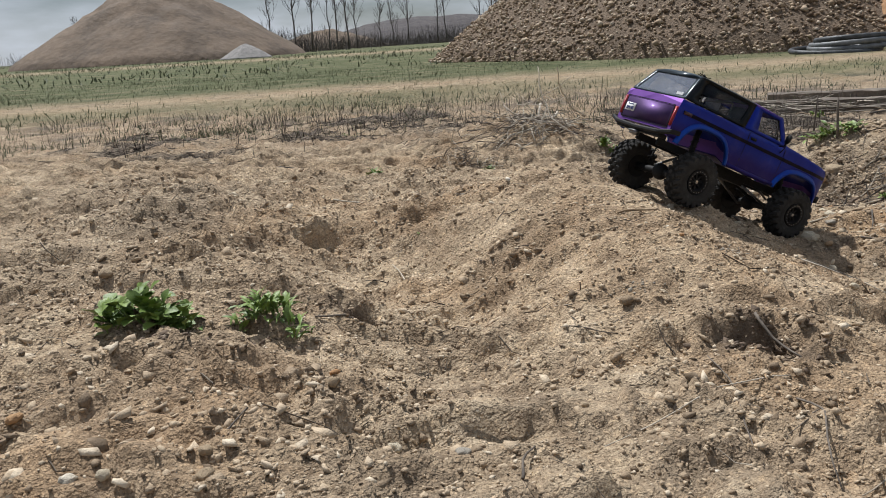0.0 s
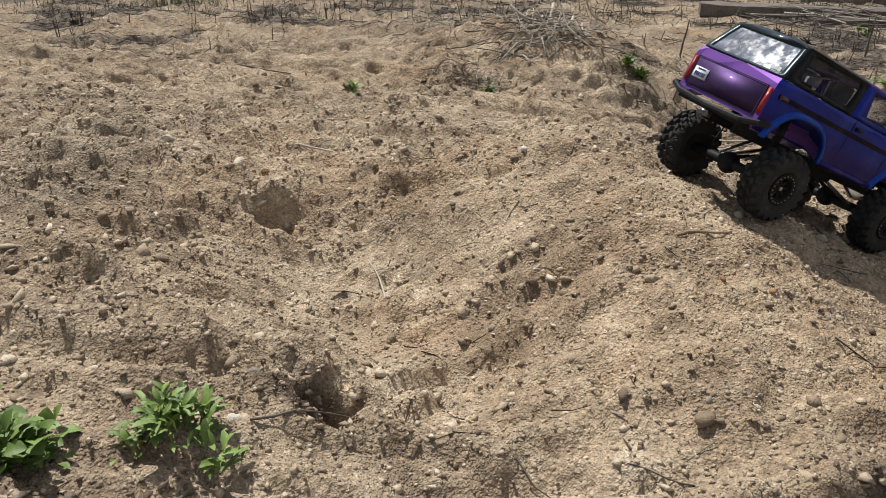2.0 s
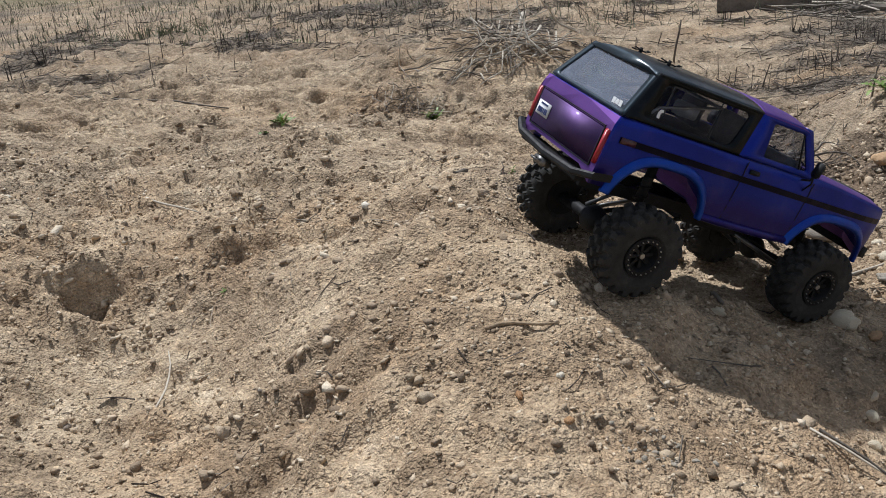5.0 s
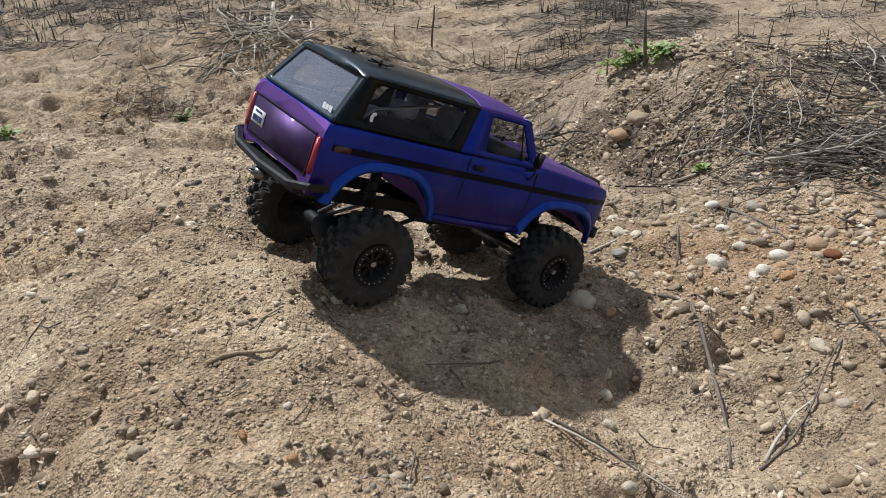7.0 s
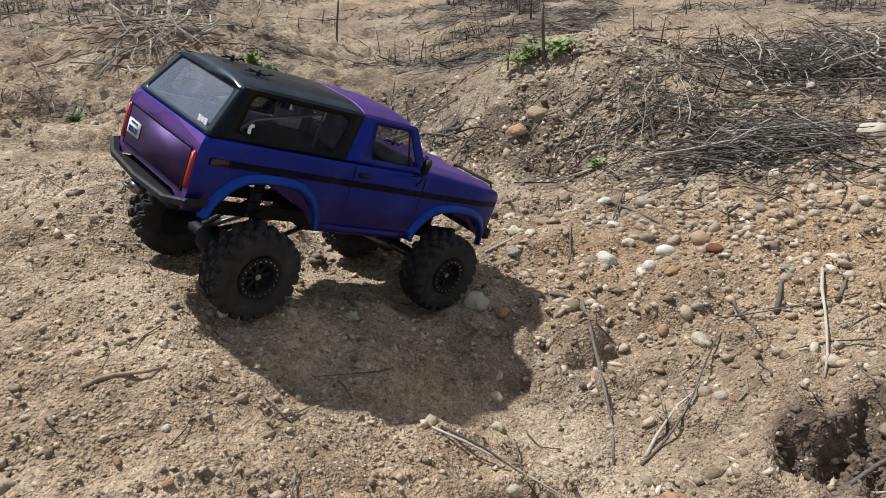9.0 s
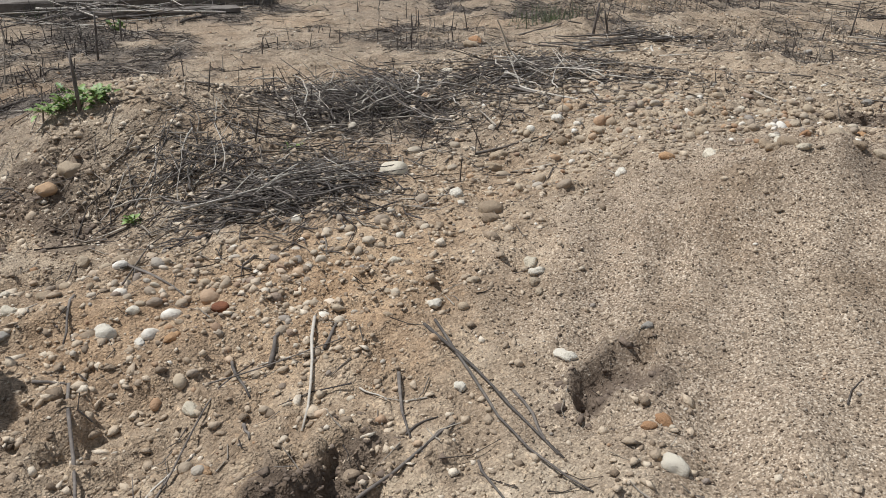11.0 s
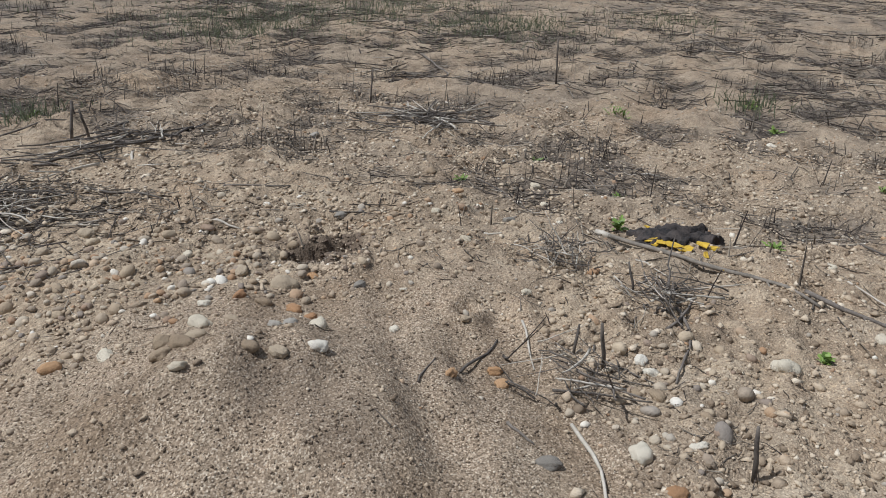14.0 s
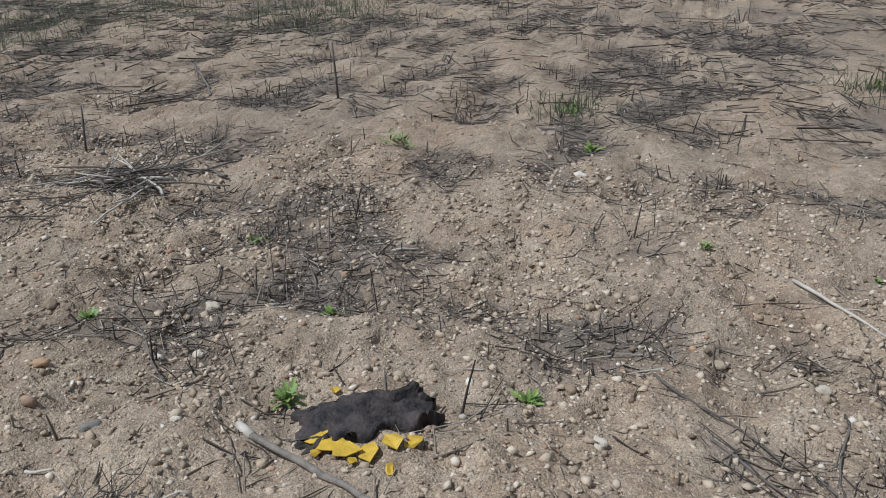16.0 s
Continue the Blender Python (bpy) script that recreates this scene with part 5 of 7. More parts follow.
def scrub(x, y, w, h, seed):
    """A thicket of bare shrubs, twigs only."""
    rs = np.random.default_rng(seed)
    k = 700
    xx, yy = rs.normal(x, w / 2.4, k), rs.normal(y, 1.2, k)
    return stems("scrub_thicket", xx, yy, h * rs.uniform(0.35, 1.0, k), np.full(k, 0.022), 0.5, rs, M_BARK, "dark leafless scrub thicket at the field edge", "scrub", bend=0.3)


scrub(-16.0, 78, 9.0, 2.6, 31)
scrub(-11.0, 95, 8.0, 1.6, 32)
scrub(-7.0, 98, 14.0, 1.5, 33)
scrub(2.0, 100, 12.0, 2.4, 34)
scrub(-46.0, 110, 22.0, 2.0, 35)

# ---- timbers ----
def timber(x0, y0, x1, y1, w, h, seed, label):
    rnd = random.Random(seed)
    p, q = Vector((x0, y0, gz(x0, y0))), Vector((x1, y1, gz(x1, y1)))
    ln = (q - p).length
    bm = bmesh.new()
    k = 14
    rows = []
    for i in range(k + 1):
        t = i / k
        c = p.lerp(q, t)
        s = (q - p).cross(Vector((0, 0, 1))).normalized()
        ring = []
        for u, v in ((-0.5, -0.15), (-0.5, 0.9), (-0.42, 1.0), (0.42, 1.0), (0.5, 0.9), (0.5, -0.15)):
            ring.append(bm.verts.new(c + s * (u * w + rnd.uniform(-0.004, 0.004)) + Vector((0, 0, v * h + rnd.uniform(-0.004, 0.004)))))
        rows.append(ring)
    for a, b in zip(rows, rows[1:]):
        for j in range(6):
            bm.faces.new((a[j], a[(j + 1) % 6], b[(j + 1) % 6], b[j]))
    bm.faces.new(rows[0])
    bm.faces.new(rows[-1][::-1])
    bmesh.ops.recalc_face_normals(bm, faces=bm.faces)
    return tagged(part("timber_beam", bm, M_BEAM, smooth=False), label, "timber")


timber(1.30, 4.82, 2.70, 4.52, 0.12, 0.05, 1, "long weathered grey timber lying in dry weeds")
timber(2.05, 5.40, 2.95, 5.10, 0.14, 0.045, 2, "split dark timber behind another beam")
timber(1.75, 4.50, 2.45, 4.36, 0.08, 0.02, 3, "thin grey plank lying flat among weeds")

# ---- stones ----
STONE_TONES = {
    "w": ("pale_stone", [(0, (0.56, 0.48, 0.35)), (0.5, (0.68, 0.60, 0.46)), (1, (0.76, 0.70, 0.59))], "pale cream river pebble"),
    "o": ("ochre_stone", [(0, (0.36, 0.20, 0.10)), (0.5, (0.46, 0.27, 0.13)), (1, (0.50, 0.33, 0.19))], "rusty orange river pebble"),
    "t": ("tan_stone", [(0, (0.27, 0.20, 0.13)), (0.5, (0.38, 0.29, 0.19)), (1, (0.46, 0.37, 0.26))], "tan river pebble"),
    "g": ("grey_stone", [(0, (0.24, 0.215, 0.18)), (0.5, (0.34, 0.305, 0.255)), (1, (0.41, 0.375, 0.32))], "grey river pebble"),
}
STONES_PALE = [(0.78, 1.63, 0.009), (1.46, 1.21, 0.018), (2.07, 1.81, 0.017), (2.19, 1.69, 0.02), (2.15, 0.77, 0.015), (-0.4, 0.78, 0.01), (-0.36, 0.78, 0.01), (-0.07, 0.88, 0.01), (-0.58, 2.2, 0.014), (-0.24, 1.27, 0.01), (-0.09, 1.1, 0.007), (-0.57, 2.13, 0.014)]
STONES_PALE_EAST = [(2.4, 2.78, 0.022), (2.27, 1.35, 0.016), (2.38, 0.89, 0.022), (2.44, 0.82, 0.015), (2.21, 2.13, 0.015), (2.93, 1.4, 0.015), (3.23, 1.28, 0.012), (3.64, 1.48, 0.018), (4.73, 0.89, 0.021), (3.7, 0.31, 0.016), (3.45, 1.39, 0.012)]
STONES_OCHRE = [(0.91, 1.45, 0.012), (1.49, 1.27, 0.01), (2.88, 3.21, 0.032), (2.32, 0.83, 0.018), (3.28, 1.58, 0.016), (-0.51, 0.89, 0.012), (-0.16, 1.05, 0.008)]
STONES_TAN = [(1.18, 2.12, 0.015), (2.15, 2.05, 0.016), (-0.26, 0.8, 0.01), (-0.15, 0.98, 0.009), (-0.12, 0.91, 0.008), (-0.25, 0.76, 0.011), (-0.62, 1.43, 0.013), (-0.77, 2.34, 0.022), (0.28, 1.27, 0.014), (0.28, 1.54, 0.011)]
STONES_TAN_EAST = [(2.21, 1.59, 0.019), (2.2, 1.54, 0.019), (2.57, 2.14, 0.025), (2.25, 1.56, 0.017), (2.96, 1.49, 0.013), (3.78, 1.62, 0.023), (3.8, 1.2, 0.016), (3.76, 0.48, 0.016), (3.59, 0.73, 0.014), (3.5, 1.76, 0.017)]
STONES_GREY = [(1.72, 0.9, 0.017), (2.3, 1, 0.02), (3.17, 1.39, 0.017), (3.7, 1.37, 0.015), (0.01, 0.85, 0.011), (-0.24, 1.37, 0.011)]

STONES_PALE_SEEN = [(2.321, 1.613, 0.022), (2.403, 1.439, 0.019), (2.412, 1.685, 0.015), (2.656, 1.41, 0.009), (2.508, 1.351, 0.012), (3.133, 1.57, 0.014), (2.741, 0.725, 0.024), (2.652, 0.95, 0.014), (2.623, 0.927, 0.014), (2.95, 0.569, 0.017), (2.92, 0.532, 0.016), (3.426, 0.657, 0.018), (2.594, 1.883, 0.014), (2.766, 1.203, 0.012), (2.96, 1.954, 0.012), (0.967, 2.075, 0.016), (1.117, 1.958, 0.012), (1.065, 1.929, 0.018), (1.095, 1.869, 0.011), (1.102, 1.707, 0.015), (0.796, 1.682, 0.01), (0.421, 1.569, 0.005), (0.753, 1.502, 0.01), (0.977, 2.144, 0.01), (0.64, 1.81, 0.011), (0.835, 1.887, 0.021), (1.67, 1.656, 0.018), (1.751, 1.95, 0.017), (1.474, 1.663, 0.014), (0.951, 2.569, 0.015), (1.645, 1.62, 0.015), (1.534, 1.448, 0.019), (1.744, 2.149, 0.031), (2.297, 2.646, 0.018), (2.112, 1.468, 0.014), (1.387, 1.496, 0.01), (1.725, 1.904, 0.012), (1.509, 1.812, 0.011), (1.556, 1.869, 0.01)]
STONES_OCHRE_SEEN = [(2.476, 1.539, 0.02), (2.457, 1.642, 0.015), (2.461, 1.13, 0.015), (2.492, 1.155, 0.015), (2.417, 1.201, 0.014), (2.63, 1.599, 0.014), (2.456, 1.489, 0.014), (1.133, 1.843, 0.013), (1.066, 1.591, 0.011), (1.155, 2.576, 0.024), (0.377, 1.539, 0.006), (0.425, 1.483, 0.006), (0.87, 1.866, 0.013), (1.51, 1.264, 0.012), (2.142, 1.758, 0.02)]
STONES_TAN_SEEN = [(2.562, 1.617, 0.027), (2.468, 1.597, 0.018), (2.332, 1.558, 0.013), (2.576, 1.73, 0.018), (2.592, 1.252, 0.011), (2.548, 0.901, 0.017), (2.55, 0.934, 0.012), (2.611, 1.832, 0.015), (1.025, 2.099, 0.013), (1.119, 2.223, 0.014), (1.216, 2.61, 0.031), (0.258, 1.584, 0.006), (0.972, 2.215, 0.01), (1.753, 1.854, 0.026), (2.014, 2.117, 0.023), (1.626, 1.603, 0.012), (1.894, 0.89, 0.02), (1.952, 2.068, 0.019), (1.712, 1.804, 0.017), (1.554, 1.668, 0.012), (2.199, 1.416, 0.015), (2.222, 1.385, 0.016), (2.163, 1.548, 0.018), (2.818, 3.164, 0.032), (1.608, 1.576, 0.01)]
STONES_GREY_SEEN = [(2.348, 1.454, 0.014), (2.344, 1.479, 0.012), (2.618, 1.485, 0.015), (2.991, 1.76, 0.017), (3.79, 2.363, 0.02), (0.942, 2.019, 0.013), (0.918, 2.236, 0.032), (1.999, 0.901, 0.022), (1.639, 1.396, 0.009), (1.781, 1.045, 0.012)]


def stone_shapes(material, seed):
    rnd = np.random.default_rng(seed)
    v, f = ico(3)
    out = []
    for i in range(5):
        s = np.array([1.0, rnd.uniform(0.62, 0.85), rnd.uniform(0.42, 0.62)])
        off = rnd.uniform(0, 50, 2)
        w = 1 + 0.34 * grad_noise(v[:, 0] * 1.3 + off[0], v[:, 1] * 1.3 + v[:, 2] * 0.9, seed + i) + 0.08 * grad_noise(v[:, 0] * 3.7 + off[1], v[:, 2] * 3.7 + v[:, 1], seed + i + 9)
        p = np.sign(v) * np.abs(v) ** 0.86 * s * w[:, None]
        out.append(fast_mesh("stone", p, f, material))
    return out


rnd = random.Random(12)
for key, lists in (("w", (STONES_PALE, STONES_PALE_EAST, STONES_PALE_SEEN)), ("o", (STONES_OCHRE, STONES_OCHRE_SEEN)), ("t", (STONES_TAN, STONES_TAN_EAST, STONES_TAN_SEEN)), ("g", (STONES_GREY, STONES_GREY_SEEN))):
    nm, stops, lab = STONE_TONES[key]
    shapes = stone_shapes(stone_material(nm, stops, per_island=False), ord(key))
    for sx, sy, sr in [s for l in lists for s in l]:
        ob = new("stone", rnd.choice(shapes))
        ob.matrix_world = pose(sx, sy, gz(sx, sy) + 0.10 * sr, rnd.uniform(-14, 14), rnd.uniform(-14, 14), rnd.uniform(0, 360)) @ Matrix.Scale(0.94 * sr, 4)
        tagged(ob, lab + (" half sunk in sandy soil" if sr < 0.016 else " lying on sandy soil"), "stone", "loose stones")

rng = np.random.default_rng(21)


def pebble_weight(x, y):
    return np.clip(0.03 + 0.57 * ease((x - 0.75) / 0.5) + (0.12 + 0.25 * ease((x - 0.75) / 0.5)) * ease((grad_noise(x * 2.0, y * 2.0, 71)) / 0.4), 0, 1) * (1 - 0.5 * ease((y - 3.2) / 1.0)) * (1 - 0.8 * gravel_weight(x, y))


x, y = spread(9500, rng, -1.5, 5.4, 0.3, 4.0, pebble_weight)
lumps("pebbles", x, y, np.clip(rng.lognormal(-5.95, 0.45, len(x)), 0.0013, 0.008), M_PEBBLE, rng, 1, label="scattered small pebbles of mixed tones", category="pebbles", jitter=0.08)
x, y = spread(1500, rng, 1.0, 3.6, 0.7, 2.9, lambda x, y: np.clip(bell(x, y, 2.35, 1.95, 0.25) + 0.8 * bell(x, y, 2.55, 1.60, 0.17) + 0.7 * bell(x, y, 1.25, 1.98, 0.2) + 0.5 * bell(x, y, 2.55, 0.95, 0.2), 0, 1) * (1 - gravel_weight(x, y)))
lumps("pebbles", x, y, np.clip(rng.lognormal(-5.2, 0.5, len(x)), 0.0022, 0.016), M_PEBBLE, rng, 2, label="loose rounded pebbles behind the gravel mound", category="pebbles", jitter=0.075, sink=0.42)
x, y = spread(16000, rng, 1.2, 3.0, 0.7, 2.0, lambda x, y: gravel_weight(x, y))
lumps("fine_gravel", x, y, np.clip(rng.lognormal(-6.4, 0.3, len(x)), 0.001, 0.004), M_GRAVEL, rng, 0, label="fine gravel covering a low mound", category="gravel", jitter=0.1, sink=0.3)

x, y = spread(1400, rng, 2.6, 5.2, 0.0, 2.8, lambda x, y: 0.3 + 0.7 * ease((grad_noise(x * 2.2, y * 2.2, 95) + 0.1) / 0.4))
lumps("pebbles", x, y, np.clip(rng.lognormal(-5.25, 0.4, len(x)), 0.003, 0.013), M_PEBBLE, rng, 1, label="small pale and brown pebbles on the dry field", category="pebbles", jitter=0.08, sink=0.4)


def clod_weight(x, y):
    return np.clip(0.15 + ease((grad_noise(x * 3.1, y * 3.1, 9) + 0.2) / 0.5), 0, 1) * (1 - 0.9 * gravel_weight(x, y)) * (1 - 0.5 * ease((y - 3.4) / 1.0))


x, y = spread(32000, rng, -1.5, 4.7, 0.05, 3.6, clod_weight)
lumps("soil_grit", x, y, np.clip(rng.lognormal(-6.05, 0.35, len(x)), 0.001, 0.006), M_CLOD, rng, 0, (0.4, 0.7), 0.25, 0.42, "coarse sandy grit on the surface", "soil", smooth=False)
x, y = spread(22000, rng, -1.6, 4.9, 0.0, 4.4, clod_weight)
lumps("soil_crumbs", x, y, np.clip(rng.lognormal(-5.95, 0.45, len(x)), 0.0014, 0.009), M_CLOD, rng, 0, (0.35, 0.65), 0.28, 0.45, "dry crumbs of sandy soil", "soil", smooth=False)
x, y = spread(24000, rng, -1.1, 1.35, 0.7, 2.7, lambda x, y: (0.25 + 0.75 * ease((grad_noise(x * 4.0, y * 5.0, 89) + 0.3) / 0.6)))
lumps("soil_crumbs", x, y, np.clip(rng.lognormal(-5.95, 0.45, len(x)), 0.0014, 0.008), M_CLOD, rng, 0, (0.45, 0.8), 0.3, 0.36, "crumbs of dry sand on trodden ground", "soil", smooth=False)
x, y = spread(24000, rng, 1.2, 4.8, 0.1, 3.0, lambda x, y: (0.3 + 0.7 * ease((grad_noise(x * 2.6, y * 2.6, 88) + 0.25) / 0.5)) * (1 - 0.95 * gravel_weight(x, y)) * ease((x - 0.9) / 0.6))
lumps("field_crumbs", x, y, np.clip(rng.lognormal(-5.3, 0.42, len(x)), 0.0022, 0.013), M_CLOD, rng, 0, (0.4, 0.75), 0.25, 0.38, "broken crumbs and small stones on dry soil", "soil", smooth=False)
x, y = spread(4800, rng, -1.4, 1.4, 0.6, 3.2, lambda x, y: (1 - 0.9 * np.clip(bell(x, y, 0.4, 1.6, 0.3), 0, 1)) * (0.9 * loose_weight(x, y)) + (0.08 + 0.7 * ease((grad_noise(x * 4.5, y * 6.0, 91) + 0.5 * grad_noise(x * 13, y * 13, 92) - 0.05) / 0.3)) * (1 - 0.9 * np.clip(bell(x, y, 0.4, 1.6, 0.3), 0, 1)))
lumps("soil_clods", x, y, np.clip(rng.lognormal(-5.25, 0.4, len(x)), 0.0025, 0.012), M_CLOD, rng, 1, (0.35, 0.65), 0.34, 0.52, "lumpy clods of dry sandy soil", "soil", smooth=False)
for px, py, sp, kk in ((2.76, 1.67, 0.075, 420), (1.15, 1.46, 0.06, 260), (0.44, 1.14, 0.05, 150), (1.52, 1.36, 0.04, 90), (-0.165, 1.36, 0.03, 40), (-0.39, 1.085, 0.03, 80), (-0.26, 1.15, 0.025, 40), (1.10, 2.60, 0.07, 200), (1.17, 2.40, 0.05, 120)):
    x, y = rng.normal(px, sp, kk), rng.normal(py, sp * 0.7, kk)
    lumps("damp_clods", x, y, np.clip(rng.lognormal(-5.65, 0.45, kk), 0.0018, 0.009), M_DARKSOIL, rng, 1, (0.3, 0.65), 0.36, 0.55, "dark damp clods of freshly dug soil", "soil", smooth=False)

# ---- sticks ----
STICKS_NEAR = [(0.35, 1.08, 0.33, 0.81, 1), (0.17, 0.88, 0.45, 1.04, 1.1), (0.43, 0.97, 0.39, 0.76, 1.9), (-0.25, 0.83, -0.23, 0.9, 1.6), (0.07, 0.76, 0.09, 0.86, 2.4), (0.45, 1.18, 0.49, 1.1, 3.3), (-0.22, 1.26, -0.12, 1.35, 2.1), (0.18, 1.22, 0.25, 1.19, 1), (0.34, 1.64, 0.42, 1.65, 3.6), (0.78, 3.03, 0.98, 2.95, 4.6), (-1.05, 3.37, -0.52, 3.27, 5.3), (-0.35, 2.28, -0.21, 2.21, 3.2), (-0.1, 1.68, -0.14, 1.83, 2.3), (0.7, 1.59, 0.78, 1.49, 2.1), (0.79, 1.6, 0.77, 1.52, 1.5), (0.99, 1.85, 0.89, 1.54, 3.6), (0.92, 1.53, 1.21, 1.74, 2.1), (0.69, 1.59, 0.84, 1.46, 1.8)]
STICKS_MIDDLE = [(1.06, 2.05, 1.01, 1.95, 3.2), (0.95, 1.88, 0.99, 1.85, 3.3), (1.16, 2.16, 1.2, 1.95, 3.8), (0.51, 1.61, 0.54, 1.58, 1.2), (0.64, 1.85, 0.65, 1.83, 5.4), (0.6, 1.66, 0.61, 1.63, 1.6), (0.93, 1.54, 1.07, 1.64, 2.7), (1.31, 1.74, 1.19, 1.57, 3.4), (1.19, 1.77, 1.17, 1.67, 3.6), (1.22, 1.71, 1.27, 1.76, 4.8), (1.13, 1.73, 1.32, 1.67, 1.6), (1.29, 1.68, 1.34, 1.72, 4), (1.34, 1.57, 1.28, 1.46, 3.4), (1.09, 1.43, 1.34, 1.45, 4.1), (1.44, 1.62, 1.36, 1.24, 2.9)]
STICKS_EAST = [(0.9, 2.04, 1.01, 2.08, 2.8), (1.11, 1.42, 1.16, 1.41, 2.9), (1.32, 1.38, 1.29, 1.29, 2.6), (1.14, 1.63, 1.13, 1.59, 3.4), (1.42, 1.62, 1.39, 1.31, 3.5), (1.43, 1.44, 1.39, 1.32, 2.9), (1.28, 1.47, 1.33, 1.47, 2.3), (1.21, 1.73, 1.29, 1.68, 1.5), (1.99, 2.17, 2.11, 2.14, 4.5), (2.37, 2.43, 2.35, 2.13, 4.4), (2.32, 2.5, 2.75, 2.7, 5.1), (2.5, 2.57, 2.55, 2.29, 4), (1.29, 1.59, 1.3, 1.54, 1.7), (2.41, 1, 2.12, 0.84, 4)]
STICKS_FIELD = [(2.25, 0.76, 2.13, 0.75, 2.5), (2.35, 1.08, 2.33, 1.03, 3.6), (1.99, 0.87, 2.08, 0.84, 2.7), (2.15, 0.92, 2.11, 0.87, 1.8), (2.84, 2.42, 2.86, 2.16, 4.8), (2.36, 2.5, 2.48, 2.28, 4.2), (2.35, 2.45, 2.32, 2.24, 5.3), (2.98, 2.15, 3.07, 1.96, 4), (3.12, 3.22, 3.41, 3.15, 5.3), (3.1, 1.06, 3.02, 0.97, 3), (3.09, 0.71, 3.01, 0.49, 6.5), (3.02, 0.5, 2.93, 0.39, 5), (2.45, 1.2, 2.59, 1.19, 3.8), (3.21, 0.63, 3.09, 0.49, 2.8), (3.49, 0.49, 3.35, 0.32, 3.8), (2.88, 0.93, 2.59, 0.88, 4.2), (2.77, 0.93, 2.97, 0.91, 4.6), (2.62, 1.01, 2.59, 0.91, 2.6), (2.88, 0.98, 3.07, 0.82, 3.2)]
STICKS_LAST = [(2.36, 1.23, 2.44, 1.24, 2.3), (2.66, 1.17, 2.53, 1.1, 3.1), (2.99, 1.79, 3.03, 1.7, 3.1), (2.78, 1.98, 2.79, 1.9, 4.6), (3.06, 1.41, 3.07, 1.37, 3.7), (3.258, 1.19, 3.045, 0.68, 8.2), (4.14, 0.33, 3.93, 0.17, 5.9), (3.64, 0.28, 3.42, 0.3, 3.1), (3.65, 0.59, 3.42, 0.35, 3.7), (4.06, 1.39, 3.97, 1.3, 4.1), (3.91, 1.39, 3.79, 1.33, 3.2), (4.06, 1.25, 4.12, 1.19, 4.9), (5.16, 1.1, 5.09, 0.91, 5.9), (5.81, 2.95, 5.28, 2.53, 9), (5.23, 2.75, 5.2, 2.47, 5.9), (4.51, 2.2, 4.46, 1.96, 5.4), (3.28, 0.88, 3.33, 0.81, 2.1), (3.53, 1.63, 3.34, 1.38, 2.6), (3.66, 0.42, 3.7, 0.34, 2.5)]


M_BRANCH = plain("branch_bark", (0.11, 0.095, 0.075, 1), (0.28, 0.235, 0.185, 1), 45, 0.85, bump=0.7, distance=0.0012)


M_CHIP = plain("weathered_bark", (0.20, 0.14, 0.085, 1), (0.42, 0.31, 0.195, 1), 60, 0.85, bump=0.7, distance=0.0012)


def stick(x0, y0, x1, y1, rad, seed, material=None, lift=0.0, bend=1.0):
    """A fallen stick that follows the ground it lies on."""
    rnd = random.Random(seed)
    rad = 0.8 * rad / 1000
    ln = math.hypot(x1 - x0, y1 - y0)
    k = max(5, min(14, int(ln / 0.035)))
    sx, sy = -(y1 - y0) / ln, (x1 - x0) / ln
    b1, b2 = bend * rnd.gauss(0, 0.035) * ln, bend * rnd.gauss(0, 0.025) * ln
    pts = []
    for i in range(k + 1):
        t = i / k
        w = b1 * math.sin(math.pi * t) + b2 * math.sin(2 * math.pi * t) + rnd.uniform(-0.5, 0.5) * rad
        pts.append([x0 + (x1 - x0) * t + sx * w, y0 + (y1 - y0) * t + sy * w])
    g = ground_z([p[0] for p in pts], [p[1] for p in pts])
    z = g.copy()
    for _ in range(5):
        m = z.copy()
        m[1:-1] = np.maximum(g[1:-1], (z[:-2] + z[2:]) / 2)
        z = m
    rr = [max(0.0009, rad * (1 - 0.45 * i / k) * rnd.uniform(0.88, 1.12)) for i in range(k + 1)]
    bm = bmesh.new()
    tube(bm, [(p[0], p[1], zz + 0.7 * r_ + lift) for p, zz, r_ in zip(pts, z, rr)], rr, 7)
    if ln > 0.18 and rnd.random() < 0.5:
        i = rnd.randint(2, k - 2)
        d = Vector((pts[i + 1][0] - pts[i][0], pts[i + 1][1] - pts[i][1], 0)).normalized()
        s = Vector((-d.y, d.x, 0.25)) * rnd.choice((-1, 1))
        p = Vector((pts[i][0], pts[i][1], z[i] + 0.7 * rr[i]))
        tube(bm, [p, p + (d + s) * ln * 0.06, p + (d * 2 + s * 1.6) * ln * 0.07], [rr[i] * 0.6, rr[i] * 0.5, rr[i] * 0.3], 5)
    pale = rnd.random() < 0.3
    ob = part("stick", bm, material or (M_PALE if pale else M_STICK))
    return tagged(ob, ("bleached pale stick" if pale else "dry brown stick") + (" lying across sandy soil" if ln > 0.15 else " on sandy soil"), "stick", "fallen sticks")


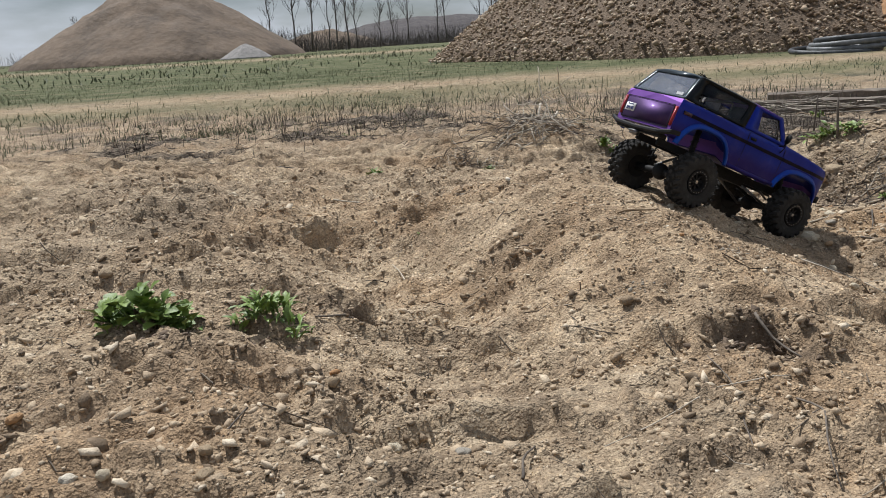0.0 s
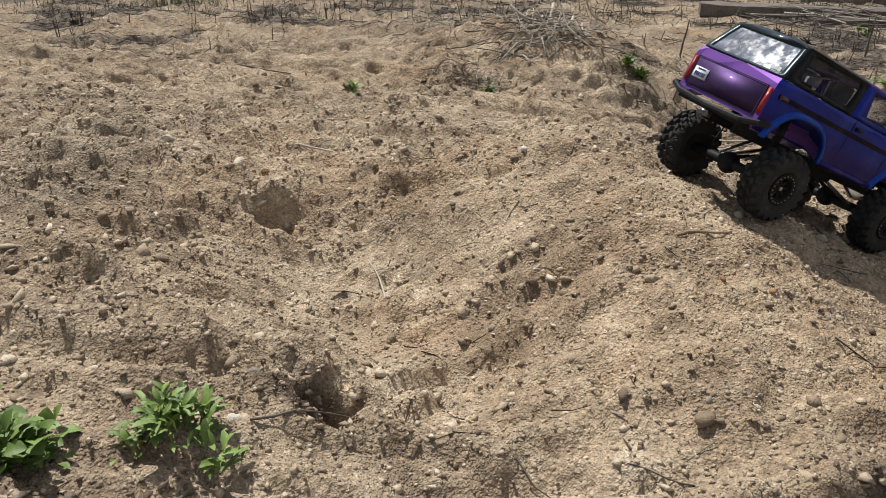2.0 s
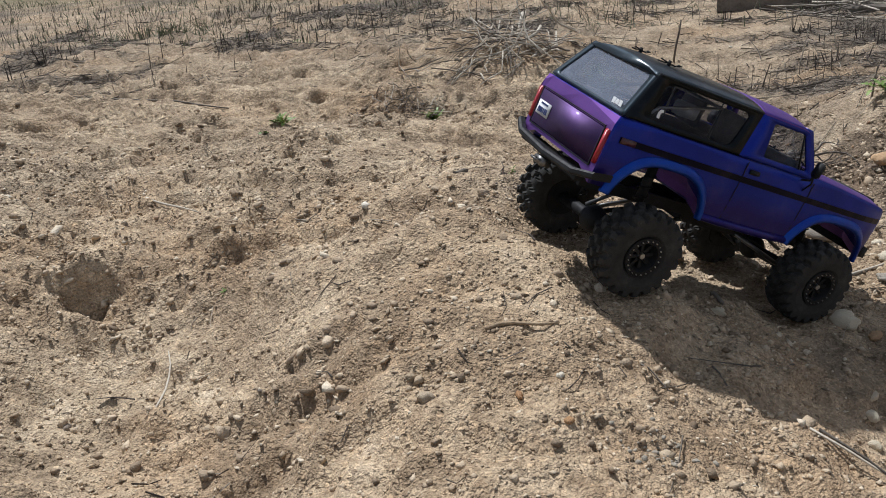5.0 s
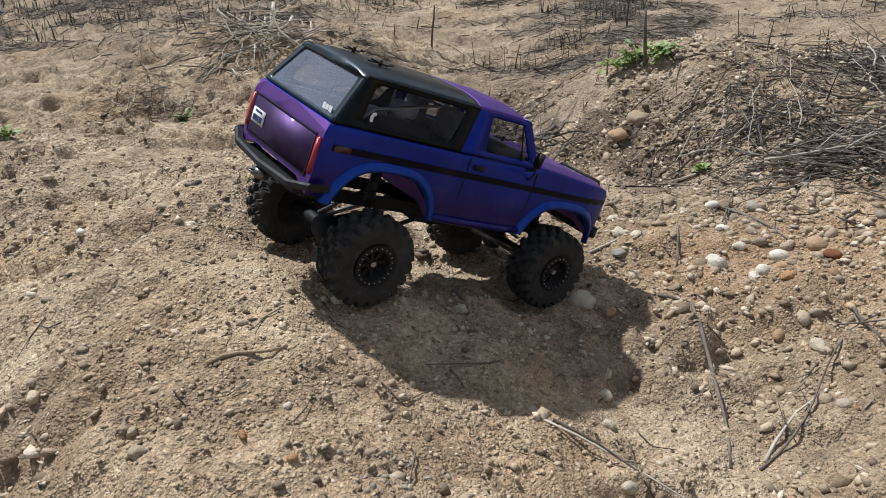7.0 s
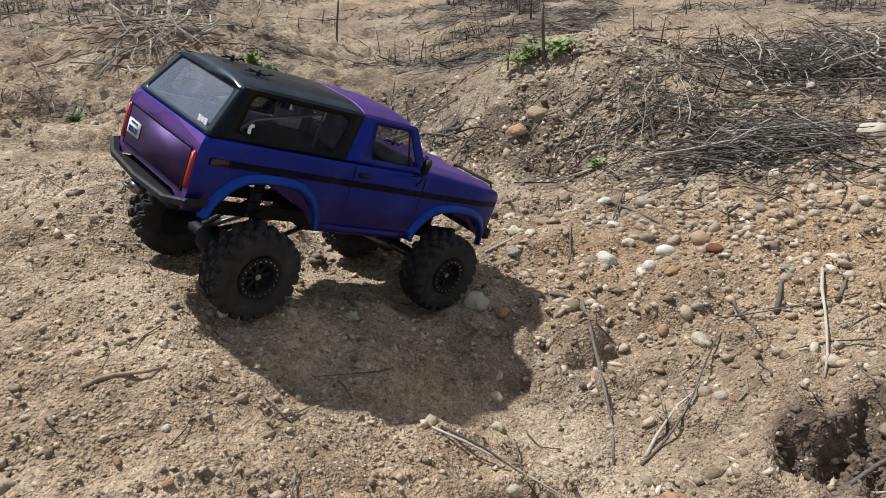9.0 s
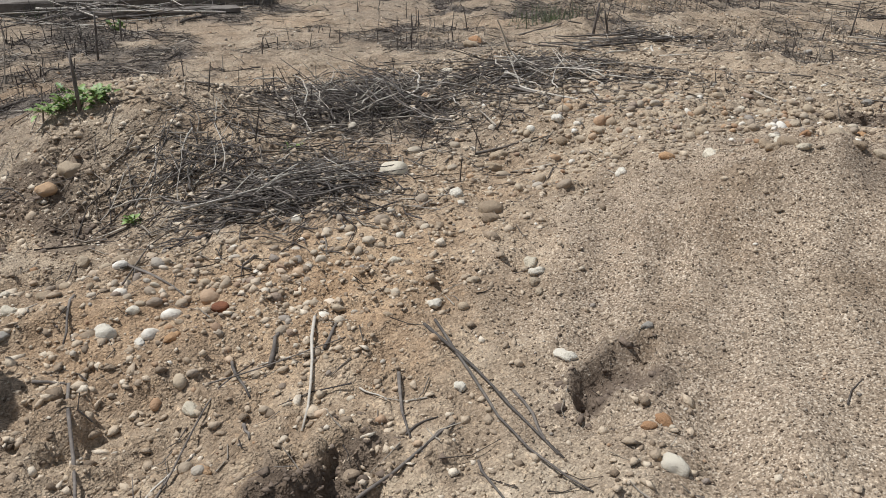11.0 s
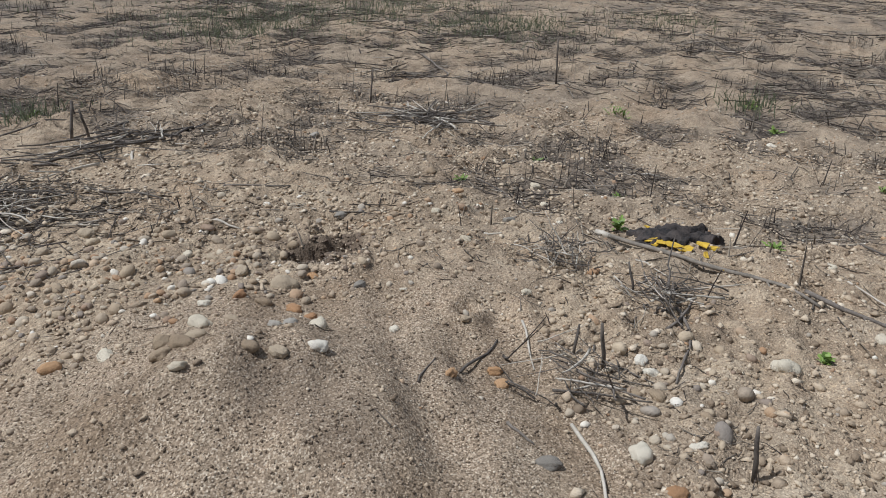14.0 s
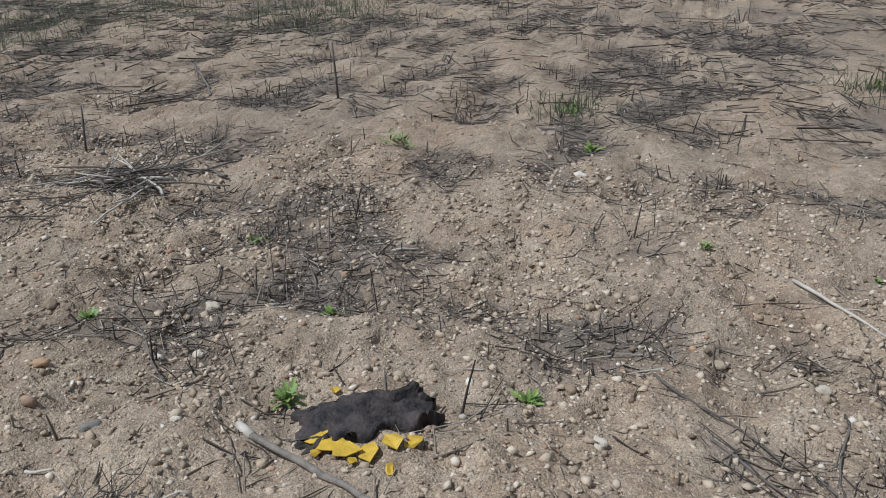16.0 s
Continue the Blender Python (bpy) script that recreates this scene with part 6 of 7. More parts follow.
for i, s in enumerate(STICKS_NEAR + STICKS_MIDDLE + STICKS_EAST + STICKS_FIELD + STICKS_LAST):
    branch = stick(*s, seed=100 + i, material=M_CHIP if i == 8 else M_BRANCH if i == 71 else None, bend=0.25 if i == 71 else 1.0)
    if i == 71:
        # the long branch by the charred board has a bare white end
        v = branch.data.vertices
        a, b = (sum((v[q + r].co for q in range(7)), Vector()) / 7 for r in (0, 7))
        bm = bmesh.new()
        tube(bm, [a - (b - a) * 0.15, a + (b - a) * 0.4, a + (b - a) * 1.0], [0.0070, 0.0078, 0.0072], 8)
        part("bare_tip", bm, M_PALE, branch, "bare white end of the branch")
        tagged(branch, "long grey-brown branch with a bare white end", "branch")


def stake(x, y, h, rad, lx, ly):
    bm = bmesh.new()
    z = gz(x, y)
    tube(bm, [(x, y, z - 0.01), (x + lx * 0.3, y + ly * 0.3, z + h * 0.35), (x + lx * 0.75, y + ly * 0.75, z + h * 0.7), (x + lx, y + ly, z + h)], [rad, rad * 0.9, rad * 0.85, rad * 0.6], 7)
    tagged(part("broken_stem", bm, M_STICK), "broken dry stem standing upright in soil", "stem", "standing stems")


for s in ((2.60, 1.00, 0.09, 0.004, -0.015, 0.01), (2.42, 0.74, 0.085, 0.004, 0.0, 0.01), (1.30, 2.78, 0.13, 0.005, 0.0, 0.01), (3.25, 2.95, 0.13, 0.006, 0.02, 0.0), (3.28, 2.9, 0.10, 0.005, -0.02, 0.01),
          (2.62, 1.06, 0.05, 0.003, 0.02, 0.0), (2.9, 1.02, 0.06, 0.003, 0.01, 0.02), (1.62, 3.7, 0.16, 0.004, 0.01, 0), (0.92, 3.75, 0.14, 0.004, 0.02, 0), (5.3, 1.95, 0.22, 0.005, 0, 0.01), (4.6, 2.6, 0.16, 0.004, 0.02, 0)):
    stake(*s)


# ---- brush piles ----
def twig_meshes(seed, count, bend):
    rnd = random.Random(seed)
    out = []
    for i in range(count):
        pts = wiggly(1.0, bend, 10, rnd, 0.35)
        k = len(pts)
        verts, faces = tube_verts(pts, [0.011 * (1 - 0.6 * j / k) for j in range(k)], 5)
        p = pts[4]
        s = Vector((0.25, rnd.choice((-0.16, 0.16)), 0.05))
        v2, f2 = tube_verts([p, p + s * 0.6, p + s * 1.3], [0.006, 0.005, 0.003], 4)
        faces = list(faces) + [tuple(q + len(verts) for q in f) for f in f2]
        out.append(mesh_of("twig", list(verts) + list(v2), faces, M_PALE if i % 7 == 0 else M_STICK))
    return out


TWIGS_BENT, TWIGS_STRAIGHT = twig_meshes(3, 8, 0.34), twig_meshes(4, 9, 0.13)


def brush_pile(cx, cy, w, d, h, count, meshes, seed, label, aim=None, length=(0.12, 0.4), steep=12, thick=1.0):
    rnd = random.Random(seed)
    root = new("brush_pile")
    root.location = (cx, cy, gz(cx, cy))
    inv = Matrix.Translation(root.location).inverted()
    for i in range(count):
        x, y = rnd.gauss(cx, w / 2.6), rnd.gauss(cy, d / 2.6)
        f = max(0.0, 1 - math.hypot((x - cx) / w, (y - cy) / d) ** 2)
        ln = rnd.uniform(*length)
        az = rnd.uniform(0, 360) if aim is None else rnd.gauss(aim, 42) + 180 * rnd.randint(0, 1)
        tilt = rnd.uniform(-steep, steep) * f
        dx, dy = math.cos(radians(az)) * ln, math.sin(radians(az)) * ln
        x, y = x - dx / 2, y - dy / 2
        slope = math.degrees(math.atan2(gz(x + dx, y + dy) - gz(x, y), ln))
        ob = new("twig", rnd.choice(meshes))
        ob.parent = root
        th = rnd.choice((0.5, 0.7, 0.9, 1.2, 1.7)) * 0.27 * thick
        ob.matrix_basis = inv @ pose(x, y, gz(x, y) + 0.004 + rnd.random() * h * f, 0, 0, az) @ pose(0, 0, 0, rnd.uniform(0, 360) if aim is None else 0, -slope - tilt, 0) @ Matrix.Diagonal((ln, th, th, 1))
    return tagged(root, label, "brush pile")


brush_pile(0.32, 3.48, 0.34, 0.20, 0.05, 110, TWIGS_BENT, 1, "tangled pile of bleached dry vines on a sandy bank", length=(0.06, 0.28), steep=16, thick=0.6)
brush_pile(0.38, 3.42, 0.26, 0.14, 0.09, 20, [TWIGS_BENT[0], TWIGS_BENT[7]], 13, "long bleached vines arching over the brush", length=(0.22, 0.5), steep=35, thick=1.1)
brush_pile(0.06, 3.12, 0.16, 0.12, 0.05, 60, TWIGS_BENT, 2, "low grey tangle of dry twigs", length=(0.04, 0.12), steep=40, thick=0.4)
brush_pile(1.52, 2.19, 0.27, 0.085, 0.045, 85, TWIGS_STRAIGHT + TWIGS_BENT[:5], 3, "heap of long dry stalks lying side by side", aim=-38, length=(0.06, 0.28), steep=14, thick=0.62)
brush_pile(1.98, 2.61, 0.34, 0.27, 0.06, 180, TWIGS_BENT + TWIGS_STRAIGHT[:4], 4, "wide tangled mat of dry grey stalks", length=(0.05, 0.26), steep=26, thick=0.55)
brush_pile(1.42, 2.44, 0.2, 0.10, 0.04, 50, TWIGS_BENT, 5, "dry stalks heaped on an eroded edge", length=(0.06, 0.24), steep=22, thick=0.5)
brush_pile(2.55, 2.55, 0.30, 0.26, 0.03, 70, TWIGS_BENT, 6, "loose scatter of thin bent branches", length=(0.12, 0.35), steep=8, thick=0.75)
brush_pile(2.90, 0.96, 0.14, 0.09, 0.035, 60, TWIGS_STRAIGHT, 7, "small bundle of dark dry stalks", length=(0.04, 0.15), steep=14, thick=0.55)
brush_pile(2.52, 1.02, 0.14, 0.12, 0.03, 34, TWIGS_STRAIGHT, 8, "scatter of dark broken stalks between pebbles", length=(0.04, 0.14), steep=10, thick=0.55)
brush_pile(4.25, 2.15, 0.34, 0.2, 0.04, 60, TWIGS_STRAIGHT, 9, "flattened dry stalks in the weeds", aim=-30, length=(0.12, 0.4), steep=10)
brush_pile(3.25, 2.75, 0.36, 0.22, 0.03, 50, TWIGS_STRAIGHT, 10, "flattened grey stalks beside broken stems", aim=-15, length=(0.1, 0.4), steep=8)
brush_pile(1.9, 4.5, 0.7, 0.25, 0.04, 60, TWIGS_STRAIGHT, 11, "dry stalks piled against old timbers", aim=-15, length=(0.2, 0.6), steep=8)
brush_pile(2.98, 1.20, 0.13, 0.10, 0.05, 80, TWIGS_BENT, 14, "matted grey dry grass beside a fallen branch", length=(0.03, 0.12), steep=45, thick=0.4)
brush_pile(1.0, 2.68, 0.16, 0.1, 0.04, 26, TWIGS_BENT, 12, "dark roots hanging out of an eroded edge", length=(0.05, 0.2), steep=30)

# ---- dry litter and standing stubble ----
rng = np.random.default_rng(33)
x, y = spread(3600, rng, 1.0, 2.9, 1.9, 3.3, lambda x, y: np.clip(bell(x, y, 1.52, 2.2, 0.12) + 0.9 * bell(x, y, 1.98, 2.62, 0.19) + 0.25 * bell(x, y, 1.42, 2.46, 0.12) + 0.5 * bell(x, y, 2.55, 2.55, 0.22), 0, 1))
stems("dry_litter", x, y, rng.lognormal(-2.6, 0.5, len(x)), rng.uniform(0.0008, 0.0024, len(x)), 0, rng, M_STRAW, "matted dead stalks under the brush", "litter", lying=True)
x, y = spread(120, rng, 1.0, 2.9, 2.0, 3.3, lambda x, y: np.clip(bell(x, y, 1.98, 2.65, 0.24), 0, 1))
stems("dry_stubble", x, y, rng.uniform(0.02, 0.09, len(x)), rng.uniform(0.001, 0.0026, len(x)), 0.7, rng, M_STRAW, "broken stems standing in the brush", "stubble")
x, y = spread(27000, rng, -2.0, 7.5, 0.0, 5.5, litter_weight)
stems("dry_litter", x, y, rng.lognormal(-2.75, 0.5, len(x)), rng.uniform(0.0007, 0.0022, len(x)), 0, rng, M_STRAW, "dead stalks and straw lying on the ground", "litter", lying=True)
x, y = spread(11000, rng, 5.2, 13.0, -2.5, 7.5, lambda x, y: 0.15 + 0.85 * ease((grad_noise(x * 1.1, y * 1.1, 63) + 0.1) / 0.4))
stems("dry_litter", x, y, rng.lognormal(-2.1, 0.5, len(x)), rng.uniform(0.0015, 0.0045, len(x)), 0, rng, M_STRAW, "grey dead stalks across the far ground", "litter", lying=True, k=2)
x, y = spread(900, rng, -1.2, 3.0, 0.7, 2.6, lambda x, y: (0.3 + 0.7 * ease((x - 0.8) / 0.5)) * (1 - 0.95 * gravel_weight(x, y)))
stems("dry_litter", x, y, rng.lognormal(-3.3, 0.5, len(x)), rng.uniform(0.0006, 0.0015, len(x)), 0, rng, M_STRAW, "broken straws on bare sand", "litter", lying=True)
x, y = spread(4200, rng, -2.5, 8.5, 0.3, 6.5, lambda x, y: litter_weight(x, y) * ease((grad_noise(x * 2.9, y * 2.9, 77) + 0.1) / 0.4))
stems("dry_stubble", x, y, np.clip(rng.lognormal(-3.1, 0.45, len(x)), 0.015, 0.18), rng.uniform(0.0012, 0.0034, len(x)), 0.25, rng, M_STRAW, "dry broken stems standing in the soil", "stubble")
x, y = spread(2600, rng, -4.0, 3.0, 4.3, 7.0, lambda x, y: 0.2 + 0.8 * ease(grad_noise(x * 1.8, y * 1.8, 79) / 0.3))
stems("grass_tuft", x, y, rng.uniform(0.02, 0.07, len(x)), rng.uniform(0.0012, 0.003, len(x)), 0.7, rng, M_TUFT, "sparse grey-green grass between dry stems", "grass", bend=0.6)
x, y = spread(900, rng, -3.2, 1.5, 4.4, 6.8, lambda x, y: 0.4 + 0.6 * ease(grad_noise(x * 1.5, y * 1.5, 78) / 0.3))
stems("dry_stubble", x, y, rng.uniform(0.03, 0.12, len(x)), rng.uniform(0.001, 0.0022, len(x)), 0.55, rng, M_STRAW, "grey stand of dry weed stems", "stubble")

# ---- grass ----
def grass_weight(x, y):
    return ease((y - 4.6) / 3.0) * (0.25 + 0.75 * ease((grad_noise(x * 0.6, y * 0.6, 81) + 0.2) / 0.5)) * (1 - 0.8 * np.exp(-((y - 10.0 - 0.1 * x) / 1.3) ** 2))


x, y = spread(12000, rng, -12, 9, 4.8, 18, grass_weight)
stems("field_grass", x, y, rng.uniform(0.015, 0.06, len(x)), rng.uniform(0.002, 0.006, len(x)), 0.5, rng, M_TUFT, "short rough grass in the field", "grass", bend=0.5, k=2)
x, y = spread(6000, rng, -45, 12, 18, 60, lambda x, y: 0.2 + 0.8 * ease(grad_noise(x * 0.3, y * 0.3, 82) / 0.4))
stems("field_grass", x, y, rng.uniform(0.04, 0.13, len(x)), rng.uniform(0.01, 0.03, len(x)), 0.5, rng, M_TUFT, "rough tussocks far out in the field", "grass", bend=0.5, k=2)
for cx, cy, sp, kk in ((7.2, 3.0, 0.45, 900), (6.4, 4.5, 0.6, 1100), (5.42, 1.04, 0.10, 120), (6.0, -0.1, 0.12, 140), (3.41, 3.33, 0.09, 120), (-1.34, 4.8, 0.13, 160), (7.8, 4.2, 0.6, 900), (8.5, 2.0, 0.4, 300), (5.6, 4.2, 0.3, 300)):
    x, y = rng.normal(cx, sp, kk), rng.normal(cy, sp * 0.7, kk)
    stems("grass_tuft", x, y, rng.uniform(0.03, 0.09, kk), rng.uniform(0.0015, 0.003, kk), 0.6, rng, M_TUFT, "low green grass tuft", "grass", bend=0.6)


# ---- weeds ----
def leaf_mesh(name, kind, seed):
    """A bent leaf along +x, 1 long."""
    rnd = random.Random(seed)
    prof = {"round": [(0, 0.02), (0.28, 0.025), (0.4, 0.16), (0.6, 0.26), (0.8, 0.22), (0.94, 0.10), (1.0, 0.01)],
            "long": [(0, 0.015), (0.25, 0.06), (0.5, 0.12), (0.75, 0.11), (0.9, 0.06), (1.0, 0.005)],
            "cut": [(0, 0.012), (0.2, 0.03), (0.3, 0.16), (0.38, 0.05), (0.5, 0.2), (0.58, 0.06), (0.7, 0.17), (0.78, 0.06), (0.9, 0.10), (1.0, 0.005)]}[kind]
    verts, faces = [], []
    curl = rnd.uniform(0.25, 0.6)
    for t, w in prof:
        z = 0.45 * t - curl * t * t
        for s in (-1, -0.5, 0, 0.5, 1):
            verts.append((t * 0.95, s * w + rnd.uniform(-0.015, 0.015), z + 0.28 * w * abs(s) + rnd.uniform(-0.012, 0.012)))
    for i in range(len(prof) - 1):
        for j in range(4):
            a = i * 5 + j
            faces.append((a, a + 1, a + 6, a + 5))
    return mesh_of(name, verts, faces, M_LEAF)


LEAVES = {k: [leaf_mesh("leaf", k, i) for i in range(3)] for k in ("round", "long", "cut")}


def weed(x, y, width, kind, count, label, seed, height=0.5, heads=3):
    rnd = random.Random(seed)
    root = new("weed")
    root.location = (x, y, gz(x, y))
    inv = Matrix.Translation(root.location).inverted()
    centres = [(x + rnd.uniform(-0.3, 0.3) * width, y + rnd.uniform(-0.2, 0.2) * width) for _ in range(heads)] if heads > 1 else [(x, y)]
    for i in range(count):
        cx, cy = rnd.choice(centres)
        az, up = rnd.uniform(0, 360), rnd.uniform(5, 70)
        ln = width * (rnd.uniform(0.25, 0.5) if kind == "cut" else rnd.uniform(0.11, 0.24)) * (0.45 if kind == "cut" and heads > 1 else 0.8 if heads > 1 else 1.1)
        ob = new("leaf", rnd.choice(LEAVES[kind]))
        ob.parent = root
        ob.matrix_basis = inv @ pose(cx + rnd.gauss(0, 0.05) * width, cy + rnd.gauss(0, 0.05) * width, gz(cx, cy) + rnd.random() * height * width * (0.3 if heads > 1 else 0.22) - 0.004, 0, 0, az) @ pose(0, 0, 0, rnd.uniform(-25, 25), -up * height * 1.7, 0) @ Matrix.Diagonal((ln, ln * rnd.uniform(0.8, 1.25), ln, 1))
    return tagged(root, label, "weed", "green weeds")


WEEDS_SAND = [(-0.437, 1.158, 0.20, "round", 250), (-0.272, 1.20, 0.185, "long", 190), (-0.29, 3.05, 0.085, "cut", 26), (-0.24, 2.74, 0.055, "round", 18), (-0.55, 4.35, 0.11, "long", 24), (0.64, 3.26, 0.165, "cut", 170),
              (1.29, 2.80, 0.21, "cut", 130), (1.85, 4.2, 0.17, "round", 50), (-0.08, 1.93, 0.044, "long", 16), (-0.34, 1.57, 0.03, "long", 10), (0.37, 2.13, 0.032, "cut", 12), (0.43, 2.09, 0.034, "long", 12), (0.14, 3.10, 0.08, "cut", 26)]
WEEDS_FIELD = [(1.26, 2.37, 0.085, "round", 26), (1.66, 2.40, 0.095, "long", 32), (4.87, 1.53, 0.19, "long", 55), (4.26, 0.52, 0.09, "long", 24), (2.82, 0.66, 0.078, "round", 30), (4.03, 1.6, 0.10, "round", 30), (3.36, 1.16, 0.075, "cut", 30), (3.52, 0.79, 0.067, "cut", 24),
               (4.2, 0.15, 0.06, "round", 18), (3.49, 1.66, 0.056, "cut", 18), (3.7, 1.24, 0.058, "cut", 18), (5.42, 1.04, 0.17, "long", 40), (6.06, -0.1, 0.17, "long", 40), (5.0, 0.9, 0.09, "cut", 18), (3.41, 3.33, 0.12, "cut", 24)]
for i, (x, y, w, kind, k) in enumerate(WEEDS_SAND + WEEDS_FIELD):
    lab = {"round": "leafy green weed with round leaves", "long": "green weed with narrow leaves", "cut": "green weed with feathery cut leaves"}[kind]
    weed(x, y, w, kind, k, lab + (" growing in sandy soil" if i < len(WEEDS_SAND) else " among dry stalks"), 300 + i, heads=9 if w > 0.18 else 4 if w > 0.09 else 1, height=0.3 if w > 0.205 else 0.5)

# ---- odd things ----
M_CHAR = plain("charred_board", (0.007, 0.007, 0.007, 1), (0.085, 0.066, 0.055, 1), 26, 0.75, bump=0.9, distance=0.004)
M_YELLOW = plain("yellow_paint", (0.40, 0.245, 0.018, 1), (0.66, 0.43, 0.04, 1), 60, 0.6, bump=0.3, distance=0.0006)
M_RUST = plain("rusty_tin", (0.09, 0.03, 0.012, 1), (0.22, 0.085, 0.035, 1), 90, 0.85, bump=0.6, distance=0.001)


def charred_slab(cx, cy, turn, lx, ly, seed):
    bm = bmesh.new()
    k, l = 26, 16
    top, bot = {}, {}
    rs = np.random.default_rng(seed)
    m = pose(cx, cy, 0, 0, 0, turn)
    for i in range(k + 1):
        for j in range(l + 1):
            u, v = i / k - 0.5, j / l - 0.5
            e = 1 + 0.26 * float(grad_noise(np.array([u * 6 + 3]), np.array([v * 6]), seed)[0]) + 0.08 * float(grad_noise(np.array([u * 19]), np.array([v * 19]), seed + 5)[0])
            p = m @ Vector((u * lx * e, v * ly * e * (1 - 0.35 * u), 0))
            z = gz(p.x, p.y)
            hh = 0.010 + 0.020 * abs(math.sin(7 * v + 3 * u)) * max(0, 0.5 + u) + 0.007 * float(grad_noise(np.array([u * 7]), np.array([v * 9]), seed + 1)[0]) + 0.009 * float(grad_noise(np.array([u * 22]), np.array([v * 22]), seed + 2)[0])
            top[i, j] = bm.verts.new((p.x, p.y, z + max(0.003, hh)))
            bot[i, j] = bm.verts.new((p.x, p.y, z - 0.004))
    for i in range(k):
        for j in range(l):
            bm.faces.new((top[i, j], top[i + 1, j], top[i + 1, j + 1], top[i, j + 1]))
    edge = [(i, 0) for i in range(k)] + [(k, j) for j in range(l)] + [(i, l) for i in range(k, 0, -1)] + [(0, j) for j in range(l, 0, -1)]
    for a, b in zip(edge, edge[1:] + edge[:1]):
        bm.faces.new((top[a], bot[a], bot[b], top[b]))
    bmesh.ops.recalc_face_normals(bm, faces=bm.faces)
    return tagged(part("charred_board", bm, M_CHAR), "charred black crumpled board lying on the soil", "board")


charred_slab(3.345, 1.01, -52, 0.215, 0.10, 4)


def flake(x, y, r, seed):
    rnd = random.Random(seed)
    bm = bmesh.new()
    k = rnd.randint(5, 7)
    pts = [(x + r * rnd.uniform(0.6, 1.2) * math.cos(2 * math.pi * i / k), y + r * rnd.uniform(0.5, 1.0) * math.sin(2 * math.pi * i / k)) for i in range(k)]
    z = gz(x, y)
    up = [rnd.uniform(0.002, 0.012) for _ in pts]
    a = [bm.verts.new((p[0], p[1], z + h + 0.0015)) for p, h in zip(pts, up)]
    b = [bm.verts.new((p[0], p[1], z + h)) for p, h in zip(pts, up)]
    bm.faces.new(a)
    bm.faces.new(b[::-1])
    for i in range(k):
        bm.faces.new((a[i], b[i], b[(i + 1) % k], a[(i + 1) % k]))
    bmesh.ops.recalc_face_normals(bm, faces=bm.faces)
    tagged(part("paint_flake", bm, M_YELLOW, smooth=False), "bright yellow flake beside the charred board", "flake", "yellow flakes")


for i, (x, y, r) in enumerate(((3.262, 1.058, 0.026), (3.250, 1.030, 0.028), (3.244, 1.004, 0.026), (3.258, 0.972, 0.022), (3.280, 0.945, 0.024), (3.302, 0.918, 0.020), (3.232, 1.045, 0.012), (3.226, 0.985, 0.010), (3.415, 1.10, 0.012), (3.222, 0.925, 0.010), (3.13, 0.875, 0.008))):
    flake(x, y, r, i)


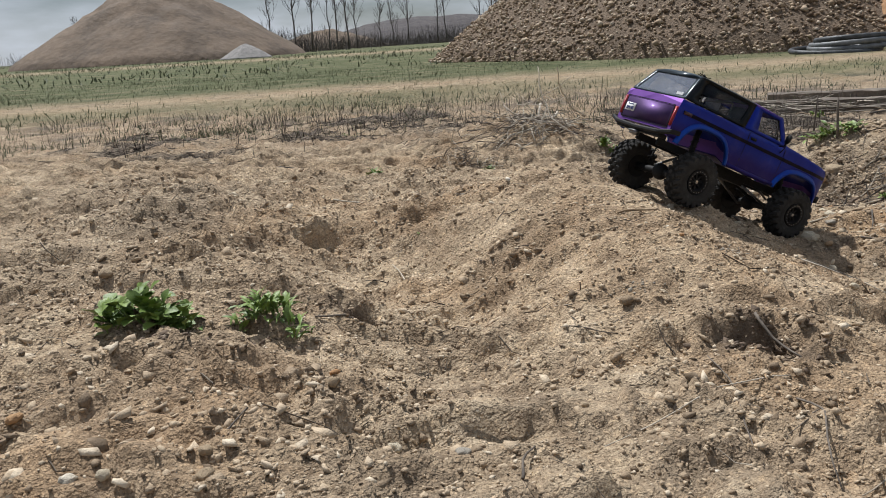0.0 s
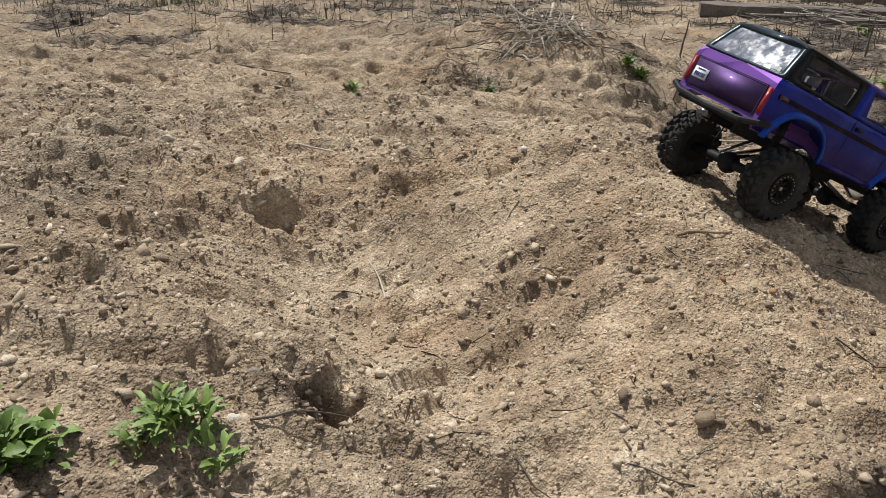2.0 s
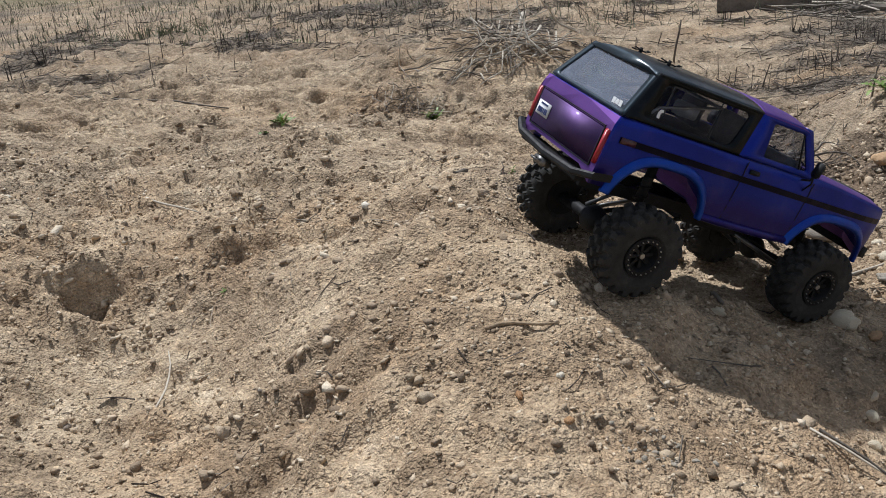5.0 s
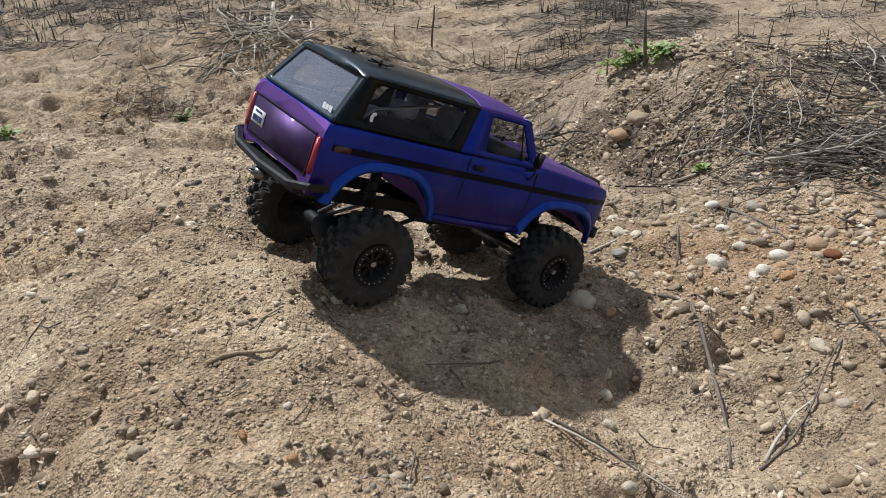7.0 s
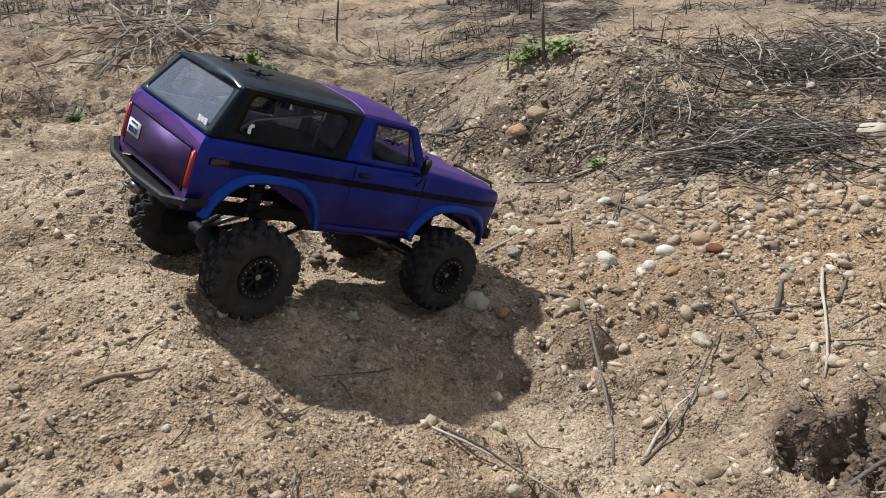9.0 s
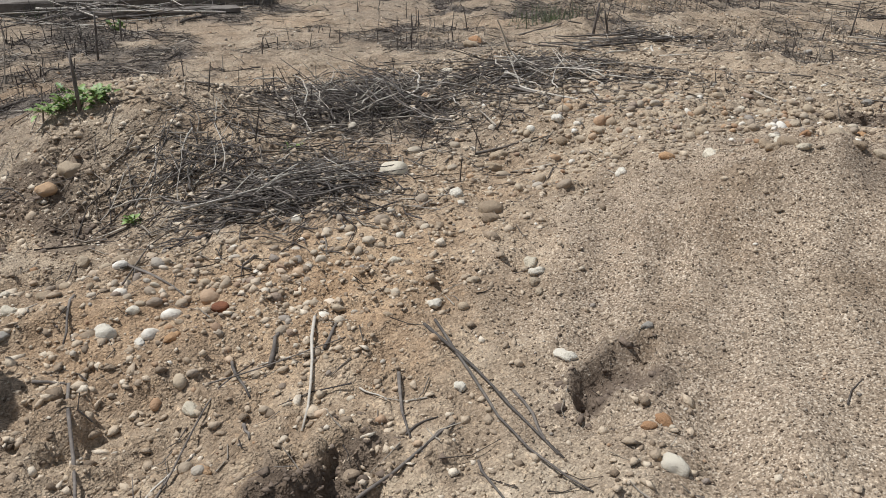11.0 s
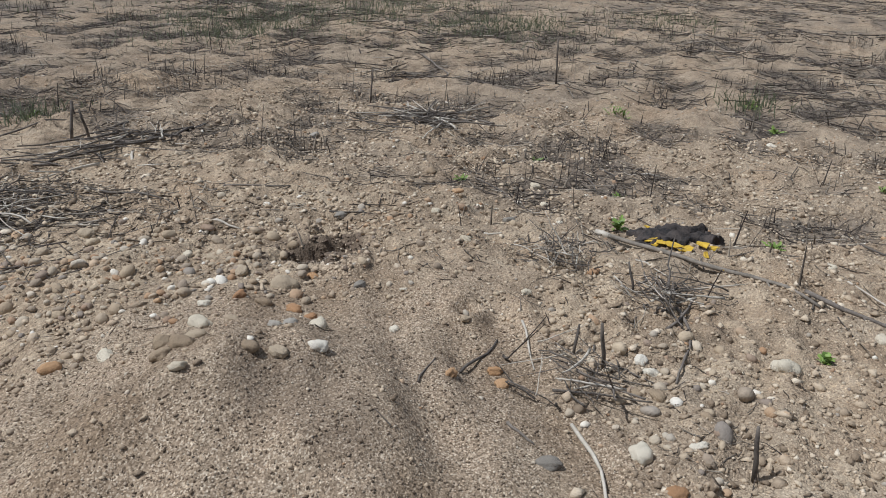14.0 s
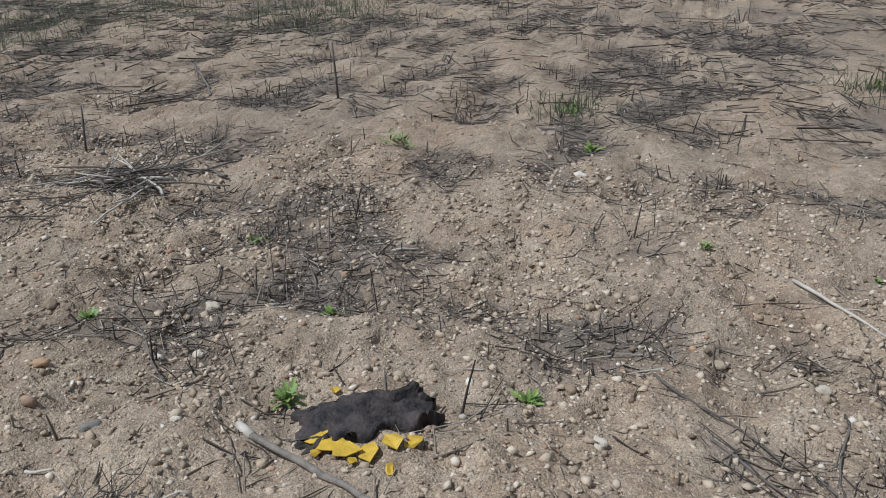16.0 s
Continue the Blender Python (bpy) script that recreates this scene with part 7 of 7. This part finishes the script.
def bottle_cap(x, y):
    bm = bmesh.new()
    z = gz(x, y)
    rows = []
    for r, h in ((0.0, 0.006), (0.010, 0.006), (0.0125, 0.004), (0.0135, -0.001), (0.0125, -0.001), (0.0, 0.003)):
        rows.append([bm.verts.new((x + r * (1 + 0.04 * (j % 2) * (r > 0.012)) * math.cos(j * math.pi / 12), y + r * (1 + 0.04 * (j % 2) * (r > 0.012)) * math.sin(j * math.pi / 12), z + h)) for j in range(24)])
    for a, b in zip(rows, rows[1:]):
        for j in range(24):
            bm.faces.new((a[j], b[j], b[(j + 1) % 24], a[(j + 1) % 24]))
    bmesh.ops.remove_doubles(bm, verts=bm.verts, dist=1e-5)
    bmesh.ops.recalc_face_normals(bm, faces=bm.faces)
    tagged(part("bottle_cap", bm, M_RUST), "rusty brown bottle cap lying on pebbly soil", "bottle cap")


bottle_cap(1.223, 1.874)


def bark_chip(x, y, r, turn, material, label):
    """A curled flake of bark standing a little off the ground."""
    bm = bmesh.new()
    z = gz(x, y)
    m = pose(x, y, z + 0.003, 18, 8, turn)
    rows = []
    for i in range(7):
        u = i / 6 - 0.5
        w = 0.42 * (1 - (2 * u) ** 2 * 0.8)
        rows.append([bm.verts.new(m @ Vector((u * 2 * r, v * w * r * 2, r * (0.35 * (1 - 4 * v * v) + 0.18 * math.sin(6 * u)) + t))) for t in (0.0, 0.0016) for v in ((-0.5, -0.2, 0.2, 0.5) if t == 0 else (0.5, 0.2, -0.2, -0.5))])
    for a, b in zip(rows, rows[1:]):
        for j in range(8):
            bm.faces.new((a[j], a[(j + 1) % 8], b[(j + 1) % 8], b[j]))
    bm.faces.new(rows[0])
    bm.faces.new(rows[-1][::-1])
    bmesh.ops.recalc_face_normals(bm, faces=bm.faces)
    tagged(part("bark_chip", bm, material), label, "bark", "bark chips")


bark_chip(0.282, 2.145, 0.014, 30, M_BEAM, "dark curled chip of bark on sandy soil")
bark_chip(0.36, 2.45, 0.013, 70, M_BEAM, "dark curled chip of bark on a sandy ridge")
bark_chip(0.62, 2.02, 0.012, -20, M_BEAM, "small dark bark chip on trodden sand")
bark_chip(0.97, 2.62, 0.03, 15, M_CHAR, "black scrap lying in a hollow")

M_ASH = plain("grey_ash", (0.16, 0.138, 0.108, 1), (0.42, 0.37, 0.295, 1), 60, 0.95, bump=0.6, distance=0.002)
rng = np.random.default_rng(77)
for cx, cy, sp, kk in ((0.511, 1.478, 0.02, 60), (0.30, 1.30, 0.015, 30)):
    x, y = rng.normal(cx, sp, kk), rng.normal(cy, sp * 0.8, kk)
    lumps("ash_lumps", x, y, np.clip(rng.lognormal(-6.2, 0.4, kk), 0.001, 0.0045), M_ASH, rng, 1, (0.5, 0.8), 0.2, 0.4, "crumbly grey lumps of ash on the sand", "ash", smooth=False)
